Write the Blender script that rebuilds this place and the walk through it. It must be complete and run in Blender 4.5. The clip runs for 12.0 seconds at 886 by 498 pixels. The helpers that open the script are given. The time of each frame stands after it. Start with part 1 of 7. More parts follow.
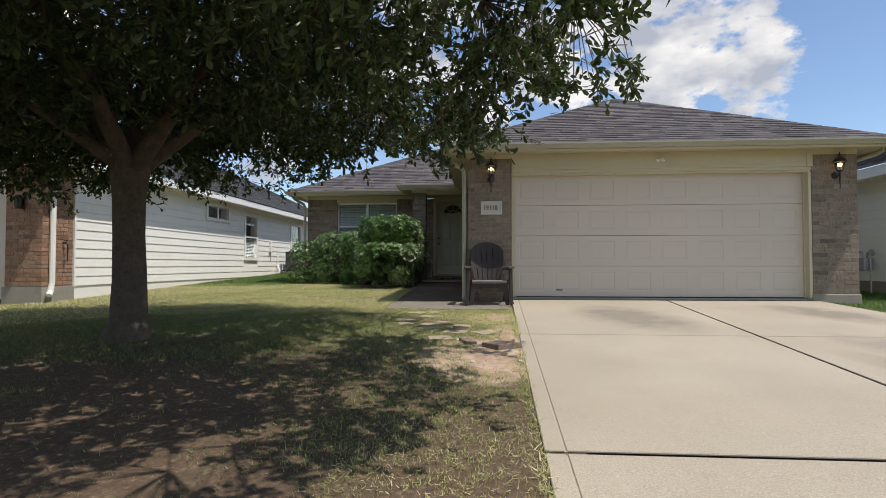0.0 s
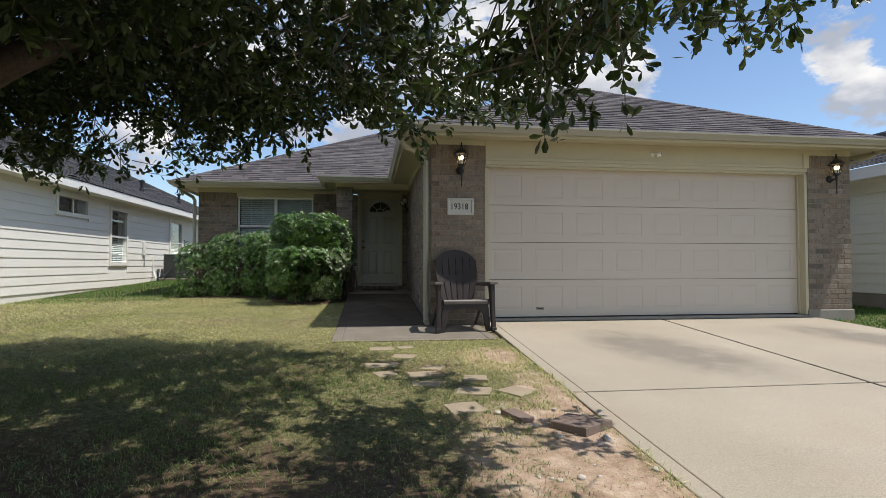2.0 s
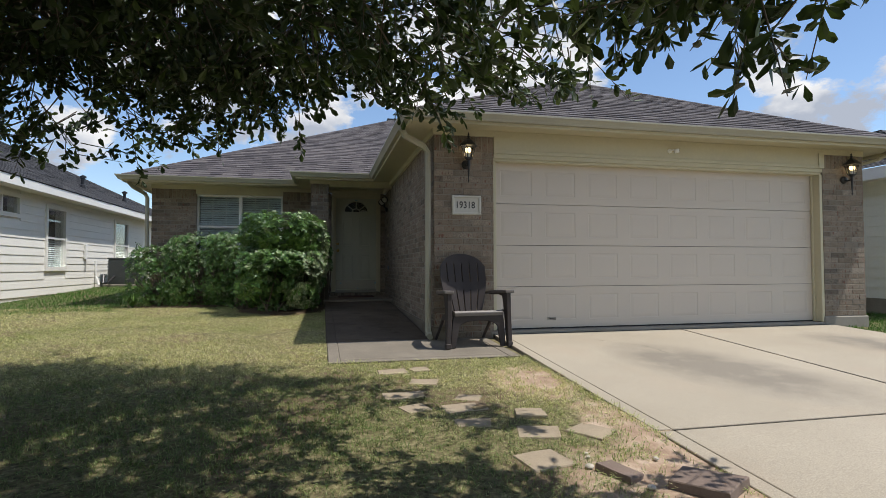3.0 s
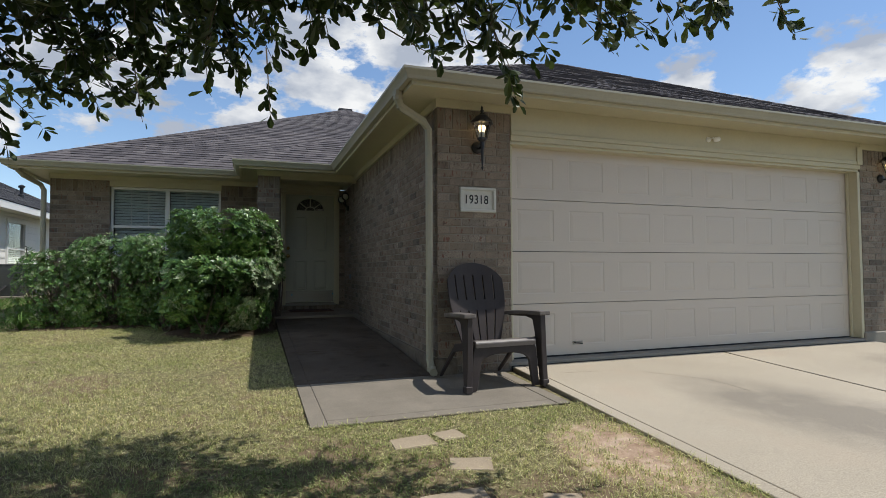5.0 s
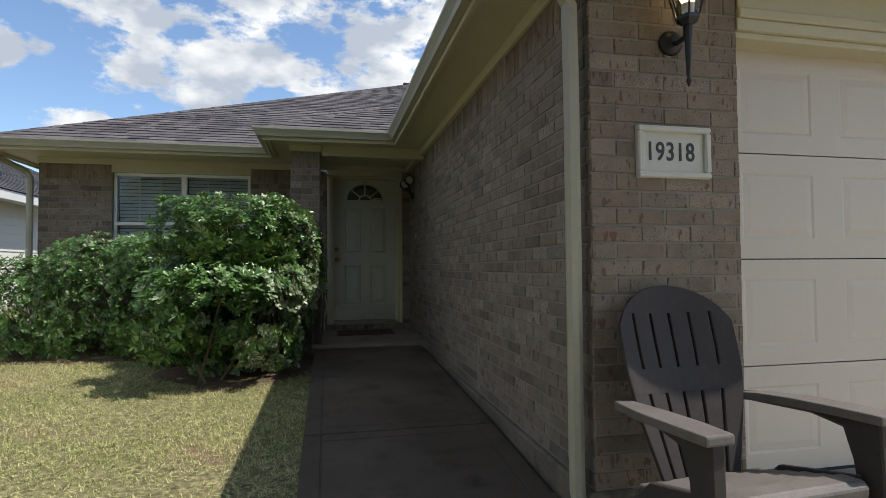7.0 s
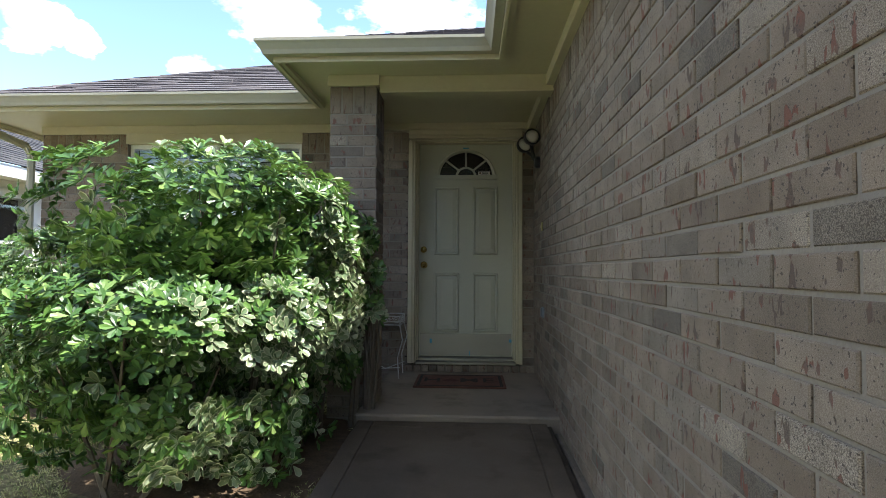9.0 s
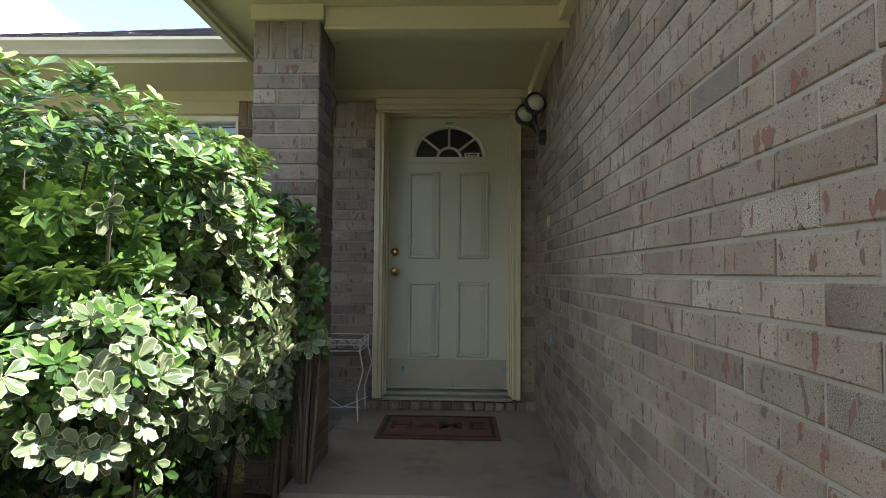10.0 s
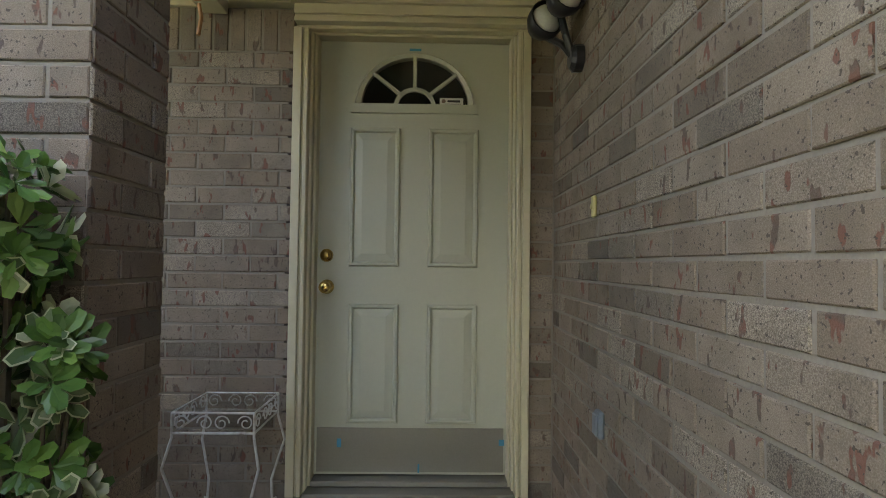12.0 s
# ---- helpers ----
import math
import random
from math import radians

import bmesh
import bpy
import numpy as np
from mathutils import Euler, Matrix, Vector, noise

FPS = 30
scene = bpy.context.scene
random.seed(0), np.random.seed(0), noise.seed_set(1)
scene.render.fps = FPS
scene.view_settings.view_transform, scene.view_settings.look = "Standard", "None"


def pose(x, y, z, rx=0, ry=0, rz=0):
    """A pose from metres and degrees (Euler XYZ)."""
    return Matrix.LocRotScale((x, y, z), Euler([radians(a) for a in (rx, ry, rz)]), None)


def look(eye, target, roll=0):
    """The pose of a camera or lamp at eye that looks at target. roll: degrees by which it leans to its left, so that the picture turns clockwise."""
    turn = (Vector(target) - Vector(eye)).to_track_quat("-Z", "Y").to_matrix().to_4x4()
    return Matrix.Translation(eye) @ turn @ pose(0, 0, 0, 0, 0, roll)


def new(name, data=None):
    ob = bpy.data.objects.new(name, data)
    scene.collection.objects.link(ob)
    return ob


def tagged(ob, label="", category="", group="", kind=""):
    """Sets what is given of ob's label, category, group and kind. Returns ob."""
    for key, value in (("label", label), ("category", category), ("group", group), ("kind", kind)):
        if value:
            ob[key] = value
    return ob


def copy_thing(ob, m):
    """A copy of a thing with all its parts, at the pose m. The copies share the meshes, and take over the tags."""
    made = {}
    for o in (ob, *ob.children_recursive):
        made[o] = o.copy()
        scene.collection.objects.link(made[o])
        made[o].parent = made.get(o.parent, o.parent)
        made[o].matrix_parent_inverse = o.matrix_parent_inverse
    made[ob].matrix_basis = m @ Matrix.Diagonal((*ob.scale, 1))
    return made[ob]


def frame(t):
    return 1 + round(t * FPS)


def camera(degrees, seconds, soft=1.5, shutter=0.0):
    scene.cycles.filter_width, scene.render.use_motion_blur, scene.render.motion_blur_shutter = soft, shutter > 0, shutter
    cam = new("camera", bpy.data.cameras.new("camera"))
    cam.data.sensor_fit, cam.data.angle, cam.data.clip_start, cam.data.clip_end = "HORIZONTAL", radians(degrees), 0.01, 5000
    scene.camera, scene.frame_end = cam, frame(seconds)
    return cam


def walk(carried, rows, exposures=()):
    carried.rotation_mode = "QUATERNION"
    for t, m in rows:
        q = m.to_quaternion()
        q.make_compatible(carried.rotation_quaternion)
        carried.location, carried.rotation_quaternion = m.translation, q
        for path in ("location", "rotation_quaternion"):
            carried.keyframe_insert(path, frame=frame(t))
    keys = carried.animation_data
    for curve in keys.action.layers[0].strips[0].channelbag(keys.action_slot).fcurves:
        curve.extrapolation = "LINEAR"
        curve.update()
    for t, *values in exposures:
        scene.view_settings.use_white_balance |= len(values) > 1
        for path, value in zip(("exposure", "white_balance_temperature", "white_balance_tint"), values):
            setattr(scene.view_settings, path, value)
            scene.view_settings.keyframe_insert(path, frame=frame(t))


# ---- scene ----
cam = camera(78.7, 12.0, soft=0.4)
PATH = [
    (0, (0.264, -0.647, 1.332), (0.116, 1.347, 1.391), -0.0),
    (0.5, (0.005, -0.13, 1.386), (-0.04, 1.869, 1.436), 0.0),
    (1, (-0.32, 0.411, 1.475), (-0.276, 2.41, 1.523), -0.0),
    (1.5, (-0.569, 0.951, 1.506), (-0.408, 2.944, 1.559), -0.0),
    (2, (-0.831, 1.443, 1.532), (-0.563, 3.424, 1.588), -0.0),
    (2.5, (-1.088, 1.956, 1.541), (-0.688, 3.915, 1.606), -0.1),
    (3, (-1.322, 2.398, 1.569), (-0.886, 4.348, 1.635), -0.1),
    (3.2, (-1.418, 2.574, 1.587), (-0.956, 4.519, 1.652), -0.15),
    (4.8, (-1.619, 3.862, 1.654), (-0.956, 5.747, 1.733), -0.2),
    (5.5, (-1.589, 4.678, 1.692), (-0.928, 6.564, 1.76), -0.4),
    (6, (-1.526, 5.305, 1.721), (-0.882, 7.198, 1.783), -0.5),
    (6.5, (-1.318, 5.984, 1.783), (-0.769, 7.906, 1.845), -0.5),
    (7, (-1.128, 6.652, 1.816), (-0.708, 8.607, 1.883), -0.4),
    (7.2, (-1.055, 6.935, 1.825), (-0.667, 8.897, 1.889), -0.35),
    (8.8, (-0.555, 9.201, 1.883), (-0.651, 11.199, 1.958), 0.2),
    (9, (-0.542, 9.402, 1.884), (-0.643, 11.398, 1.962), 0.3),
    (9.5, (-0.509, 9.94, 1.89), (-0.587, 11.937, 1.976), 0.3),
    (10, (-0.498, 10.527, 1.925), (-0.561, 12.524, 2.013), 0.5),
    (10.5, (-0.455, 11.064, 1.985), (-0.454, 13.063, 2.043), 0.5),
    (11, (-0.431, 11.526, 2.015), (-0.438, 13.526, 2.065), 0.5),
    (12, (-0.489, 12.039, 2.045), (-0.454, 14.038, 2.101), 0.7),
]
EXPOSURES = [(0, 0.05, 6600, 12), (3.0, 0.08, 6450, 11), (5.0, 0.0, 6350, 10), (7.0, 0.28, 6480, 9), (8.8, 1.48, 6400, 10), (10.0, 2.07, 6600, 12), (11.0, 2.48, 7000, 13), (12, 2.84, 7150, 13)]
walk(cam, [(t, look(eye, target, roll)) for t, eye, target, roll in PATH], EXPOSURES)

# ---- sky and sun ----
SUN = Vector((1.2, -0.46, 2.68)).normalized()
sun = new("sun", bpy.data.lights.new("sun", "SUN"))
sun.data.energy, sun.data.angle, sun.data.color = 4.2, radians(0.5), (1.0, 0.955, 0.88)
sun.matrix_world = look(SUN * 40, (0, 0, 0))

world = bpy.data.worlds.new("sky")
scene.world = world
world.use_nodes = True
wn, wl = world.node_tree.nodes, world.node_tree.links
wn.clear()
w_out, w_bg = wn.new("ShaderNodeOutputWorld"), wn.new("ShaderNodeBackground")
w_sky = wn.new("ShaderNodeTexSky")
w_sky.sky_type, w_sky.sun_disc = "NISHITA", False
w_sky.sun_elevation, w_sky.sun_rotation = math.asin(SUN.z), math.atan2(SUN.x, SUN.y)
w_sky.air_density, w_sky.dust_density, w_sky.ozone_density = 1.0, 0.1, 3.0
w_co, w_map = wn.new("ShaderNodeTexCoord"), wn.new("ShaderNodeMapping")
w_map.inputs["Scale"].default_value = (1.0, 1.0, 1.9)
w_noise, w_ramp, w_mix = wn.new("ShaderNodeTexNoise"), wn.new("ShaderNodeValToRGB"), wn.new("ShaderNodeMix")
w_noise.inputs["Scale"].default_value, w_noise.inputs["Detail"].default_value = 7.5, 12.0
w_noise.inputs["Roughness"].default_value = 0.62
w_map.inputs["Location"].default_value = (0.35, 0.1, 0.2)
w_ramp.color_ramp.elements[0].position, w_ramp.color_ramp.elements[1].position = 0.535, 0.58
w_mix.data_type = "RGBA"
# cloud tops bright, bellies slightly grey
w_noise2, w_ramp2 = wn.new("ShaderNodeTexNoise"), wn.new("ShaderNodeValToRGB")
w_noise2.inputs["Scale"].default_value, w_noise2.inputs["Detail"].default_value = 9.0, 8.0
w_ramp2.color_ramp.elements[0].color, w_ramp2.color_ramp.elements[1].color = (2.9, 3.2, 3.75, 1), (6.2, 6.2, 6.1, 1)
w_ramp2.color_ramp.elements[0].position, w_ramp2.color_ramp.elements[1].position = 0.42, 0.66
wl.new(w_co.outputs["Generated"], w_map.inputs["Vector"])
wl.new(w_map.outputs["Vector"], w_noise.inputs["Vector"])
wl.new(w_map.outputs["Vector"], w_noise2.inputs["Vector"])
# banks of cumulus: bearing and height over the horizon, and breadth, in degrees
w_scale = wn.new("ShaderNodeMath")
w_scale.operation = "MULTIPLY_ADD"
w_scale.inputs[1].default_value = 0.55
wl.new(w_noise.outputs["Fac"], w_scale.inputs[0])
w_bank = None
# the last nine banks are out of view, added for whiter fill light
for bearing, height, breadth in ((19, 20, 8), (26, 19, 6), (25.5, 14.5, 5), (8, 19, 6), (45, 18, 4.5), (46.5, 14, 4), (50, 12, 4), (57, 18, 5), (55, 14.5, 5), (-22, 10, 6), (-14.5, 12.5, 3.5), (-8, 22, 12), (4, 23, 12), (-1, 18, 8), (15, 25, 10), (-19, 21, 9), (-28, 18, 3), (-40.5, 20, 3.4), (-37, 19.2, 2.2), (-20, 27, 6), (-8, 27, 7), (70, 22, 10), (-60, 25, 12), (-160, 32, 30), (180, 55, 28), (120, 35, 30), (90, 55, 26), (-100, 30, 28), (-90, 58, 26), (0, 62, 24), (-130, 12, 16), (150, 12, 16)):
    b_, h_ = radians(bearing), radians(height)
    w_dot, w_map2 = wn.new("ShaderNodeVectorMath"), wn.new("ShaderNodeMapRange")
    w_dot.operation = "DOT_PRODUCT"
    w_dot.inputs[1].default_value = (math.sin(b_) * math.cos(h_), math.cos(b_) * math.cos(h_), math.sin(h_))
    w_map2.inputs["From Min"].default_value, w_map2.inputs["From Max"].default_value = math.cos(radians(breadth * 1.2)), 1.0
    w_map2.inputs["To Min"].default_value, w_map2.inputs["To Max"].default_value = 0.09, 0.34
    wl.new(w_co.outputs["Generated"], w_dot.inputs[0])
    wl.new(w_dot.outputs["Value"], w_map2.inputs["Value"])
    if w_bank:
        w_max = wn.new("ShaderNodeMath")
        w_max.operation = "MAXIMUM"
        wl.new(w_bank, w_max.inputs[0])
        wl.new(w_map2.outputs["Result"], w_max.inputs[1])
        w_bank = w_max.outputs[0]
    else:
        w_bank = w_map2.outputs["Result"]
wl.new(w_bank, w_scale.inputs[2])
wl.new(w_scale.outputs[0], w_ramp.inputs["Fac"])
wl.new(w_noise2.outputs["Fac"], w_ramp2.inputs["Fac"])
wl.new(w_ramp.outputs["Color"], w_mix.inputs["Factor"])
wl.new(w_sky.outputs["Color"], w_mix.inputs["A"])
wl.new(w_ramp2.outputs["Color"], w_mix.inputs["B"])
wl.new(w_mix.outputs["Result"], w_bg.inputs["Color"])
w_bg.inputs["Strength"].default_value = 0.15
wl.new(w_bg.outputs["Background"], w_out.inputs["Surface"])

# ---- materials ----
def nodes_of(name):
    m = bpy.data.materials.new(name)
    m.use_nodes = True
    nt = m.node_tree
    return m, nt, nt.nodes["Principled BSDF"]


def noise_node(nt, scale, detail=4.0, rough=0.55, coord="Object", stretch=None):
    co = nt.nodes.new("ShaderNodeTexCoord")
    n = nt.nodes.new("ShaderNodeTexNoise")
    n.inputs["Scale"].default_value, n.inputs["Detail"].default_value, n.inputs["Roughness"].default_value = scale, detail, rough
    if stretch:
        mp = nt.nodes.new("ShaderNodeMapping")
        mp.inputs["Scale"].default_value = stretch
        nt.links.new(co.outputs[coord], mp.inputs["Vector"])
        nt.links.new(mp.outputs["Vector"], n.inputs["Vector"])
    else:
        nt.links.new(co.outputs[coord], n.inputs["Vector"])
    return n.outputs["Fac"]


def ramp(nt, fac, stops):
    r = nt.nodes.new("ShaderNodeValToRGB")
    els = r.color_ramp.elements
    while len(els) < len(stops):
        els.new(0.5)
    for e, (p, c) in zip(els, stops):
        e.position, e.color = p, (*c, 1) if len(c) == 3 else c
    nt.links.new(fac, r.inputs["Fac"])
    return r.outputs["Color"]


def mix(nt, fac, a, b, mode="MIX"):
    n = nt.nodes.new("ShaderNodeMix")
    n.data_type, n.blend_type = "RGBA", mode
    for key, v in (("Factor", fac), ("A", a), ("B", b)):
        if isinstance(v, (int, float)):
            n.inputs[key].default_value = v
        elif isinstance(v, tuple):
            n.inputs[key].default_value = (*v, 1)
        else:
            nt.links.new(v, n.inputs[key])
    return n.outputs["Result"]


def bump(nt, bsdf, fac, strength=0.3, distance=0.01):
    b = nt.nodes.new("ShaderNodeBump")
    b.inputs["Strength"].default_value, b.inputs["Distance"].default_value = strength, distance
    nt.links.new(fac, b.inputs["Height"])
    nt.links.new(b.outputs["Normal"], bsdf.inputs["Normal"])


def grey(v):
    return (v, v, v)


def surface(name, col, rough=0.6, vary=0.12, coarse=1.3, fine=40.0, bumps=0.15, metal=0.0, dirt=None, dirt_amount=0.5, spec=0.5):
    """A painted or raw surface: grain and large stains over one base colour."""
    m, nt, b = nodes_of(name)
    lo, hi = tuple(c * (1 - vary) for c in col), tuple(min(1, c * (1 + vary)) for c in col)
    base = ramp(nt, noise_node(nt, coarse, 5), [(0.3, lo), (0.7, hi)])
    f = noise_node(nt, fine, 3)
    base = mix(nt, 0.35, base, ramp(nt, f, [(0.3, tuple(c * (1 - vary) for c in lo)), (0.7, hi)]))
    if dirt:
        mask = ramp(nt, noise_node(nt, coarse * 2.3, 8, 0.65), [(0.52, grey(0)), (0.72, grey(dirt_amount))])
        base = mix(nt, mask, base, dirt)
    nt.links.new(base, b.inputs["Base Color"])
    b.inputs["Roughness"].default_value, b.inputs["Metallic"].default_value = rough, metal
    b.inputs["Specular IOR Level"].default_value = spec
    bump(nt, b, f, bumps, 0.004)
    return m


def brick_material(name, rand, tint=(0.96, 1.0, 0.99)):
    """Taupe brick with per-brick tone, grainy grey bricks, reddish chips and pits."""
    m, nt, b = nodes_of(name)
    if rand == "object":
        r = nt.nodes.new("ShaderNodeObjectInfo").outputs["Random"]
    else:
        r = nt.nodes.new("ShaderNodeNewGeometry").outputs["Random Per Island"]
    tone = ramp(nt, r, [(0.0, (0.205, 0.155, 0.120)), (0.16, (0.285, 0.228, 0.184)), (0.32, (0.232, 0.178, 0.140)), (0.5, (0.262, 0.204, 0.162)), (0.66, (0.300, 0.246, 0.203)), (0.8, (0.215, 0.163, 0.127)), (0.9, (0.150, 0.124, 0.104)), (1.0, (0.292, 0.238, 0.194))])
    tone = mix(nt, 1.0, tone, tint, "MULTIPLY")
    w = nt.nodes.new("ShaderNodeMath")
    w.operation, w.inputs[1].default_value = "MULTIPLY", 37.0
    nt.links.new(r, w.inputs[0])
    n4 = []
    for scale, detail in ((9.0, 5.0), (16.0, 2.0), (460.0, 3.0), (130.0, 2.0)):
        n = nt.nodes.new("ShaderNodeTexNoise")
        n.noise_dimensions = "4D"
        co = nt.nodes.new("ShaderNodeTexCoord")
        nt.links.new(co.outputs["Object"], n.inputs["Vector"])
        nt.links.new(w.outputs[0], n.inputs["W"])
        n.inputs["Scale"].default_value, n.inputs["Detail"].default_value = scale, detail
        n4.append(n.outputs["Fac"])
    col = mix(nt, 0.4, tone, ramp(nt, n4[0], [(0.3, (0.5, 0.48, 0.46)), (0.7, (1.35, 1.34, 1.32))]), "MULTIPLY")
    grain = ramp(nt, n4[2], [(0.38, (0.45, 0.44, 0.43)), (0.5, (0.95, 0.95, 0.95)), (0.64, (1.65, 1.67, 1.65))])
    col = mix(nt, ramp(nt, r, [(0.1, grey(0.3)), (0.56, grey(0.28)), (0.61, grey(0.8)), (0.68, grey(0.8)), (0.76, grey(0.3)), (0.89, grey(0.3)), (0.92, grey(0.9)), (0.96, grey(0.35))]), col, mix(nt, 1.0, col, grain, "MULTIPLY"))
    # slanting chips: dark ones on many bricks, red clay laid bare on a few
    slant = nt.nodes.new("ShaderNodeMapping")
    slant.inputs["Rotation"].default_value, slant.inputs["Scale"].default_value = (radians(20), radians(35), radians(20)), (40.0, 40.0, 15.0)
    sco = nt.nodes.new("ShaderNodeTexCoord")
    nt.links.new(sco.outputs["Object"], slant.inputs["Vector"])
    sn = nt.nodes.new("ShaderNodeTexNoise")
    sn.noise_dimensions = "4D"
    sn.inputs["Scale"].default_value, sn.inputs["Detail"].default_value = 1.0, 2.5
    nt.links.new(slant.outputs["Vector"], sn.inputs["Vector"])
    nt.links.new(w.outputs[0], sn.inputs["W"])
    chips = ramp(nt, sn.outputs["Fac"], [(0.612, grey(0)), (0.632, grey(0.8))])
    clay = ramp(nt, n4[1], [(0.42, (0.105, 0.078, 0.063)), (0.49, (0.135, 0.08, 0.062)), (0.54, (0.18, 0.076, 0.054))])
    col = mix(nt, chips, col, clay)
    pits = ramp(nt, n4[3], [(0.63, grey(0)), (0.66, grey(0.9))])
    col = mix(nt, pits, col, (0.085, 0.07, 0.06))
    nt.links.new(col, b.inputs["Base Color"])
    b.inputs["Roughness"].default_value = 0.9
    b.inputs["Specular IOR Level"].default_value = 0.25
    h = mix(nt, 0.5, n4[0], n4[2])
    bump(nt, b, mix(nt, 0.5, h, chips, "SUBTRACT"), 0.8, 0.005)
    return m


M_BRICK, M_BRICK_FAR = brick_material("brick", "object"), brick_material("brick_joined", "island")
M_BRICK_RED = brick_material("red_brown_brick", "object", (1.28, 0.98, 0.82))
M_MORTAR = surface("mortar", (0.25, 0.222, 0.184), 0.95, 0.14, 3.0, 120.0, 0.5, dirt=(0.2, 0.18, 0.16))
M_CREAM = surface("cream_paint", (0.53, 0.488, 0.34), 0.5, 0.05, 1.1, 30.0, 0.06, dirt=(0.42, 0.39, 0.29), dirt_amount=0.25)
M_GARAGE = surface("garage_paint", (0.575, 0.512, 0.44), 0.45, 0.035, 0.8, 60.0, 0.05, dirt=(0.5, 0.47, 0.42), dirt_amount=0.22)
M_GUTTER = surface("gutter_paint", (0.37, 0.352, 0.27), 0.4, 0.06, 2.0, 40.0, 0.05, dirt=(0.33, 0.31, 0.26), dirt_amount=0.4)
M_DOOR = surface("door_paint", (0.435, 0.443, 0.352), 0.42, 0.03, 1.5, 60.0, 0.04, dirt=(0.5, 0.5, 0.42), dirt_amount=0.25)
M_SIDING = surface("siding_paint", (0.80, 0.79, 0.74), 0.55, 0.04, 0.7, 25.0, 0.06, dirt=(0.62, 0.6, 0.55), dirt_amount=0.3)
M_SIDING_GREEN = surface("pale_siding_paint", (0.83, 0.85, 0.78), 0.55, 0.04, 0.7, 25.0, 0.06)
M_WHITE = surface("white_paint", (0.82, 0.82, 0.79), 0.45, 0.03, 2.0, 40.0, 0.04)
M_BLACK = surface("black_metal", (0.02, 0.02, 0.022), 0.4, 0.2, 4.0, 80.0, 0.1)
M_BRASS = surface("brass", (0.62, 0.45, 0.16), 0.25, 0.1, 6.0, 80.0, 0.03, metal=1.0)
M_STEEL = surface("brushed_steel", (0.28, 0.27, 0.245), 0.42, 0.06, 2.0, 120.0, 0.05, metal=0.85)
M_GALV = surface("galvanised_metal", (0.42, 0.43, 0.43), 0.5, 0.12, 3.0, 60.0, 0.1, metal=0.6)
M_CHAIR = surface("brown_resin", (0.05, 0.041, 0.04), 0.6, 0.15, 3.0, 90.0, 0.2, dirt=(0.075, 0.064, 0.058), dirt_amount=0.3, spec=0.25)
# same resin coloured lighter, for the sunlight on arms and seat slats
M_CHAIR_LIT = surface("sunlit_resin", (0.135, 0.118, 0.108), 0.5, 0.2, 5.0, 110.0, 0.3, dirt=(0.075, 0.063, 0.058), dirt_amount=0.5)
# walk concrete with stains, its base tone also darkened for the garage wall's shade
M_SLAB_SHADED = surface("shaded_stained_walk_concrete", (0.11, 0.087, 0.065), 0.95, 0.35, 1.4, 150.0, 0.6, dirt=(0.05, 0.037, 0.026), dirt_amount=0.8, spec=0.12)
M_PORCH = surface("porch_concrete", (0.225, 0.19, 0.15), 0.85, 0.18, 1.6, 150.0, 0.4, dirt=(0.11, 0.09, 0.068), dirt_amount=0.7, spec=0.15)
M_SLAB = surface("walk_concrete", (0.225, 0.198, 0.16), 0.9, 0.22, 2.2, 110.0, 0.7, dirt=(0.16, 0.14, 0.115), dirt_amount=0.5, spec=0.15)
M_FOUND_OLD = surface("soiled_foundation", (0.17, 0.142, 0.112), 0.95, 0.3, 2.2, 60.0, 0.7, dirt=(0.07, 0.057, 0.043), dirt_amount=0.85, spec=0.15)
M_FOUND = surface("foundation_concrete", (0.28, 0.255, 0.215), 0.9, 0.15, 2.5, 60.0, 0.5, dirt=(0.2, 0.18, 0.15), dirt_amount=0.6)
M_STONE = surface("stepping_stone", (0.36, 0.295, 0.212), 0.95, 0.2, 5.0, 90.0, 0.6, dirt=(0.22, 0.17, 0.12), spec=0.15)
M_PAVER = surface("red_brown_paver", (0.2, 0.148, 0.118), 0.95, 0.2, 6.0, 120.0, 0.7, dirt=(0.15, 0.1, 0.08))
M_BARK = surface("bark", (0.10, 0.078, 0.06), 0.95, 0.35, 7.0, 38.0, 1.0, dirt=(0.045, 0.035, 0.03), dirt_amount=0.9)
M_TWIG = surface("twig_bark", (0.12, 0.095, 0.07), 0.9, 0.25, 9.0, 60.0, 0.4)
M_MAT = surface("coir_mat", (0.10, 0.045, 0.032), 0.98, 0.3, 8.0, 260.0, 0.8)
M_MAT_RED = surface("mat_red_print", (0.06, 0.014, 0.012), 0.98, 0.3, 8.0, 260.0, 0.8)
M_MAT_DARK = surface("mat_print", (0.022, 0.017, 0.016), 0.98, 0.3, 8.0, 260.0, 0.8)
M_RUBBER = surface("black_rubber", (0.02, 0.02, 0.02), 0.8, 0.2, 8.0, 90.0, 0.2)
M_BLIND = surface("blind_slat", (0.68, 0.75, 0.75), 0.55, 0.05, 2.0, 40.0, 0.03)
M_DARK = surface("dark_interior", (0.03, 0.03, 0.032), 0.9, 0.2, 1.0, 20.0, 0.05)
M_INK = surface("black_numerals", (0.025, 0.025, 0.025), 0.5, 0.1, 9.0, 90.0, 0.05)
M_LIMESTONE = surface("cast_stone", (0.60, 0.59, 0.54), 0.8, 0.08, 6.0, 110.0, 0.3)
M_TAPE = surface("blue_tape", (0.05, 0.25, 0.42), 0.6, 0.1, 9.0, 90.0, 0.05)
M_YELLOW = surface("aged_plastic", (0.52, 0.46, 0.2), 0.5, 0.08, 9.0, 90.0, 0.05)
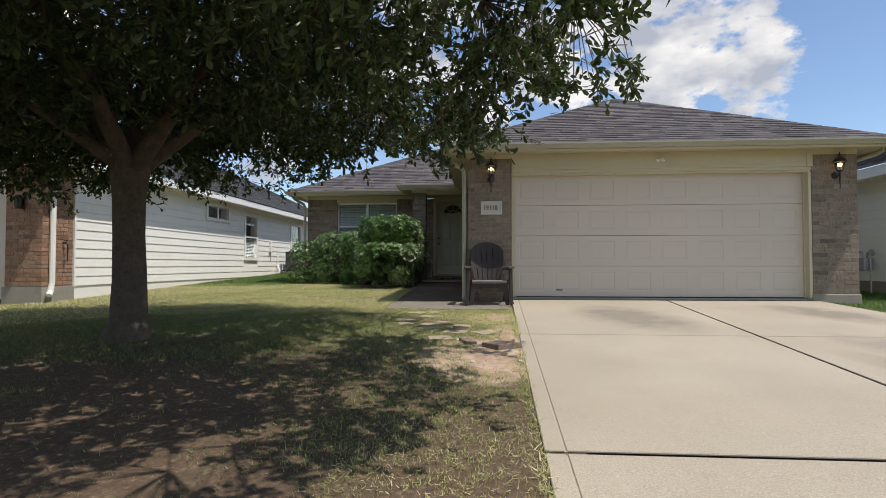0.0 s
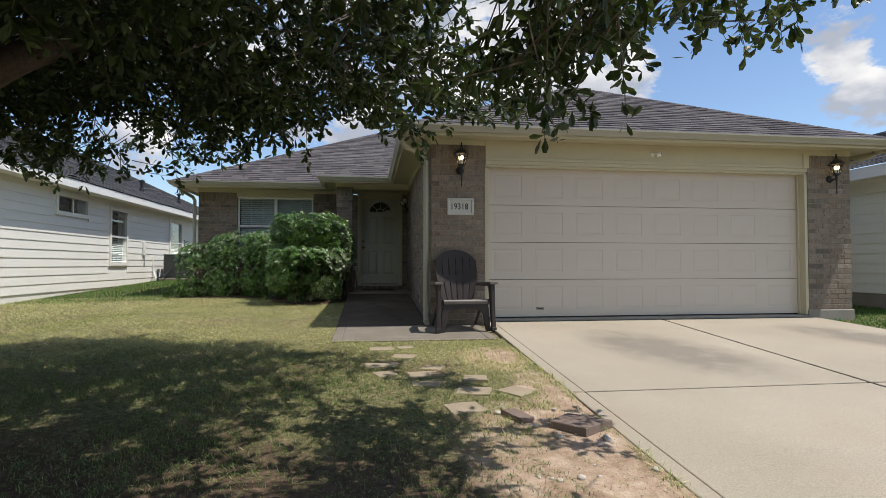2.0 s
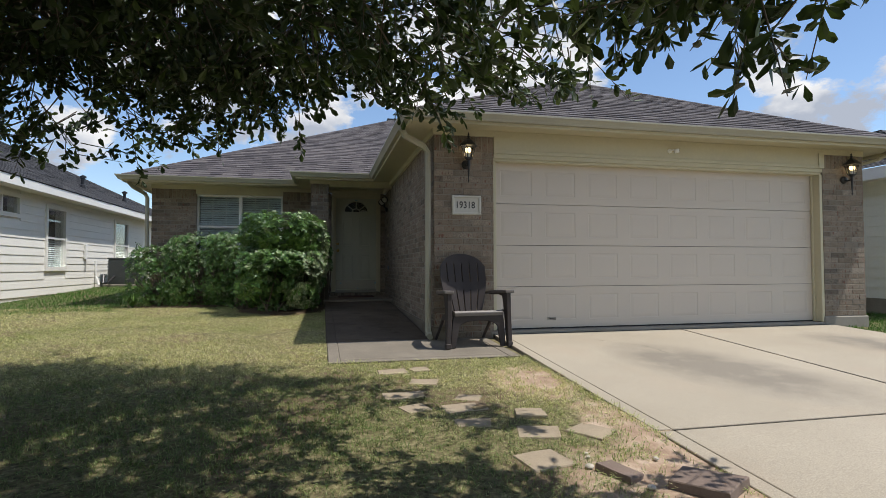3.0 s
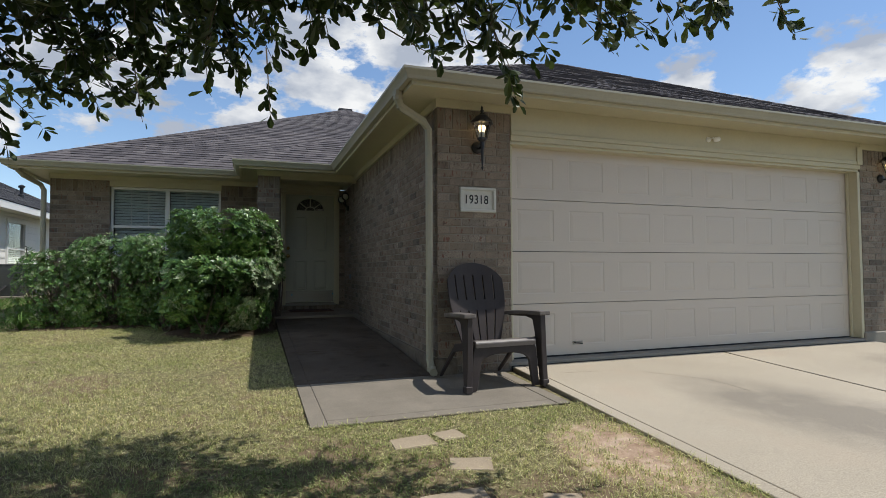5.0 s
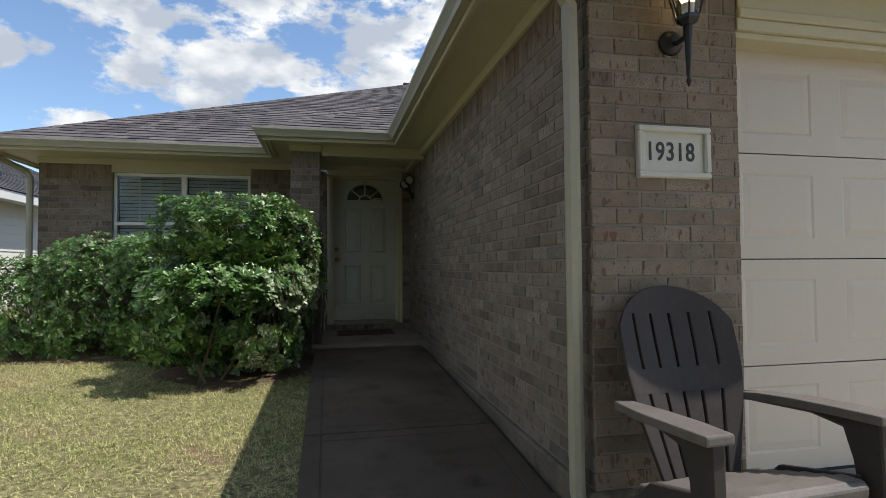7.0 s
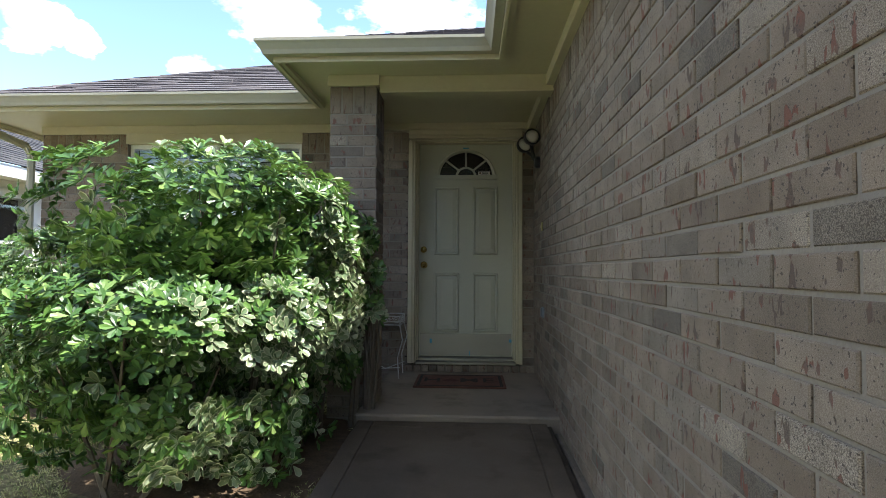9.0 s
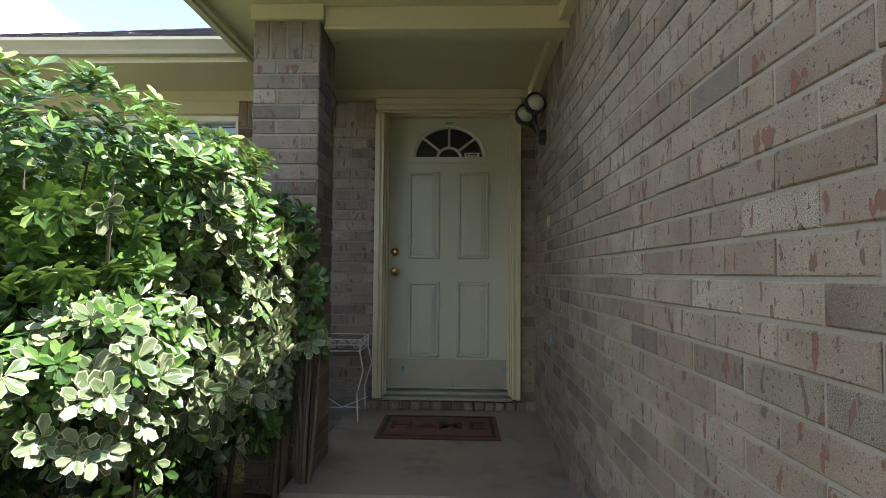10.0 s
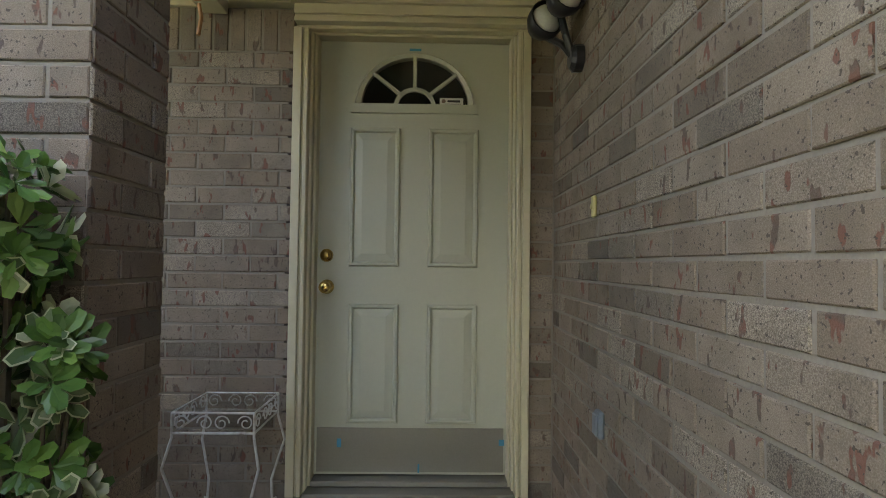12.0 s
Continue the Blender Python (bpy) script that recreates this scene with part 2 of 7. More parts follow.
M_AC = surface("ac_paint", (0.09, 0.1, 0.1), 0.5, 0.15, 5.0, 60.0, 0.1)
M_PEBBLE = surface("pebble", (0.55, 0.5, 0.43), 0.8, 0.2, 9.0, 60.0, 0.3)
M_WIRE = surface("white_wire", (0.60, 0.59, 0.55), 0.5, 0.15, 9.0, 90.0, 0.2, dirt=(0.2, 0.12, 0.08), dirt_amount=0.8)
M_OUTLET = surface("outlet_plastic", (0.17, 0.2, 0.23), 0.5, 0.1, 9.0, 90.0, 0.05)
M_AMBER = surface("amber_wood", (0.45, 0.22, 0.08), 0.5, 0.2, 9.0, 90.0, 0.2)


def glass_material(name, tint=(1, 1, 1), rough=0.0):
    m, nt, b = nodes_of(name)
    b.inputs["Base Color"].default_value = (*tint, 1)
    b.inputs["Roughness"].default_value, b.inputs["IOR"].default_value = rough, 1.45
    b.inputs["Transmission Weight"].default_value = 1.0
    return m


M_GLASS = glass_material("window_glass", (0.93, 0.96, 0.95))
M_LAMP_GLASS = glass_material("lamp_glass", (0.95, 0.95, 0.92), 0.05)


def bulb_material():
    m, nt, b = nodes_of("lit_bulb")
    b.inputs["Base Color"].default_value = (0.9, 0.85, 0.7, 1)
    b.inputs["Emission Color"].default_value = (1.0, 0.72, 0.34, 1)
    b.inputs["Emission Strength"].default_value = 3.0
    return m


M_BULB = bulb_material()


def drive_material():
    """Sun-bleached concrete with exposed sand, faint red tint and old tyre and oil stains."""
    m, nt, b = nodes_of("drive_concrete")
    base = ramp(nt, noise_node(nt, 0.7, 6), [(0.3, (0.36, 0.312, 0.238)), (0.7, (0.437, 0.382, 0.297))])
    fine = noise_node(nt, 130.0, 3)
    base = mix(nt, 0.7, base, ramp(nt, fine, [(0.3, grey(0.6)), (0.55, grey(1.0)), (0.75, grey(1.3))]), "MULTIPLY")
    red = ramp(nt, noise_node(nt, 1.1, 4), [(0.55, grey(0)), (0.75, grey(0.35))])
    base = mix(nt, red, base, (0.40, 0.305, 0.225))
    co = nt.nodes.new("ShaderNodeTexCoord")
    for cx, cy, sx, sy, amount in ((2.25, 6.7, 0.75, 1.5, 0.62), (5.0, 7.2, 0.6, 1.2, 0.62), (4.2, 4.6, 0.5, 1.1, 0.4), (3.75, 3.6, 0.35, 1.2, 0.4)):
        mp = nt.nodes.new("ShaderNodeMapping")
        mp.vector_type = "TEXTURE"
        mp.inputs["Location"].default_value, mp.inputs["Scale"].default_value = (cx, cy, 0.64), (sx, sy, 1.0)
        mp.inputs["Rotation"].default_value = (0, 0, radians(14))
        gr = nt.nodes.new("ShaderNodeTexGradient")
        gr.gradient_type = "SPHERICAL"
        nt.links.new(co.outputs["Object"], mp.inputs["Vector"])
        nt.links.new(mp.outputs["Vector"], gr.inputs["Vector"])
        wob = mix(nt, 0.9, gr.outputs["Color"], ramp(nt, noise_node(nt, 3.5, 7), [(0.25, grey(0.25)), (0.7, grey(1.4))]), "MULTIPLY")
        base = mix(nt, ramp(nt, wob, [(0.02, grey(0)), (0.55, grey(amount))]), base, (0.15, 0.132, 0.11))
    specks = ramp(nt, noise_node(nt, 26.0, 2), [(0.77, grey(0)), (0.79, grey(0.7))])
    base = mix(nt, specks, base, (0.2, 0.16, 0.12))
    nt.links.new(base, b.inputs["Base Color"])
    b.inputs["Roughness"].default_value = 0.9
    bump(nt, b, fine, 0.35, 0.003)
    return m


M_DRIVE = drive_material()


def shingle_material(name, rand, cols=((0.052, 0.046, 0.05), (0.088, 0.078, 0.082), (0.125, 0.112, 0.113))):
    m, nt, b = nodes_of(name)
    if rand == "object":
        r = nt.nodes.new("ShaderNodeObjectInfo").outputs["Random"]
    else:
        r = nt.nodes.new("ShaderNodeNewGeometry").outputs["Random Per Island"]
    c = ramp(nt, r, [(0.0, cols[0]), (0.5, cols[1]), (1.0, cols[2])])
    f = noise_node(nt, 260.0, 2)
    c = mix(nt, 0.7, c, ramp(nt, f, [(0.3, grey(0.55)), (0.7, grey(1.35))]), "MULTIPLY")
    c = mix(nt, 0.5, c, ramp(nt, noise_node(nt, 0.9, 5), [(0.3, grey(0.75)), (0.7, grey(1.2))]), "MULTIPLY")
    nt.links.new(c, b.inputs["Base Color"])
    b.inputs["Roughness"].default_value = 0.95
    bump(nt, b, f, 0.5, 0.003)
    return m


M_SHINGLE, M_SHINGLE_FAR = shingle_material("shingle", "object"), shingle_material("shingle_joined", "island")
M_SHINGLE_DARK = shingle_material("dark_shingle_joined", "island", ((0.035, 0.035, 0.04), (0.055, 0.055, 0.06), (0.08, 0.078, 0.08)))


def leaf_material(name, stops, rough=0.4, through_light=0.25, spec=0.5):
    """Leaves: tone by leaf, waxy gloss, some light passing through."""
    m, nt, b = nodes_of(name)
    r = nt.nodes.new("ShaderNodeNewGeometry").outputs["Random Per Island"]
    c = ramp(nt, r, stops)
    c = mix(nt, 0.4, c, ramp(nt, noise_node(nt, 45.0, 3), [(0.3, grey(0.7)), (0.7, grey(1.25))]), "MULTIPLY")
    nt.links.new(c, b.inputs["Base Color"])
    b.inputs["Roughness"].default_value = rough
    b.inputs["Specular IOR Level"].default_value = spec
    tr = nt.nodes.new("ShaderNodeBsdfTranslucent")
    nt.links.new(mix(nt, 0.5, c, (0.25, 0.36, 0.06)), tr.inputs["Color"])
    mx = nt.nodes.new("ShaderNodeMixShader")
    mx.inputs[0].default_value = through_light
    nt.links.new(b.outputs[0], mx.inputs[1])
    nt.links.new(tr.outputs[0], mx.inputs[2])
    nt.links.new(mx.outputs[0], nt.nodes["Material Output"].inputs["Surface"])
    return m


M_OAK = leaf_material("oak_leaf", [(0.0, (0.018, 0.032, 0.011)), (0.6, (0.028, 0.05, 0.016)), (0.92, (0.05, 0.08, 0.024)), (1.0, (0.10, 0.14, 0.04))], 0.45, 0.12, 0.35)
M_HEDGE = leaf_material("shrub_leaf", [(0.0, (0.035, 0.085, 0.022)), (0.5, (0.066, 0.155, 0.036)), (0.85, (0.13, 0.25, 0.055)), (1.0, (0.23, 0.33, 0.10))], 0.34, 0.17)
M_VARIEGATED = leaf_material("variegated_leaf", [(0.0, (0.07, 0.125, 0.055)), (0.5, (0.14, 0.21, 0.10)), (0.8, (0.25, 0.32, 0.185)), (1.0, (0.44, 0.49, 0.33))], 0.34, 0.22)
M_LEAF_EDGE = leaf_material("cream_leaf_edge", [(0.0, (0.5, 0.53, 0.34)), (1.0, (0.68, 0.69, 0.5))], 0.4, 0.25)


def grass_material(name, dry):
    m, nt, b = nodes_of(name)
    r = nt.nodes.new("ShaderNodeNewGeometry").outputs["Random Per Island"]
    green = ramp(nt, r, [(0.0, (0.075, 0.14, 0.03)), (0.4, (0.24, 0.345, 0.075)), (0.75, (0.45, 0.48, 0.165)), (1.0, (0.65, 0.6, 0.3))])
    straw = ramp(nt, r, [(0.0, (0.17, 0.22, 0.07)), (0.35, (0.52, 0.52, 0.2)), (0.7, (0.72, 0.66, 0.34)), (1.0, (0.8, 0.73, 0.46))])
    patch = ramp(nt, noise_node(nt, 0.75, 5, 0.6), [(0.33, grey(0.1)), (0.56, grey(0.95))])
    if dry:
        # greener blades round the oak, coloured darker to deepen the shade under its crown
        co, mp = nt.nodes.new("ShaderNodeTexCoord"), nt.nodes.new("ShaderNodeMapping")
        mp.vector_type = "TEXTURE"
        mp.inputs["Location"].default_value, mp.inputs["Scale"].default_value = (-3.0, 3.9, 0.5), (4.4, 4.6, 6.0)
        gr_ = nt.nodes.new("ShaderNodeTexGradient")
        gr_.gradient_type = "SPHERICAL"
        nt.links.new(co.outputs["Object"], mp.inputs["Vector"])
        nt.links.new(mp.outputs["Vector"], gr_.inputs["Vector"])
        oak_shade = mix(nt, 0.8, gr_.outputs["Color"], ramp(nt, noise_node(nt, 1.6, 6), [(0.25, grey(0.35)), (0.7, grey(1.6))]), "MULTIPLY")
        shade_green = ramp(nt, r, [(0.0, (0.06, 0.11, 0.028)), (0.5, (0.14, 0.215, 0.056)), (0.85, (0.26, 0.31, 0.11)), (1.0, (0.45, 0.44, 0.22))])
        straw = mix(nt, ramp(nt, oak_shade, [(0.1, grey(0)), (0.4, grey(0.9))]), straw, shade_green)
        green = mix(nt, ramp(nt, oak_shade, [(0.1, grey(0)), (0.4, grey(0.9))]), green, shade_green)
    c = mix(nt, patch, green, straw) if dry else ramp(nt, r, [(0.0, (0.04, 0.11, 0.015)), (0.6, (0.075, 0.18, 0.028)), (1.0, (0.12, 0.24, 0.05))])
    nt.links.new(c, b.inputs["Base Color"])
    b.inputs["Roughness"].default_value, b.inputs["Specular IOR Level"].default_value = 0.6, 0.3
    tr = nt.nodes.new("ShaderNodeBsdfTranslucent")
    nt.links.new(c, tr.inputs["Color"])
    mx = nt.nodes.new("ShaderNodeMixShader")
    mx.inputs[0].default_value = 0.36
    nt.links.new(b.outputs[0], mx.inputs[1])
    nt.links.new(tr.outputs[0], mx.inputs[2])
    nt.links.new(mx.outputs[0], nt.nodes["Material Output"].inputs["Surface"])
    return m


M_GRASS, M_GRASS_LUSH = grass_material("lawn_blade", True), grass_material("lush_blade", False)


def soil_material():
    """Soil under the lawn: thatch, straw and bare reddish sandy patches."""
    m, nt, b = nodes_of("soil")
    thatch = ramp(nt, noise_node(nt, 30.0, 4), [(0.3, (0.06, 0.053, 0.026)), (0.55, (0.2, 0.176, 0.09)), (0.75, (0.36, 0.315, 0.18))])
    bare = ramp(nt, noise_node(nt, 12.0, 6, 0.65), [(0.3, (0.12, 0.08, 0.053)), (0.7, (0.23, 0.16, 0.11))])
    col = mix(nt, ramp(nt, noise_node(nt, 1.0, 6, 0.62), [(0.52, grey(0)), (0.62, grey(0.8))]), thatch, bare)
    # bare trodden earth and leaf litter round the oak, ragged-edged, darkened for its shade
    co, mp = nt.nodes.new("ShaderNodeTexCoord"), nt.nodes.new("ShaderNodeMapping")
    mp.vector_type = "TEXTURE"
    mp.inputs["Location"].default_value, mp.inputs["Scale"].default_value = (-2.3, 2.0, 0.45), (4.2, 3.6, 4.0)
    gr = nt.nodes.new("ShaderNodeTexGradient")
    gr.gradient_type = "SPHERICAL"
    nt.links.new(co.outputs["Object"], mp.inputs["Vector"])
    nt.links.new(mp.outputs["Vector"], gr.inputs["Vector"])
    ragged = mix(nt, 0.85, gr.outputs["Color"], ramp(nt, noise_node(nt, 2.2, 7), [(0.25, grey(0.3)), (0.7, grey(1.6))]), "MULTIPLY")
    litter = ramp(nt, noise_node(nt, 26.0, 5, 0.65), [(0.3, (0.065, 0.046, 0.032)), (0.58, (0.125, 0.086, 0.058)), (0.75, (0.26, 0.18, 0.12))])
    col = mix(nt, ramp(nt, ragged, [(0.12, grey(0)), (0.3, grey(0.95))]), col, litter)
    sand = ramp(nt, noise_node(nt, 7.0, 7, 0.7), [(0.3, (0.26, 0.17, 0.115)), (0.5, (0.42, 0.305, 0.22)), (0.68, (0.56, 0.44, 0.34))])
    for cx, cy, sx, sy in ((0.36, 4.3, 0.85, 1.25), (0.52, 5.2, 0.3, 1.1), (0.42, 6.7, 0.45, 0.7)):
        mp2 = nt.nodes.new("ShaderNodeMapping")
        mp2.vector_type = "TEXTURE"
        mp2.inputs["Location"].default_value, mp2.inputs["Scale"].default_value = (cx, cy, 0.55), (sx, sy, 2.0)
        gr2 = nt.nodes.new("ShaderNodeTexGradient")
        gr2.gradient_type = "SPHERICAL"
        nt.links.new(co.outputs["Object"], mp2.inputs["Vector"])
        nt.links.new(mp2.outputs["Vector"], gr2.inputs["Vector"])
        worn = mix(nt, 0.85, gr2.outputs["Color"], ramp(nt, noise_node(nt, 4.5, 7), [(0.25, grey(0.25)), (0.7, grey(1.7))]), "MULTIPLY")
        col = mix(nt, ramp(nt, worn, [(0.1, grey(0)), (0.32, grey(0.95))]), col, sand)
    nt.links.new(col, b.inputs["Base Color"])
    b.inputs["Roughness"].default_value, b.inputs["Specular IOR Level"].default_value = 0.97, 0.2
    bump(nt, b, noise_node(nt, 60.0, 4), 0.8, 0.01)
    return m


M_SOIL = soil_material()
M_MULCH = surface("leaf_litter", (0.10, 0.07, 0.045), 0.97, 0.4, 9.0, 80.0, 1.0, dirt=(0.2, 0.13, 0.08), spec=0.2)
M_MULCH_JOINT = surface("joint_soil", (0.06, 0.048, 0.036), 0.97, 0.4, 9.0, 80.0, 0.8, dirt=(0.12, 0.1, 0.06), spec=0.2)

# ---- building helpers ----
class Geo:
    """Gathers vertices and faces of one mesh."""

    def __init__(self):
        self.v, self.f = [], []

    def face(self, *pts):
        n = len(self.v)
        self.v += [tuple(p) for p in pts]
        self.f.append(tuple(range(n, n + len(pts))))
        return self

    def box(self, x0, x1, y0, y1, z0, z1):
        n = len(self.v)
        self.v += [(x, y, z) for z in (z0, z1) for y in (y0, y1) for x in (x0, x1)]
        self.f += [tuple(n + i for i in q) for q in ((0, 2, 3, 1), (4, 5, 7, 6), (0, 1, 5, 4), (2, 6, 7, 3), (0, 4, 6, 2), (1, 3, 7, 5))]
        return self

    def sweep(self, path, profile, closed=False):
        """Profile points (across, up) carried along a path in the plan, mitred at its corners."""
        n, k = len(self.v), len(profile)
        pts = [Vector(p) for p in path]
        for i, p in enumerate(pts):
            a = (p - pts[i - 1]).normalized() if i or closed else None
            b = (pts[(i + 1) % len(pts)] - p).normalized() if i < len(pts) - 1 or closed else None
            d0, d1 = a or b, b or a
            n0, n1 = Vector((d0.y, -d0.x, 0)), Vector((d1.y, -d1.x, 0))
            side = (n0 + n1).normalized()
            side /= max(0.3, side.dot(n0))
            self.v += [tuple(p + side * u + Vector((0, 0, w))) for u, w in profile]
        for i in range(len(pts) - (0 if closed else 1)):
            a, b = n + i * k, n + ((i + 1) % len(pts)) * k
            self.f += [(a + j, b + j, b + (j + 1) % k, a + (j + 1) % k) for j in range(k)]
        if not closed:
            self.f += [tuple(n + j for j in range(k)), tuple(n + (len(pts) - 1) * k + j for j in reversed(range(k)))]
        return self

    def tube(self, path, radius, sides=8, ends=True, squash=1.0):
        n = len(self.v)
        pts = [Vector(p) for p in path]
        radii = radius if isinstance(radius, (list, tuple)) else [radius] * len(pts)
        ref = None
        for i, p in enumerate(pts):
            d = (pts[min(i + 1, len(pts) - 1)] - pts[max(i - 1, 0)]).normalized()
            if ref is None:
                ref = d.orthogonal().normalized()
            ref = (ref - d * ref.dot(d)).normalized()
            o = d.cross(ref)
            for s in range(sides):
                a = math.tau * s / sides
                self.v.append(tuple(p + (ref * math.cos(a) + o * math.sin(a) * squash) * radii[i]))
        for i in range(len(pts) - 1):
            for s in range(sides):
                a, b = n + i * sides, n + (i + 1) * sides
                self.f.append((a + s, a + (s + 1) % sides, b + (s + 1) % sides, b + s))
        if ends:
            self.f += [tuple(n + s for s in reversed(range(sides))), tuple(n + (len(pts) - 1) * sides + s for s in range(sides))]
        return self

    def lathe(self, x, y, profile, sides=20):
        """Rings of (radius, z) turned about an upright axis."""
        n = len(self.v)
        for r, z in profile:
            self.v += [(x + r * math.cos(math.tau * s / sides), y + r * math.sin(math.tau * s / sides), z) for s in range(sides)]
        for i in range(len(profile) - 1):
            a, b = n + i * sides, n + (i + 1) * sides
            self.f += [(a + s, a + (s + 1) % sides, b + (s + 1) % sides, b + s) for s in range(sides)]
        self.f += [tuple(n + s for s in reversed(range(sides))), tuple(n + (len(profile) - 1) * sides + s for s in range(sides))]
        return self

    def plate(self, outline, y0, y1):
        """A flat outline in x and z, given thickness along y."""
        n, k = len(self.v), len(outline)
        self.v += [(x, y0, z) for x, z in outline] + [(x, y1, z) for x, z in outline]
        self.f += [tuple(n + i for i in range(k)), tuple(n + k + i for i in reversed(range(k)))]
        self.f += [(n + i, n + k + i, n + k + (i + 1) % k, n + (i + 1) % k) for i in range(k)]
        return self

    def moved(self, m):
        self.v = [tuple(m @ Vector(p)) for p in self.v]
        return self

    def mapped(self, fn):
        self.v = [fn(*p) for p in self.v]
        return self


def mesh_of(name, geo, material, smooth=False, bevel=0.0, segments=1):
    me = bpy.data.meshes.new(name)
    me.from_pydata(geo.v, [], geo.f)
    if bevel or smooth:
        bm = bmesh.new()
        bm.from_mesh(me)
        bmesh.ops.recalc_face_normals(bm, faces=bm.faces)
        if bevel:
            sharp = [e for e in bm.edges if len(e.link_faces) == 2 and e.calc_face_angle(0) > 0.6]
            bmesh.ops.bevel(bm, geom=sharp, offset=bevel, segments=segments, affect="EDGES", profile=0.6, clamp_overlap=True)
        for f in bm.faces:
            f.smooth = smooth
        bm.to_mesh(me)
        bm.free()
    me.materials.append(material)
    return me


def part(name, geo, material, parent=None, label="", smooth=False, bevel=0.0, segments=1):
    ob = new(name, mesh_of(name, geo, material, smooth, bevel, segments))
    if parent:
        ob.parent = parent
    if label:
        ob["label"] = label
    return ob


def thing(name, label, category, group="", at=(0, 0, 0), kind=""):
    ob = new(name)
    ob.empty_display_size = 0.1
    ob.location = at
    return tagged(ob, label, category, group, kind)


def structure(name, geo, material, label="", bevel=0.0, category=""):
    return tagged(part(name, geo, material, None, label, bevel=bevel), label, category, kind="structure")


def letters(name, text, size, m, material, parent, depth=0.002, label=""):
    cu = bpy.data.curves.new(name, "FONT")
    cu.body, cu.size, cu.extrude, cu.offset = text, size, depth, size * 0.012
    cu.align_x, cu.align_y = "CENTER", "CENTER"
    tmp = bpy.data.objects.new(name, cu)
    scene.collection.objects.link(tmp)
    me = bpy.data.meshes.new_from_object(tmp.evaluated_get(bpy.context.evaluated_depsgraph_get()))
    bpy.data.objects.remove(tmp)
    me.materials.clear()
    me.materials.append(material)
    ob = new(name, me)
    ob.matrix_basis = m
    ob.parent = parent
    if label:
        ob["label"] = label
    return ob


# ---- levels ----
def lawn_z(y):
    return 0.577 + 0.046 * (y - 5.43) if y < 5.43 else 0.577 + 0.0313 * (y - 5.43)


def ground_z(x, y):
    y = max(-9.0, min(24.0, y))
    z = lawn_z(y)
    if x < -4.5:
        z -= 0.012 * min(4.0, -4.5 - x)
    return z


def drive_z(y):
    return 0.585 + 0.0435 * (y - 5.43)


def walk_z(y):
    return 0.662 + 0.029 * (y - 7.65) if y < 8.85 else 0.697 + 0.062 * (y - 8.85) if y < 10.15 else 0.778 + 0.046 * (y - 10.15)


BASE, TOP, SOLDIER = 0.85, 3.19, 2.99       # brickwork from, to, and foot of its upright top course
FRONT, BACK = 8.82, 14.46                   # faces of the garage front and of the house front
EAVE, SOFFIT = 3.345, 3.27
COURSE = (SOLDIER - BASE) / 28

# ---- ground ----
def spaced(stops):
    out = []
    for a, b, step in stops:
        n = max(1, round((b - a) / step))
        out += [a + (b - a) * i / n for i in range(n)]
    return out + [stops[-1][1]]


gx = spaced([(-1500, -100, 350), (-100, -20, 16), (-20, -9, 1.5), (-9, 8.5, 0.25), (8.5, 20, 2), (20, 100, 16), (100, 1500, 350)])
gy = spaced([(-1500, -100, 350), (-100, -12, 15), (-12, -2, 1.0), (-2, 14, 0.25), (14, 30, 2), (30, 100, 16), (100, 1500, 350)])
DRIVE_L = lambda y: 0.50 + 0.029 * y
DRIVE_R = 5.85
soil = Geo()
for yy in gy:
    for xx in gx:
        z = ground_z(xx, yy)
        if DRIVE_L(yy) + 0.25 < xx < DRIVE_R - 0.25 and yy < 9.1:
            z -= 0.1
        elif abs(xx) < 9 and -3 < yy < 14:
            z += 0.012 * noise.noise((xx * 1.3, yy * 1.3, 0.0)) + 0.008 * noise.noise((xx * 5, yy * 5, 3.0))
        if -4.6 < xx < 6.4 and 9.0 < yy and (xx > 0.1 or yy > 14.5):
            z -= 0.2
        soil.v.append((xx, yy, z))
nx = len(gx)
soil.f = [(j * nx + i, j * nx + i + 1, (j + 1) * nx + i + 1, (j + 1) * nx + i) for j in range(len(gy) - 1) for i in range(nx - 1)]
ground = structure("ground", soil, M_SOIL, "soil and dry thatch of the front lawn", category="lawn")
for f in ground.data.polygons:
    f.use_smooth = True

# ---- driveway and walk ----
def slab(name, x0, x1, y0, y1, level, material, parent, border=0.11, left=None, right=None, one_side=False):
    """One poured panel with a tooled edge band round it."""
    g = Geo()
    g.box(x0, x1, y0, y1, -0.14, -0.006)
    b, s = border, 0.004
    if one_side:
        g.box(x0 + b + s, x1, y0, y1, -0.05, 0).box(x0, x0 + b - s, y0, y1, -0.05, 0)
    elif not border:
        g.box(x0, x1, y0, y1, -0.05, 0)
    else:
        g.box(x0 + b + s, x1 - b - s, y0 + b + s, y1 - b - s, -0.05, 0)
        for a in ((x0, x0 + b - s, y0, y1), (x1 - b + s, x1, y0, y1), (x0 + b + s, x1 - b - s, y0, y0 + b - s), (x0 + b + s, x1 - b - s, y1 - b + s, y1)):
            g.box(*a, -0.05, 0)
    if left:
        g.mapped(lambda x, y, z: (left(y) + (right(y) - left(y)) * (x - x0) / (x1 - x0), y, z))
    g.mapped(lambda x, y, z: (x, y, z + level(y)))
    return part(name, g, material, parent, bevel=0.004)


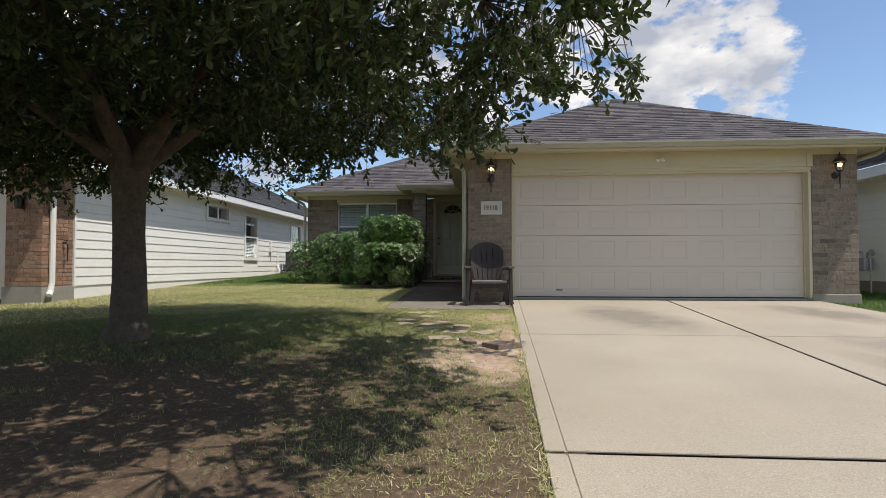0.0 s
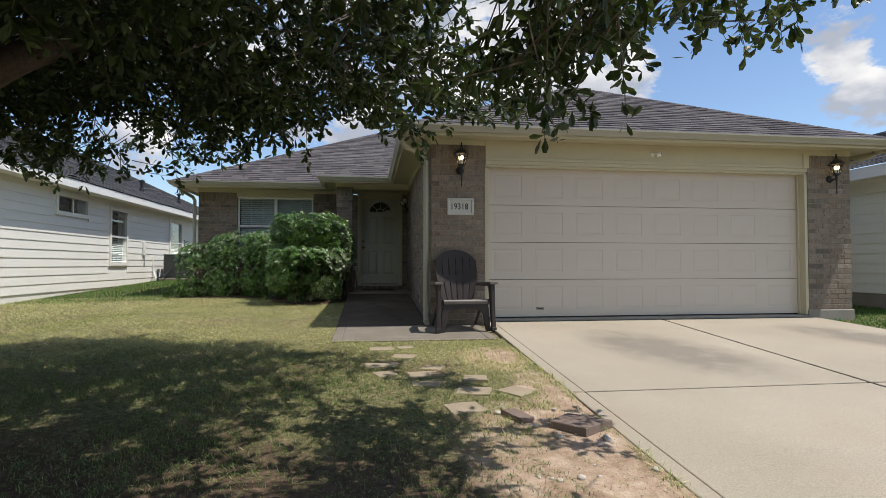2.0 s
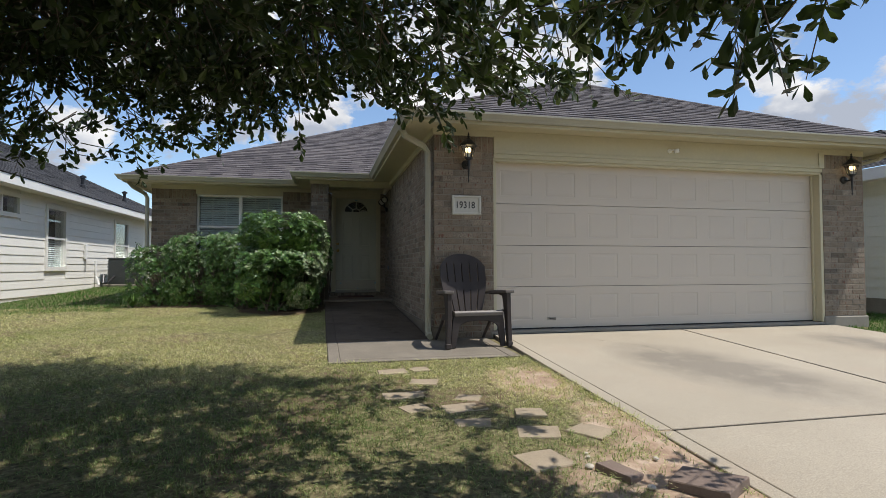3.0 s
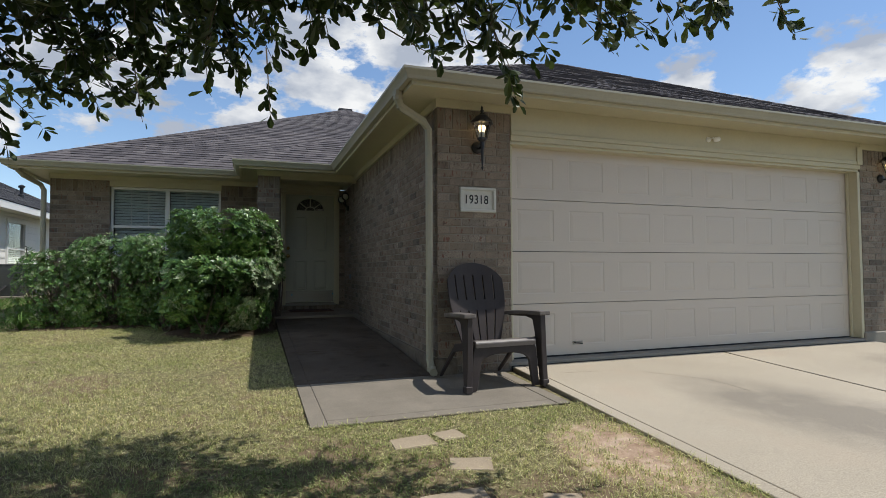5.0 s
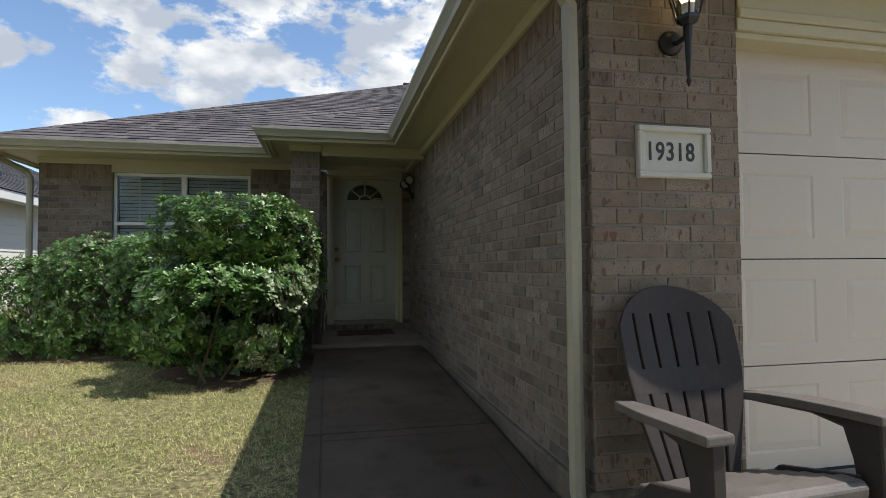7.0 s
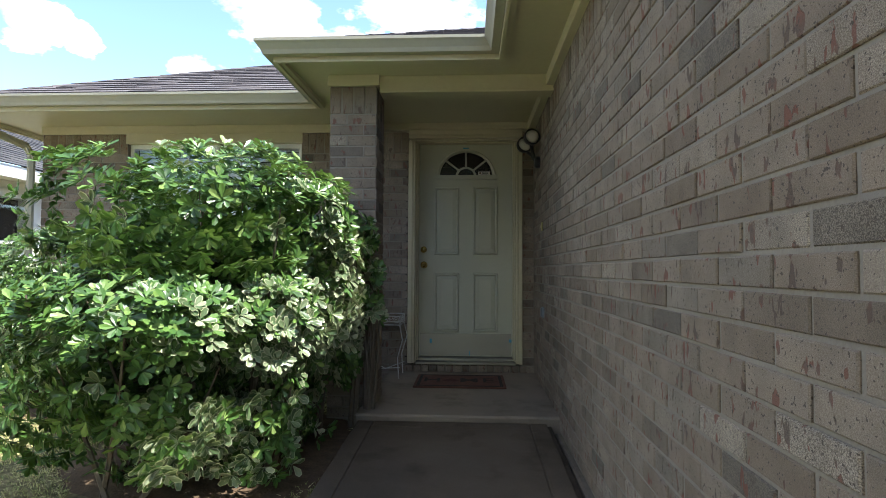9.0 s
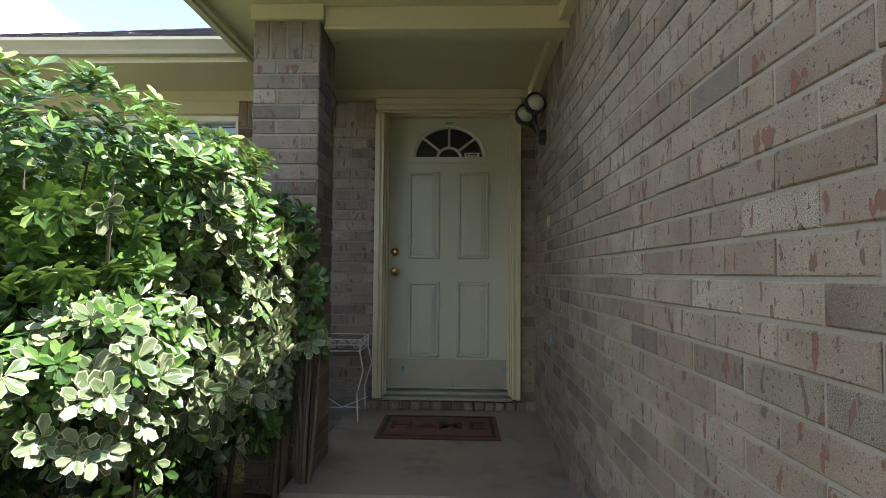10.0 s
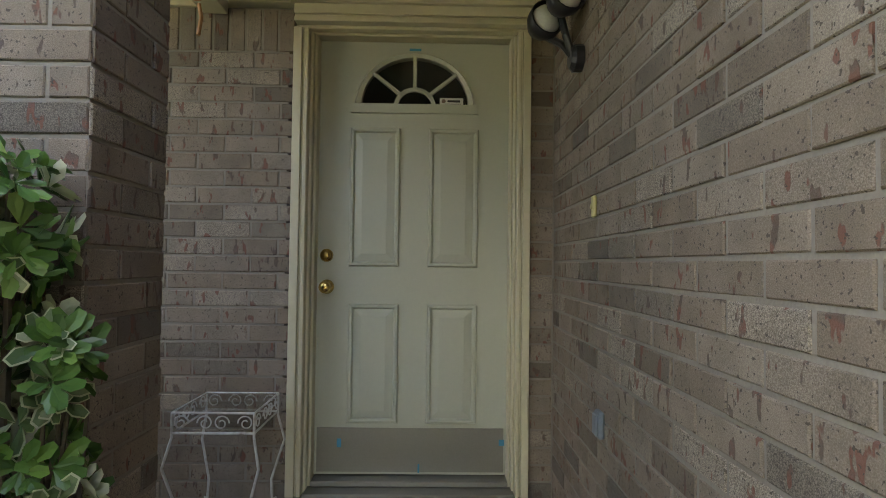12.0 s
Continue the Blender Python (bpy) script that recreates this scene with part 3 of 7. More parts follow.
drive = thing("driveway", "sun-bleached concrete driveway with stained panels and grassy joints", "driveway", kind="structure")
MIDDLE = lambda y: 2.87 + 0.057 * y
for x0, x1, lf, rt in ((0.5, 3.1, DRIVE_L, lambda y: MIDDLE(y) - 0.017), (3.12, DRIVE_R, lambda y: MIDDLE(y) + 0.017, lambda y: DRIVE_R)):
    for y0, y1 in ((-12.0, -2.2), (-2.185, 1.985), (2.03, 5.31), (5.34, 8.79)):
        slab("panel", x0, x1, y0, y1, drive_z, M_DRIVE, drive, border=0.11 if x0 < 1 else 0, left=lf, right=rt, one_side=x0 < 1)
filler = Geo()
for y0, y1, x0, x1 in ((-12, 8.79, -0.05, 0.05), (1.95, 2.06, None, None), (5.29, 5.36, None, None)):
    for k in range(8):
        a, b = y0 + (y1 - y0) * k / 8, y0 + (y1 - y0) * (k + 1) / 8
        l0, l1, r0, r1 = (MIDDLE(a) + x0, MIDDLE(b) + x0, MIDDLE(a) + x1, MIDDLE(b) + x1) if x0 else (0.58, 0.58, DRIVE_R, DRIVE_R)
        filler.face((l0, a, drive_z(a) - 0.022), (r0, a, drive_z(a) - 0.022), (r1, b, drive_z(b) - 0.022), (l1, b, drive_z(b) - 0.022))
part("joint_soil", filler, M_MULCH_JOINT, drive, "dark soil in the joints")
crack = Geo()
cr = [(1.05, 8.42), (1.42, 8.38), (1.6, 8.34), (1.8, 8.27), (1.98, 8.06), (2.17, 7.83), (2.2, 7.62), (2.19, 7.40)]
for (xa, ya), (xb, yb) in zip(cr, cr[1:]):
    d_ = Vector((xb - xa, yb - ya, 0)).normalized() * 0.002
    za, zb = drive_z(ya) + 0.0015, drive_z(yb) + 0.0015
    crack.face((xa + d_.y, ya - d_.x, za), (xb + d_.y, yb - d_.x, zb), (xb - d_.y, yb + d_.x, zb), (xa - d_.y, ya + d_.x, za))
part("crack", crack, M_MULCH_JOINT, drive, "thin dark crack in the concrete")
apron = structure("garage_apron", Geo().box(0.72, 5.8, 8.81, 9.6, 0.5, 0.765), M_FOUND, "concrete lip under the garage door", bevel=0.01)
strip = structure("joint_filler", Geo().box(0.75, 5.8, 8.785, 8.82, 0.5, 0.735), M_RUBBER, "dark filler strip before the garage lip")

structure("walk_joint", Geo().box(0.62, 0.82, 7.6, 8.8, 0.5, 0.0).mapped(lambda x, y, z: (x, y, walk_z(y) - 0.02 if z == 0.0 else z)), M_MULCH_JOINT, "dark soil in the joint between walk and drive")
path = thing("front_walk", "grey broom-finished concrete walk along the garage wall", "walkway", kind="structure")
slab("panel", -1.26, 0.66, 7.65, 8.83, walk_z, M_SLAB, path)
slab("panel", -1.27, -0.052, 8.845, 10.14, walk_z, M_SLAB_SHADED, path)
slab("panel", -1.27, -0.052, 10.155, 12.925, walk_z, M_SLAB_SHADED, path)
litter_bed = Geo()
for k in range(24):
    ya, yb = 8.83 + 4.11 * k / 24, 8.83 + 4.11 * (k + 1) / 24
    litter_bed.face((-0.085, ya, walk_z(ya) - 0.028), (-0.02, ya, walk_z(ya) - 0.022), (-0.02, yb, walk_z(yb) - 0.022), (-0.085, yb, walk_z(yb) - 0.028))
part("joint_soil", litter_bed, M_MULCH_JOINT, path, "dark soil in the joint along the wall")
structure("porch_floor", Geo().box(-1.3, 0.1, 12.945, 14.6, 0.6, 0.94), M_PORCH, "concrete porch floor one low step above the walk", bevel=0.012)

# ---- brickwork ----
brick_meshes = {}


def brick_mesh(length, height, material=M_BRICK):
    key = (round(length, 3), round(height, 3), material.name)
    if key not in brick_meshes:
        a, h, d, c = length / 2, height / 2, 0.024, 0.003
        g = Geo()
        ring0 = [(-a, 0, -h), (a, 0, -h), (a, 0, h), (-a, 0, h)]
        ring1 = [(x, -d + c, z) for x, _, z in ring0]
        ring2 = [(x * (1 - c / a), -d, z * (1 - c / h)) for x, _, z in ring0]
        g.v = ring0 + ring1 + ring2
        for k in (0, 4):
            g.f += [(k + i, k + (i + 1) % 4, k + 4 + (i + 1) % 4, k + 4 + i) for i in range(4)]
        g.f.append((8, 9, 10, 11))
        brick_meshes[key] = mesh_of("brick", g, material)
    return brick_meshes[key]


def lay_bricks(wall, m, u0, u1, z0=BASE, courses=28, soldier=True, holes=(), near=None, rng_seed=1, top=SOLDIER, step=None, material=M_BRICK, length=0.244):
    """Running bond on the wall's face. m carries (along, out of the face, up) into the world; bricks stand 8 mm proud of the joints."""
    rng, rest = random.Random(rng_seed), Geo()
    step = step or COURSE
    rows = [(i, z0 + i * step, step) for i in range(courses)]
    jobs = []
    for i, zz, hh in rows:
        u = u0 - (length / 2 if i % 2 else 0.0)
        while u < u1 - 0.01:
            a, b = max(u, u0), min(u + length, u1)
            if b - a > 0.03:
                jobs.append((a, b, zz, zz + hh))
            u += length
    if soldier:
        n = max(1, round((u1 - u0) / 0.075))
        jobs += [(u0 + (u1 - u0) * k / n, u0 + (u1 - u0) * (k + 1) / n, top, TOP) for k in range(n)]
    for a, b, lo, hi in jobs:
        for h0, h1, g0, g1 in holes:
            if lo < g1 - 0.02 and hi > g0 + 0.02:
                if a >= h0 - 0.01 and b <= h1 + 0.01:
                    a = b
                elif a < h0 < b:
                    b = h0
                elif a < h1 < b:
                    a = h1
        if b - a < 0.03:
            continue
        w, h = b - a - rng.choice((0.008, 0.0095, 0.011)), hi - lo - rng.choice((0.0085, 0.010))
        pos = m @ Vector(((a + b) / 2, 0.0245 + rng.uniform(-0.0024, 0.0022), (lo + hi) / 2))
        turn = Matrix.Rotation(radians(rng.uniform(-0.35, 0.35)), 4, "Y") @ Matrix.Rotation(radians(rng.uniform(-0.5, 0.5)), 4, "Z")
        mm = Matrix.Translation(pos) @ m.to_3x3().to_4x4() @ turn
        me = brick_mesh(w, h, material)
        if near is None or near[0] < (a + b) / 2 < near[1]:
            ob = new("brick", me)
            ob.parent, ob.matrix_basis = wall, mm
        else:
            n = len(rest.v)
            rest.v += [tuple(mm @ v.co) for v in me.vertices]
            rest.f += [tuple(n + k for k in p.vertices) for p in me.polygons]
    if rest.v:
        tagged(part("brickwork", rest, M_BRICK_FAR, wall), kind="stuff")


def face(x, y, turn):
    """Wall face through (x, y): turn 0 looks to -y, 90 to +x, -90 to -x."""
    return pose(x, y, 0, 0, 0, turn)


# garage side wall, looking over the walk
SKEW = Matrix.Translation((0, FRONT, 0)) @ Matrix.Rotation(radians(-0.5), 4, "Z") @ Matrix.Translation((0, -FRONT, 0))
side = structure("wall_garage_side", Geo().box(0.005, 0.2, FRONT + 0.03, BACK + 0.2, 0.5, TOP).moved(SKEW), M_MORTAR, "taupe brick garage side wall along the front walk", category="wall")
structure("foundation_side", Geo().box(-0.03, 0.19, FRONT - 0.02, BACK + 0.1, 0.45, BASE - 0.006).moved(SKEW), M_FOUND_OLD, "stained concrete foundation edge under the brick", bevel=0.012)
pier_l = structure("wall_garage_front_1", Geo().box(0.006, 0.76, FRONT + 0.005, 9.05, 0.5, TOP), M_MORTAR, "taupe brick pier beside the garage door", category="wall")
pier_r = structure("wall_garage_front_2", Geo().box(5.765, 6.495, FRONT + 0.005, 9.05, 0.5, TOP), M_MORTAR, "taupe brick pier beside the garage door", category="wall")
structure("wall_garage_right", Geo().box(6.3, 6.492, 9.05, 19.0, 0.5, TOP), M_MORTAR, "brick garage wall facing the next house", category="wall")
structure("foundation_pier", Geo().box(5.74, 6.52, FRONT - 0.02, 9.05, 0.45, BASE - 0.006), M_FOUND, "stained concrete foundation edge under the pier", bevel=0.012)
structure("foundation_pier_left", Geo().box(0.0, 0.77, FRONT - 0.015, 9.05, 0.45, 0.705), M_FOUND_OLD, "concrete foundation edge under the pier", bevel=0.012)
structure("garage_back", Geo().box(0.2, 6.3, 9.3, 9.4, 0.5, TOP), M_DARK, "dark wall inside the garage")

# house front with door and window
front = structure("wall_house_front", Geo().box(-4.732, -3.88, BACK + 0.005, BACK + 0.2, 0.5, TOP).box(-3.88, -2.16, BACK + 0.005, BACK + 0.2, 0.5, 1.9).box(-2.16, -1.15, BACK + 0.005, BACK + 0.2, 0.5, TOP).box(-0.06, 0.054, BACK + 0.005, BACK + 0.2, 0.5, TOP).box(-1.15, -0.045, BACK + 0.03, BACK + 0.2, 0.5, 1.0), M_MORTAR, "taupe brick house front with door and window openings", category="wall")
structure("wall_house_left", Geo().box(-4.732, -4.55, BACK + 0.2, 26.0, 0.5, TOP), M_MORTAR, "brick side wall of the house", category="wall")
structure("foundation_front", Geo().box(-4.76, -1.63, BACK - 0.02, BACK + 0.2, 0.45, BASE - 0.006), M_FOUND, "concrete foundation edge of the house", bevel=0.012)
column = structure("porch_column", Geo().box(-1.54, -1.213, 13.175, 13.495, 0.7, TOP), M_MORTAR, "square taupe brick porch column", category="column")

# ---- roof edges: soffits, fascias, gutters ----
GL, GR, GF = -0.34, 6.94, 8.42      # garage fascia lines
PX, PY = -1.80, 12.82               # porch fascia corner
HX, HY = -5.06, 13.82               # house fascia corner
soff = Geo()
for b in ((GL, 0.2, GF, 14.7), (0.2, 6.5, GF, 9.0), (6.5, GR, GF, 20.0), (PX, GL, PY, 14.7), (HX, PX, HY, 14.7), (HX, -4.7, 14.7, 26)):
    soff.box(*b, SOFFIT, SOFFIT + 0.015)
structure("ceiling", soff, M_CREAM, "cream painted soffit and porch ceiling boards", category="ceiling")
EDGE = [(HX, 26, 0), (HX, HY, 0), (PX, HY, 0), (PX, PY, 0), (GL, PY, 0), (GL, GF, 0), (GR, GF, 0), (GR, 20, 0)]
structure("trim_fascia", Geo().sweep(EDGE, [(0, SOFFIT - 0.045), (0.022, SOFFIT - 0.045), (0.022, EAVE), (0, EAVE)]), M_CREAM, "cream painted fascia board", category="trim")
structure("trim_subfascia", Geo().sweep(EDGE, [(-0.03, SOFFIT - 0.03), (-0.002, SOFFIT - 0.03), (-0.002, SOFFIT + 0.02), (-0.03, SOFFIT + 0.02)]), M_CREAM, "cream moulding under the fascia", category="trim")
GUT = [(0.024, EAVE - 0.085), (0.075, EAVE - 0.085), (0.085, EAVE - 0.06), (0.105, EAVE - 0.03), (0.118, EAVE - 0.015), (0.118, EAVE + 0.004), (0.108, EAVE + 0.004), (0.106, EAVE - 0.012), (0.07, EAVE - 0.07), (0.034, EAVE - 0.07), (0.034, EAVE + 0.004), (0.024, EAVE + 0.004)]
tagged(part("gutter", Geo().sweep(EDGE, GUT), M_GUTTER), "cream metal gutter along the eaves", "gutter", kind="structure")
# friezes over the brick
fr = Geo()
fr.box(-0.012, 0.765, FRONT - 0.012, FRONT + 0.1, TOP, SOFFIT).box(5.76, 6.5, FRONT - 0.012, FRONT + 0.1, TOP, SOFFIT)
fr.box(-0.012, 0.1, FRONT + 0.1, BACK - 0.02, TOP, SOFFIT).box(-4.75, -1.56, BACK - 0.012, BACK + 0.1, TOP, SOFFIT).box(-1.56, 0, BACK - 0.02, BACK + 0.1, TOP + 0.02, SOFFIT)
fr.box(-1.56, -1.19, 13.155, 13.5, TOP, SOFFIT)
structure("trim_frieze", fr, M_CREAM, "cream frieze boards over the brick", bevel=0.003, category="trim")
beam = Geo().box(-1.19, 0.05, 13.19, 13.31, 3.16, SOFFIT).box(-1.19, 0.05, 13.175, 13.325, 3.145, 3.165).box(-1.53, -1.42, 13.5, BACK - 0.02, 3.15, SOFFIT)
structure("trim_porch_beam", beam, M_CREAM, "cream boxed beam over the porch opening", bevel=0.003, category="trim")

# ---- garage door ----
hdr = Geo().box(0.765, 5.76, FRONT - 0.01, 9.05, 3.03, SOFFIT).box(0.765, 5.76, FRONT - 0.022, 9.05, 2.985, 3.03).box(0.765, 5.76, FRONT - 0.006, 9.05, 2.93, 2.985).box(0.765, 5.76, FRONT + 0.02, 9.05, 2.9, 2.93)
hdr.box(5.68, 5.775, FRONT - 0.03, FRONT - 0.01, 2.985, SOFFIT - 0.06)
structure("trim_garage_head", hdr, M_CREAM, "cream painted header over the garage door", bevel=0.004, category="trim")
jam = Geo().box(0.765, 0.81, FRONT + 0.065, 9.05, 0.77, 2.9).box(5.712, 5.76, FRONT + 0.004, 9.05, 0.77, 2.9).box(0.81, 0.835, 8.93, 8.965, 0.77, 2.9).box(5.69, 5.712, 8.93, 8.965, 0.77, 2.9)
structure("trim_garage_jambs", jam, M_CREAM, "cream painted garage door jambs", bevel=0.004, category="trim")
gdoor = thing("garage_door", "closed off-white sectional garage door with pressed panels", "garage door", at=(3.255, 8.97, 0.78), kind="structure")
SEC = 2.13 / 4
pan = Geo()
for w, h, d in ((0.215, 0.165, 0.0),):
    pan.face((-w, 0, -h), (w, 0, -h), (w - 0.012, 0.0045, -h + 0.012), (-w + 0.012, 0.0045, -h + 0.012))
    pan.face((w, 0, -h), (w, 0, h), (w - 0.012, 0.0045, h - 0.012), (w - 0.012, 0.0045, -h + 0.012))
    pan.face((w, 0, h), (-w, 0, h), (-w + 0.012, 0.0045, h - 0.012), (w - 0.012, 0.0045, h - 0.012))
    pan.face((-w, 0, h), (-w, 0, -h), (-w + 0.012, 0.0045, -h + 0.012), (-w + 0.012, 0.0045, h - 0.012))
    a, c = w - 0.012, h - 0.012
    e, k = w - 0.05, h - 0.05
    pan.face((-a, 0.0045, -c), (a, 0.0045, -c), (e, 0.0, -k), (-e, 0.0, -k)).face((a, 0.0045, -c), (a, 0.0045, c), (e, 0, k), (e, 0, -k))
    pan.face((a, 0.0045, c), (-a, 0.0045, c), (-e, 0, k), (e, 0, k)).face((-a, 0.0045, c), (-a, 0.0045, -c), (-e, 0, -k), (-e, 0, k)).face((-e, 0, -k), (e, 0, -k), (e, 0, k), (-e, 0, k))
pan_mesh = mesh_of("panel", pan, M_GARAGE)
for i in range(4):
    z0, z1 = i * SEC + 0.003, (i + 1) * SEC - 0.003
    zc, g = (z0 + z1) / 2, Geo()
    xs = [-2.445 + 4.89 * (k + 0.5) / 8 for k in range(8)]
    g.box(-2.445, 2.445, 0.012, 0.05, z0, z1)
    g.box(-2.445, 2.445, 0, 0.013, z0, zc - 0.165).box(-2.445, 2.445, 0, 0.013, zc + 0.165, z1)
    edges = [-2.445] + [e for x in xs for e in (x - 0.215, x + 0.215)] + [2.445]
    for a, b in zip(edges[::2], edges[1::2]):
        g.box(a, b, 0, 0.013, zc - 0.165, zc + 0.165)
    sec = part("section", g, M_GARAGE, gdoor)
    for x in xs:
        ob = new("panel", pan_mesh)
        ob.parent, ob.location = sec, (x, 0.0, zc)
part("bottom_seal", Geo().box(-2.445, 2.445, 0.004, 0.045, -0.03, 0.004), M_RUBBER, gdoor, "black rubber seal")
lock = part("handle", Geo().box(-1.72, -1.60, -0.006, 0.001, 0.10, 0.135), M_STEEL, gdoor, "small steel pull handle", bevel=0.002)
part("grip", Geo().tube([(-1.70, -0.005, 0.125), (-1.70, -0.03, 0.122), (-1.62, -0.03, 0.11), (-1.62, -0.005, 0.108)], 0.006), M_BLACK, lock)

# ---- roofs ----
def shingle_plane(rest, parent, a, b, c, d, tab=(0.16, 0.33), expo=0.143, near=None, seed=2, material=M_SHINGLE):
    """Shingle tabs on the plane with eave a-b and upper edge d-c, each course lapping the one below."""
    rng = random.Random(seed)
    a, b, c, d = (Vector(p) for p in (a, b, c, d))
    u = (b - a).normalized()
    nrm = u.cross(d - a).normalized()
    if nrm.z < 0:
        nrm = -nrm
    v = nrm.cross(u).normalized()
    if v.z < 0:
        v = -v
    height = (d - a).dot(v)
    rows = max(1, int(height / expo))
    la, lb = (d - a).dot(u), (c - a).dot(u)
    width = (b - a).length
    for i in range(rows + 1):
        v0, v1 = i * expo, min((i + 1.15) * expo, height)
        if v1 - v0 < 0.02:
            continue
        f = v0 / height
        lo, hi = la * f, width + (lb - width) * f
        f1 = v1 / height
        lo1, hi1 = la * f1, width + (lb - width) * f1
        x = lo - rng.uniform(0, 0.2)
        while x < hi:
            w = rng.uniform(*tab)
            x0, x1 = max(x, lo), min(x + w, hi)
            x += w
            if x1 - x0 < 0.02:
                continue
            t = rng.uniform(0.009, 0.016)
            j = rng.uniform(-0.006, 0.006)
            p = [a + u * q + v * r + nrm * s for q, r, s in ((x0, v0 + j, t), (x1 - 0.003, v0 + j, t), (max(lo1, min(x1 - 0.003, hi1)), v1, 0.002), (min(hi1, max(x0, lo1)), v1, 0.002), (x0, v0 + j, -0.001), (x1 - 0.003, v0 + j, -0.001))]
            if near and near(p[0]):
                o = p[0]
                g = Geo()
                g.v = [tuple(q - o) for q in p]
                g.f = [(0, 1, 2, 3), (4, 5, 1, 0), (4, 0, 3), (1, 5, 2)]
                ob = new("shingle", mesh_of("shingle", g, material))
                ob.parent, ob.location = parent, o
            else:
                n = len(rest.v)
                rest.v += [tuple(q) for q in p]
                rest.f += [(n, n + 1, n + 2, n + 3), (n + 4, n + 5, n + 1, n), (n + 4, n, n + 3), (n + 1, n + 5, n + 2)]


def caps(rest, p, q, width=0.115, expo=0.2):
    """Cap shingles folded over a hip or ridge."""
    p, q = Vector(p), Vector(q)
    d = (q - p).normalized()
    s = d.cross(Vector((0, 0, 1))).normalized()
    n_caps = int((q - p).length / expo)
    for i in range(n_caps):
        o = p + d * (i * expo)
        e = o + d * (expo * 1.2)
        up, drop = Vector((0, 0, 0.016)), Vector((0, 0, -0.036))
        n = len(rest.v)
        rest.v += [tuple(x) for x in (o + s * width + drop, o + up, o - s * width + drop, e + s * width + drop - up * 0.2, e + up * 0.55, e - s * width + drop - up * 0.2)]
        rest.f += [(n, n + 1, n + 4, n + 3), (n + 1, n + 2, n + 5, n + 4)]


E0 = EAVE + 0.01
gl, gr, gf = GL - 0.03, GR + 0.03, GF - 0.03
gm = (gl + gr) / 2
gh = (gm - gl) * 0.5
GA = (gm, gf + (gm - gl), E0 + gh)
hx, hy, hr = HX - 0.03, HY - 0.03, GR + 0.03
hm = (hx + hr) / 2
HA = (hm, hy + (hm - hx), E0 + (hm - hx) * 0.5)
px, py = PX - 0.03, PY - 0.03
deck = Geo()
deck.face((gl, gf, E0), (gr, gf, E0), GA).face((gl, gf, E0), GA, (gm, 19, GA[2]), (gl, 19, E0)).face((gr, gf, E0), (gr, 19, E0), (gm, 19, GA[2]), GA)
deck.face((hx, hy, E0), (hr, hy, E0), HA).face((hx, hy, E0), HA, (hm, 26, HA[2]), (hx, 26, E0)).face((hr, hy, E0), (hr, 26, E0), (hm, 26, HA[2]), HA)
deck.face((px, py, E0), (gl, py, E0), (gl + 3.2, py + 3.2, E0 + 1.6), (px + 3.2, py + 3.2, E0 + 1.6)).face((px, py, E0), (px + 3.2, py + 3.2, E0 + 1.6), (px + 3.2, hy + 3.2, E0 + 1.6), (px, hy, E0))
roof = structure("roof", deck, M_SHINGLE_FAR, "grey-brown asphalt shingle hip roof", category="roof")
rest = Geo()
shingle_plane(rest, roof, (gl, gf, E0), (gr, gf, E0), GA, GA, seed=3, near=lambda p: p.x < 3.4 and p.z < E0 + 0.95)
shingle_plane(rest, roof, (gl, 19, E0), (gl, gf, E0), GA, (gm, 19, GA[2]), seed=4)
shingle_plane(rest, roof, (hx, hy, E0), (hr, hy, E0), HA, HA, seed=5)
shingle_plane(rest, roof, (hx, 26, E0), (hx, hy, E0), HA, (hm, 26, HA[2]), seed=6)
shingle_plane(rest, roof, (px, py, E0), (gl, py, E0), (gl + 3.2, py + 3.2, E0 + 1.6), (px + 3.2, py + 3.2, E0 + 1.6), seed=7)
shingle_plane(rest, roof, (px, hy, E0), (px, py, E0), (px + 3.2, py + 3.2, E0 + 1.6), (px + 3.2, hy + 3.2, E0 + 1.6), seed=8)
shingle_plane(rest, roof, (gr, gf, E0), (gr, 19, E0), (gm, 19, GA[2]), GA, seed=9)
for p, q in (((gl, gf, E0), GA), ((gr, gf, E0), GA), ((hx, hy, E0), HA), ((hr, hy, E0), HA), (GA, (gm, 17.4, GA[2])), (HA, (hm, 26, HA[2])), ((px, py, E0), (px + 3.2, py + 3.2, E0 + 1.6))):
    caps(rest, p, q)
tagged(part("shingles", rest, M_SHINGLE_FAR, roof), kind="stuff")
structure("roof_vent", Geo().box(hm - 0.2, hm + 0.2, HA[1] + 0.1, 25, HA[2] + 0.01, HA[2] + 0.07), M_BLACK, "dark ridge vent on the roof", bevel=0.01)

# ---- front door ----
door = thing("door_1", "closed pale cream panelled entry door with a fanlight", "front door", at=(-0.5865, 14.585, 1.065), kind="structure")
W2, DH = 0.4465, 2.031
slabg = Geo()
fan_z, fan_r = 1.725, 0.262
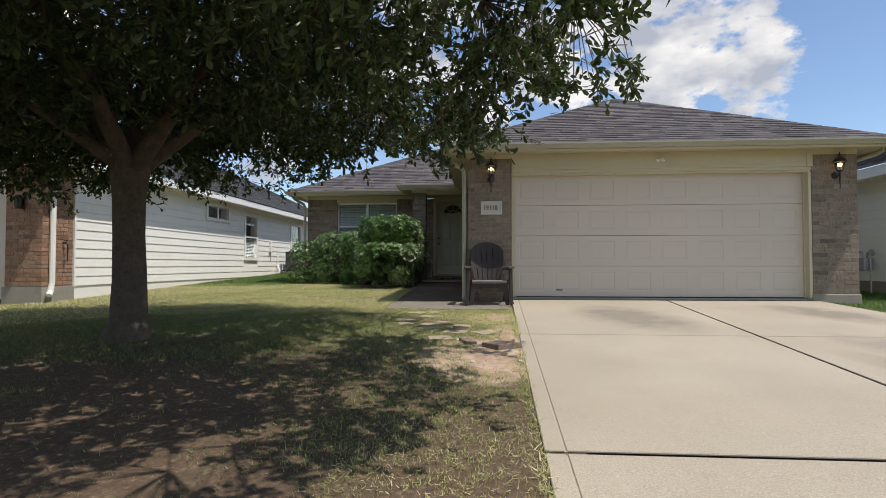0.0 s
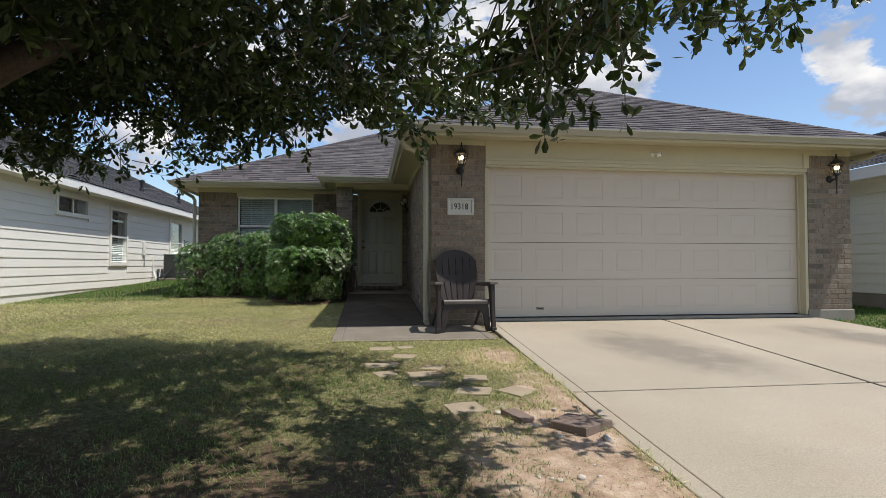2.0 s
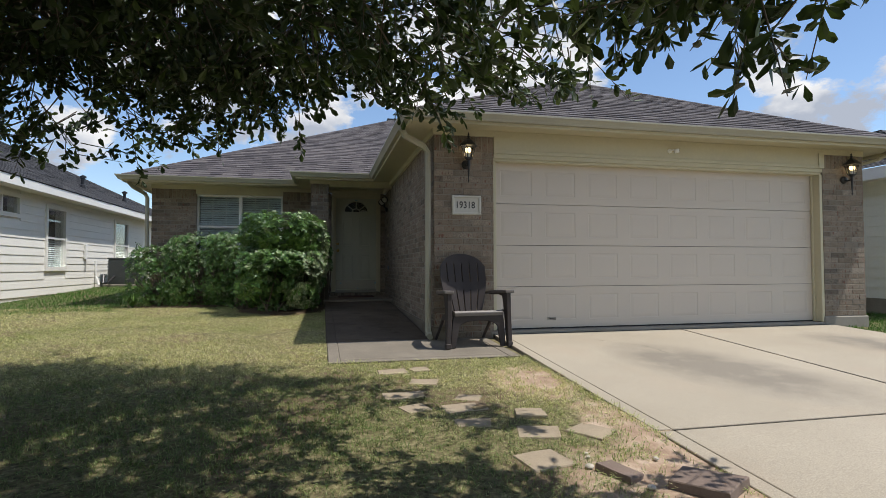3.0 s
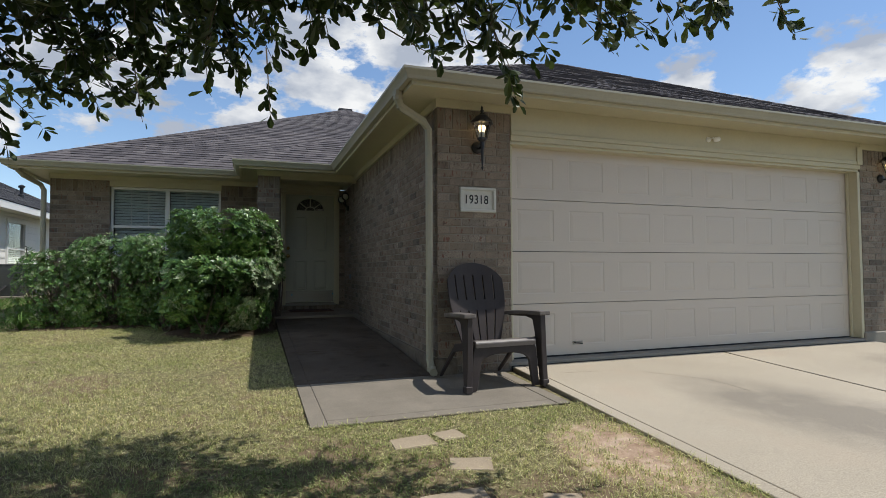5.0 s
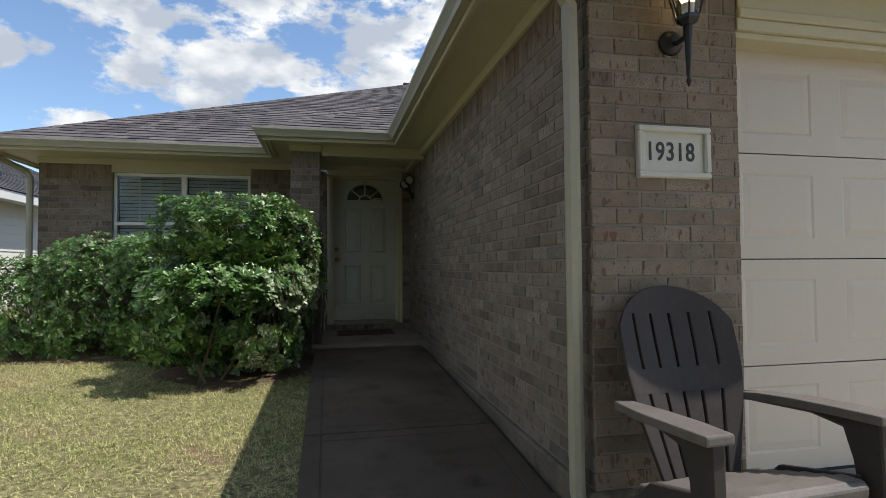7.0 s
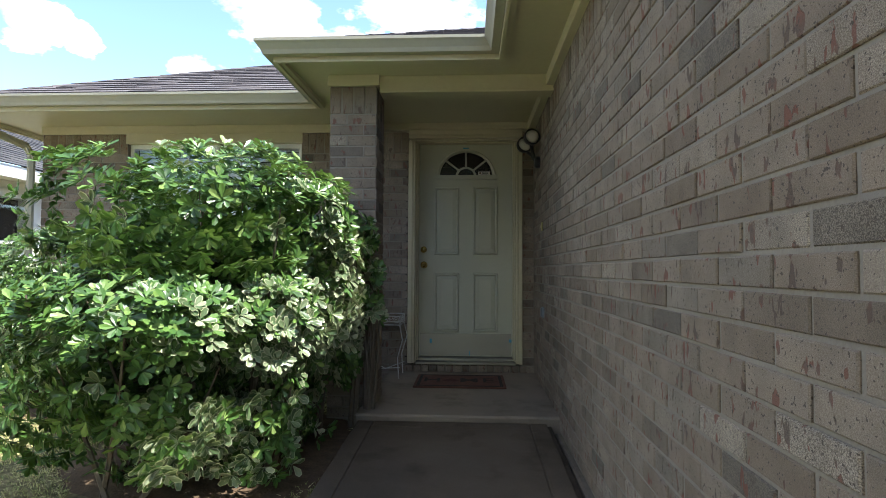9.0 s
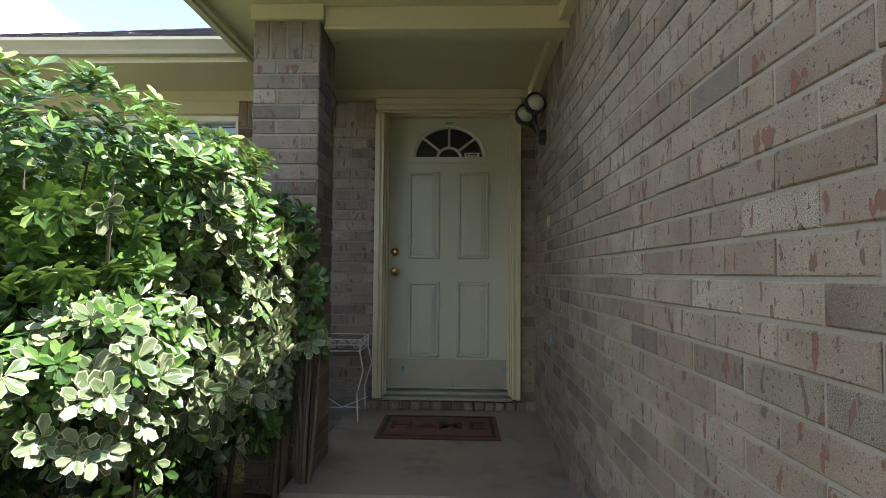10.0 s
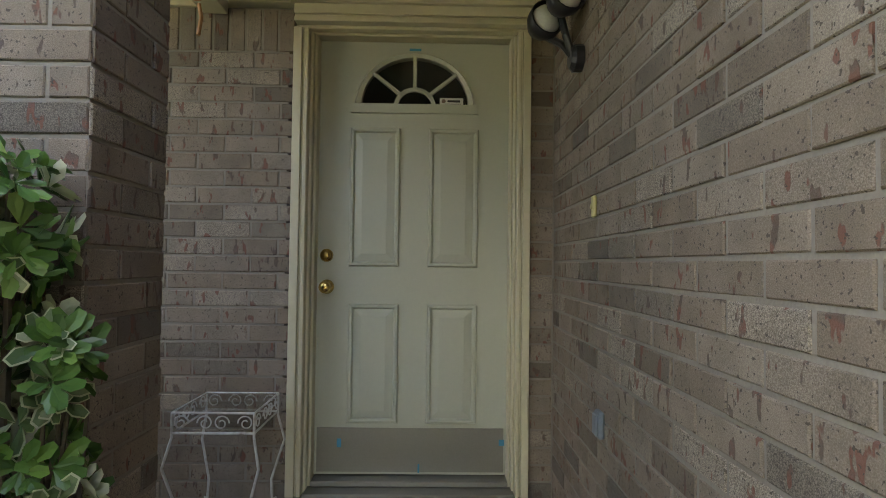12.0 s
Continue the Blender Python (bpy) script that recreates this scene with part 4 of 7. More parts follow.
# leaf built round the fanlight: panels below, half-round opening above
slabg.box(-W2, W2, 0, 0.045, 0.0, fan_z)
arc = [(fan_r * math.cos(math.pi * k / 24), fan_z + fan_r * 0.9 * math.sin(math.pi * k / 24)) for k in range(25)]
for k in range(24):
    (x0, z0), (x1, z1) = arc[k], arc[k + 1]
    for yy, flip in ((0.0, 1), (0.045, -1)):
        pts = [(x0, yy, z0), (x0, yy, DH), (x1, yy, DH), (x1, yy, z1)]
        slabg.face(*pts[::flip])
    slabg.face((x0, 0, z0), (x1, 0, z1), (x1, 0.045, z1), (x0, 0.045, z0))
for sx in (-1, 1):
    x0, x1 = sorted((sx * fan_r, sx * W2))
    slabg.box(x0, x1, 0, 0.045, fan_z, DH)
leaf = part("leaf", slabg, M_DOOR, door)


def door_panel(xc, z0, z1, w):
    g, h = Geo(), (z1 - z0) / 2
    zc = (z0 + z1) / 2
    rings = [(w, h, -0.001), (w - 0.006, h - 0.006, -0.012), (w - 0.016, h - 0.016, -0.012), (w - 0.024, h - 0.024, 0.0), (w - 0.032, h - 0.032, -0.002), (w - 0.06, h - 0.06, -0.008)]
    for (a, c, y0), (e, k, y1) in zip(rings, rings[1:]):
        o = [(-a, -c), (a, -c), (a, c), (-a, c)]
        q = [(-e, -k), (e, -k), (e, k), (-e, k)]
        for i in range(4):
            j = (i + 1) % 4
            g.face((xc + o[i][0], y0, zc + o[i][1]), (xc + o[j][0], y0, zc + o[j][1]), (xc + q[j][0], y1, zc + q[j][1]), (xc + q[i][0], y1, zc + q[i][1]))
    a, c, yy = rings[-1]
    g.face((xc - a, yy, zc - c), (xc + a, yy, zc - c), (xc + a, yy, zc + c), (xc - a, yy, zc + c))
    return g


for xc, z0, z1 in ((-0.183, 0.965, 1.62), (0.187, 0.965, 1.62), (-0.18, 0.235, 0.79), (0.187, 0.235, 0.79)):
    part("panel", door_panel(xc, z0, z1, 0.118), M_DOOR, leaf)
kick = part("kickplate", Geo().box(-W2 + 0.012, W2 - 0.012, -0.005, -0.001, 0.012, 0.215), M_STEEL, leaf, "brushed metal kickplate", bevel=0.001)
fan = Geo()
outer = [(0.285 * math.cos(math.pi * k / 24), fan_z - 0.005 + 0.262 * math.sin(math.pi * k / 24)) for k in range(25)]
inner = [(0.252 * math.cos(math.pi * k / 24), fan_z + 0.008 + 0.225 * math.sin(math.pi * k / 24)) for k in range(25)]
for k in range(24):
    a, b, c, d = outer[k], outer[k + 1], inner[k + 1], inner[k]
    fan.face((a[0], 0, a[1]), (b[0], 0, b[1]), (b[0] * 0.97, -0.018, fan_z + (b[1] - fan_z) * 0.97), (a[0] * 0.97, -0.018, fan_z + (a[1] - fan_z) * 0.97))
    fan.face((a[0] * 0.97, -0.018, fan_z + (a[1] - fan_z) * 0.97), (b[0] * 0.97, -0.018, fan_z + (b[1] - fan_z) * 0.97), (c[0], -0.008, c[1]), (d[0], -0.008, d[1]))
    fan.face((d[0], -0.008, d[1]), (c[0], -0.008, c[1]), (c[0], 0.03, c[1]), (d[0], 0.03, d[1]))
fan.box(-0.3, 0.3, -0.018, 0.03, fan_z - 0.035, fan_z + 0.008)
fanframe = part("fanlight_frame", fan, M_DOOR, leaf)
for ang in (38, 90, 142):
    ca, sa = math.cos(radians(ang)), math.sin(radians(ang))
    g = Geo().box(0.075, 0.25 if ang != 90 else 0.238, -0.014, 0.0, -0.009, 0.009).moved(Matrix.Translation((0, 0, fan_z)) @ Matrix.Rotation(-radians(ang), 4, "Y"))
    part("glazing_bar", g, M_DOOR, fanframe, bevel=0.003)
hub = Geo()
for k in range(12):
    a0, a1 = math.pi * k / 12, math.pi * (k + 1) / 12
    q = [(r * math.cos(a), yy, fan_z + r * 0.9 * math.sin(a)) for r, yy in ((0.1, 0), (0.098, -0.014), (0.08, -0.014), (0.078, 0)) for a in (a0, a1)]
    for i in range(3):
        hub.face(q[2 * i], q[2 * i + 1], q[2 * i + 3], q[2 * i + 2])
part("hub", hub, M_DOOR, fanframe)
pane = part("pane", Geo().plate([(0.262 * math.cos(math.pi * k / 24), fan_z - 0.005 + 0.24 * math.sin(math.pi * k / 24)) for k in range(25)], 0.012, 0.016), M_GLASS, leaf, "dark fanlight glass")
structure("hall_behind_door", Geo().box(-1.2, 0.0, 14.75, 14.8, 0.9, 3.2), M_DARK, "dark hall wall behind the door")
deadbolt = part("deadbolt", Geo().lathe(0, 0, [(0.031, 0), (0.031, 0.008), (0.026, 0.014), (0.02, 0.016), (0.019, 0.024), (0.008, 0.025)], 20).moved(pose(-0.403, 0, 1.015, 90)), M_BRASS, leaf, "polished brass deadbolt", smooth=True)
knob = part("knob", Geo().lathe(0, 0, [(0.034, 0), (0.033, 0.006), (0.02, 0.012), (0.013, 0.022), (0.013, 0.032), (0.024, 0.04), (0.029, 0.052), (0.026, 0.064), (0.015, 0.071), (0.003, 0.072)], 22).moved(pose(-0.40, 0, 0.868, 90)), M_BRASS, leaf, "polished brass door knob", smooth=True)
for x, z, w, h in ((0.0, 1.995, 0.028, 0.006), (-0.33, 0.145, 0.01, 0.02), (0.425, 0.15, 0.012, 0.014), (0.04, 0.03, 0.004, 0.02)):
    part("tape", Geo().box(x - w, x + w, -0.007, -0.0055, z - h, z + h), M_TAPE, leaf, "scrap of blue tape")
stick = part("sticker", Geo().box(0.118, 0.23, 0.008, 0.0105, fan_z + 0.012, fan_z + 0.046), M_LIMESTONE, leaf, "pale sticker inside the fanlight glass")
part("print", Geo().box(0.155, 0.215, 0.0065, 0.0078, fan_z + 0.026, fan_z + 0.036).box(0.14, 0.22, 0.0065, 0.0078, fan_z + 0.017, fan_z + 0.019), M_INK, stick)
part("mark", Geo().lathe(0, 0, [(0.010, 0), (0.010, 0.001)], 14).moved(pose(0.137, 0.0078, fan_z + 0.031, 90)), M_PAVER, stick)
# casing: jambs stepped in section, head with a cap
cas = Geo()
for x0, x1, sgn in ((-1.125, -1.033, 1), (-0.14, -0.06, -1)):
    w = x1 - x0
    o, i_ = (x0, x1) if sgn > 0 else (x1, x0)
    for k0, k1, yf in ((0.0, 0.42, BACK - 0.03), (0.42, 0.52, BACK - 0.018), (0.52, 0.72, BACK - 0.024), (0.72, 0.86, BACK + 0.02), (0.86, 1.0, BACK + 0.06)):
        a, b = o + (i_ - o) * k0, o + (i_ - o) * k1
        cas.box(min(a, b), max(a, b), yf, BACK + 0.2, 1.02, 3.098)
for z0, z1, yf in ((3.098, 3.112, BACK + 0.06), (3.112, 3.128, BACK + 0.02), (3.128, 3.15, BACK - 0.024), (3.15, 3.16, BACK - 0.018), (3.16, 3.205, BACK - 0.03), (3.205, 3.225, BACK - 0.05), (3.225, 3.24, BACK - 0.04), (3.24, SOFFIT, BACK - 0.034)):
    cas.box(-1.125 if z0 < 3.2 else -1.14, -0.06 if z0 < 3.2 else -0.045, yf, BACK + 0.2, z0, z1)
structure("trim_door_casing", cas, M_CREAM, "cream stepped door casing with a capped head", bevel=0.003, category="trim")
structure("threshold", Geo().box(-1.05, -0.12, BACK - 0.03, 14.65, 1.01, 1.035).box(-1.033, -0.14, BACK + 0.05, 14.65, 1.035, 1.06), M_STEEL, "worn metal door threshold", bevel=0.004)

# ---- window ----
win = thing("window_1", "white twin sash window with closed blinds", "window", at=(-3.02, BACK + 0.05, 1.9), kind="structure")
WW, WH = 0.86, 1.2
fg = Geo().box(-WW, WW, 0, 0.07, WH - 0.045, WH).box(-WW, WW, 0, 0.07, 0, 0.045).box(-0.035, 0.035, -0.006, 0.07, 0.045, WH - 0.045)
for sx in (-1, 1):
    x0, x1 = sorted((sx * WW, sx * (WW - 0.04)))
    fg.box(x0, x1, 0, 0.07, 0.045, WH - 0.045)
frame_w = part("frame", fg, M_WHITE, win, bevel=0.003)
for sx in (-1, 1):
    a, b = sorted((sx * 0.035, sx * (WW - 0.04)))
    part("rail", Geo().box(a, b, 0.004, 0.05, 0.50, 0.545), M_WHITE, frame_w, bevel=0.003)
    for z0, z1 in ((0.045, 0.5), (0.545, WH - 0.045)):
        pn = part("pane", Geo().box(a, b, 0.03, 0.034, z0, z1), M_GLASS, win)
        pn.visible_shadow = False
    w3 = (b - a) / 3
    g = Geo()
    for k in (1, 2):
        g.box(a + w3 * k - 0.007, a + w3 * k + 0.007, 0.036, 0.046, 0.545, WH - 0.045)
    g.box(a, b, 0.036, 0.046, 0.84, 0.854)
    part("muntins", g, M_WHITE, frame_w)
    for k in range(24):
        zc = 0.06 + k * 0.0475
        part("slat", Geo().box(a + 0.005, b - 0.005, -0.022, 0.022, -0.001, 0.001).moved(pose(0, 0.085, zc, 70)), M_BLIND, win)
part("sill", Geo().box(-WW - 0.02, WW + 0.02, -0.06, 0.06, -0.03, 0.0), M_CREAM, win, bevel=0.004)
structure("room_behind_window", Geo().box(-4.0, -2.05, 14.9, 14.95, 1.2, 3.2), M_DARK, "dim room wall behind the window")
structure("trim_window", Geo().box(-3.89, -2.15, BACK - 0.01, BACK + 0.12, 3.095, TOP + 0.001), M_CREAM, "cream board over the window", bevel=0.003, category="trim")

# ---- neighbouring houses ----
def siding(parent, x, out, y0, y1, z0, z1, material, expo=0.183, holes=()):
    """Lap siding boards on a wall along y: each board tilts out at its foot."""
    n = int(math.ceil((z1 - z0) / expo))
    for i in range(n):
        lo, hi = z0 + i * expo, min(z0 + (i + 1) * expo + 0.02, z1)
        spans = [(y0, y1)]
        for h0, h1, g0, g1 in holes:
            if lo < g1 and hi > g0:
                spans = [s for a, b in spans for s in ((a, min(b, h0)), (max(a, h1), b)) if s[1] - s[0] > 0.02]
        for a, b in spans:
            g = Geo()
            prof = [(x, lo), (x + out * 0.022, lo), (x + out * 0.006, hi), (x, hi)]
            g.v = [(px_, yy, pz) for yy in (a, b) for px_, pz in prof]
            g.f = [(0, 1, 2, 3), (7, 6, 5, 4), (0, 4, 5, 1), (1, 5, 6, 2), (2, 6, 7, 3), (3, 7, 4, 0)]
            part("board", g, material, parent)


def side_window(x, out, y0, y1, z0, z1, split, label):
    w = thing("window", label, "window", at=(x, (y0 + y1) / 2, z0))
    h, d = (y1 - y0) / 2, z1 - z0
    g = Geo().box(0, 0.05, -h - 0.09, h + 0.09, d, d + 0.09).box(0, 0.05, -h - 0.09, h + 0.09, -0.09, 0)
    g.box(0, 0.05, -h - 0.09, -h, 0, d).box(0, 0.05, h, h + 0.09, 0, d)
    fr_ = part("frame", g.moved(Matrix.Diagonal((out, 1, 1, 1))), M_SIDING, w)
    if split == "rows":
        part("rail", Geo().box(0, 0.03, -h, h, d * 0.5 - 0.025, d * 0.5 + 0.025).moved(Matrix.Diagonal((out, 1, 1, 1))), M_WHITE, fr_)
        for k in range(int(d * 0.5 / 0.05)):
            part("slat", Geo().box(-0.02, 0.02, -h, h, -0.001, 0.001).moved(Matrix.Translation((-out * 0.06, 0, 0.03 + k * 0.05)) @ Matrix.Rotation(radians(55 * out), 4, "Y")), M_BLIND, w)
    else:
        part("rail", Geo().box(0, 0.03, -0.025, 0.025, 0, d).moved(Matrix.Diagonal((out, 1, 1, 1))), M_WHITE, fr_)
    p = part("pane", Geo().box(-0.012, -0.008, -h, h, 0, d).moved(Matrix.Diagonal((out, 1, 1, 1))), M_GLASS, w)
    p.visible_shadow = False
    part("backing", Geo().box(-0.25, -0.2, -h - 0.1, h + 0.1, -0.1, d + 0.1).moved(Matrix.Diagonal((out, 1, 1, 1))), M_DARK, w, "dim room behind")
    return w


NX, NF, NE = -7.7, 8.57, 3.26
nb = thing("neighbour_house", "white lap-sided house with dark shingle hip roof", "house", at=(0, 0, 0))
NWIN = ((14.4, 15.65, 2.72, 3.06), (16.9, 17.8, 1.58, 2.98), (21.2, 22.3, 1.58, 2.98))
nwall = Geo()
ys = [9.33, 14.4, 15.65, 16.9, 17.8, 21.2, 22.3, 30.0]
for k in range(7):
    if k % 2 == 0:
        nwall.box(NX - 0.3, NX - 0.002, ys[k], ys[k + 1], 0.5, NE)
    else:
        w_ = NWIN[k // 2]
        nwall.box(NX - 0.3, NX - 0.002, ys[k], ys[k + 1], 0.5, w_[2]).box(NX - 0.3, NX - 0.002, ys[k], ys[k + 1], w_[3], NE)
nw = part("wall", nwall, M_SIDING, nb)
siding(nw, NX - 0.002, 1, 9.33, 30.0, 0.93, NE, M_SIDING, holes=[(a - 0.09, b + 0.09, c - 0.09, d + 0.09) for a, b, c, d in NWIN])
part("foundation", Geo().box(NX - 0.3, NX - 0.01, 9.3, 30, 0.4, 0.93), M_FOUND, nb)
part("corner_board", Geo().box(NX - 0.05, NX + 0.028, 9.31, 9.36, 0.9, NE), M_SIDING, nb)
nbrick = part("brick_corner", Geo().box(-8.42, NX - 0.008, NF + 0.008, 9.31, 0.5, NE - 0.12), M_MORTAR, nb)
part("garage_head", Geo().box(-14, -8.4, NF + 0.02, 9.0, 2.85, NE - 0.02).box(-8.44, NX + 0.012, NF - 0.012, 9.31, NE - 0.12, NE - 0.02), M_SIDING, nb)
part("garage_panel", Geo().box(-13.6, -8.42, NF + 0.12, NF + 0.2, 0.7, 2.85), M_GARAGE, nb)
part("foundation", Geo().box(-8.45, NX + 0.02, NF - 0.02, 9.33, 0.4, 0.93), M_FOUND, nb)
NEDGE = [(NX + 0.42, 30.4, 0), (NX + 0.42, NF - 0.42, 0), (-14.5, NF - 0.42, 0)]
part("fascia", Geo().sweep(NEDGE[::-1], [(0, NE - 0.05), (0.025, NE - 0.05), (0.025, NE + 0.13), (0, NE + 0.13)]), M_WHITE, nb)
part("soffit", Geo().box(NX - 0.1, NX + 0.42, NF - 0.42, 30.4, NE - 0.02, NE).box(-14.5, NX + 0.42, NF - 0.42, NF + 0.2, NE - 0.02, NE), M_SIDING, nb)
NZ, nxe, nxr = NE + 0.14, NX + 0.46, -13.3
nrise = (nxe - nxr) * 0.5
droof = Geo()
NR0, NR1 = (nxr, NF - 0.46 + nxe - nxr, NZ + nrise), (nxr, 30.4 - (nxe - nxr), NZ + nrise)
droof.face((nxe, NF - 0.46, NZ), (nxe, 30.4, NZ), NR1, NR0).face((-19.3, NF - 0.46, NZ), (nxe, NF - 0.46, NZ), NR0).face((nxe, 30.4, NZ), (-19.3, 30.4, NZ), NR1)
nroof = part("roof", droof, M_SHINGLE_DARK, nb)
nrest = Geo()
shingle_plane(nrest, nroof, (nxe, NF - 0.46, NZ), (nxe, 30.4, NZ), NR1, NR0, tab=(0.3, 0.9), seed=21)
shingle_plane(nrest, nroof, (-19.3, NF - 0.46, NZ), (nxe, NF - 0.46, NZ), NR0, NR0, tab=(0.3, 0.9), seed=22)
caps(nrest, (nxe, NF - 0.46, NZ), NR0)
caps(nrest, (nxe, 30.4, NZ), NR1)
tagged(part("shingles", nrest, M_SHINGLE_DARK, nroof), kind="stuff")
for yv, up in ((13.0, 0.55), (20.5, 0.3), (24.0, 0.3)):
    xv = nxe - 1.1
    zv = NZ + (nxe - xv) * 0.5
    part("vent_pipe", Geo().lathe(xv, yv, [(0.11, zv - 0.15), (0.08, zv + 0.08), (0.05, zv + 0.1), (0.05, zv + up), (0.09, zv + up), (0.09, zv + up + 0.05), (0.02, zv + up + 0.09)], 12), M_BLACK, nb)
part("dormer_gable", Geo().plate([(-14.0, NZ - 0.1), (-9.1, NZ - 0.1), (-11.5, NZ + 1.25)], NF - 0.4, NF + 1.8), M_SIDING, nb)
side_window(NX, 1, *NWIN[0], "columns", "wide low window high in white siding")
side_window(NX, 1, *NWIN[1], "rows", "tall sash window with half-lowered blinds in white siding")
side_window(NX, 1, *NWIN[2], "rows", "tall sash window with half-lowered blinds in white siding")

rb = thing("neighbour_house", "pale green-white lap-sided house beyond the garage", "house", at=(0, 0, 0))
RX, RE = 8.3, 3.1
rw = part("wall", Geo().box(RX + 0.002, RX + 0.3, 9.3, 24, 0.5, RE), M_SIDING_GREEN, rb)
siding(rw, RX + 0.002, -1, 9.3, 24, 1.0, RE, M_SIDING_GREEN)
part("foundation", Geo().box(RX - 0.01, RX + 0.3, 9.3, 24, 0.4, 1.0), M_FOUND, rb)
part("fascia", Geo().box(RX - 0.45, RX - 0.425, 8.9, 24.4, RE - 0.05, RE + 0.15), M_WHITE, rb)
part("soffit", Geo().box(RX - 0.425, RX + 0.1, 8.9, 24.4, RE - 0.02, RE), M_SIDING, rb)
rroof = part("roof", Geo().face((RX - 0.47, 8.9, RE + 0.16), (14.6, 14.9, RE + 2.45), (14.6, 18, RE + 2.45), (RX - 0.47, 24.4, RE + 0.16)).face((RX - 0.47, 8.9, RE + 0.16), (20, 8.9, RE + 0.16), (14.6, 14.9, RE + 2.45)), M_SHINGLE_DARK, rb)
rrest = Geo()
shingle_plane(rrest, rroof, (RX - 0.47, 24.4, RE + 0.16), (RX - 0.47, 8.9, RE + 0.16), (14.6, 14.9, RE + 2.45), (14.6, 18, RE + 2.45), tab=(0.3, 0.8), seed=23)
tagged(part("shingles", rrest, M_SHINGLE_DARK, rroof), kind="stuff")
part("vent_pipe", Geo().lathe(9.3, 13.4, [(0.05, 3.5), (0.05, 4.55), (0.09, 4.56), (0.09, 4.64), (0.03, 4.68)], 12), M_BLACK, rb)

# ---- brick pieces of the house ----
lay_bricks(pier_l, face(0, FRONT, 0), 0.0, 0.765, z0=BASE - 2 * COURSE, courses=30, rng_seed=11, holes=[(0.225, 0.595, 2.21, 2.445)])
lay_bricks(pier_r, face(0, FRONT, 0), 5.76, 6.5, rng_seed=12)
lay_bricks(front, face(0, BACK, 0), -2.16, -1.125, rng_seed=13)
lay_bricks(front, face(0, BACK, 0), -0.06, 0.05, rng_seed=14)
lay_bricks(front, face(0, BACK, 0), -4.74, -3.88, rng_seed=15)
lay_bricks(front, face(0, BACK, 0), -3.88, -2.16, courses=14, soldier=False, rng_seed=16, near=(5, 6))
n_lock = 15
for k in range(n_lock):
    ob = new("brick", brick_mesh(0.062, 0.06))
    ob.parent, ob.location = front, (-1.11 + k * 0.0755, BACK + 0.01, 0.972)
lay_bricks(column, face(0, 13.17, 0), -1.545, -1.208, rng_seed=17)
lay_bricks(column, face(-1.208, 0, 90), 13.17, 13.5, rng_seed=18)
lay_bricks(column, face(-1.545, 0, -90), -13.5, -13.17, rng_seed=19, near=(5, 6))
lay_bricks(side, SKEW @ face(0, 0, -90), -BACK, -FRONT, courses=30, step=(SOLDIER - BASE) / 30, length=0.224, rng_seed=20, near=(-12.0, -9.85))
lay_bricks(nbrick, face(0, NF, 0), -8.42, -7.7, z0=0.95, step=0.078, rng_seed=31, soldier=False, material=M_BRICK_RED)
lay_bricks(nbrick, face(NX, 0, 90), NF, 9.31, z0=0.95, step=0.078, rng_seed=32, soldier=False, material=M_BRICK_RED)

# ---- rocking-free resin garden chair ----
def bowed(points, k=6):
    out = []
    for p, q in zip(points, points[1:]):
        out += [Vector(p).lerp(Vector(q), i / k) for i in range(k)]
    return out + [Vector(points[-1])]


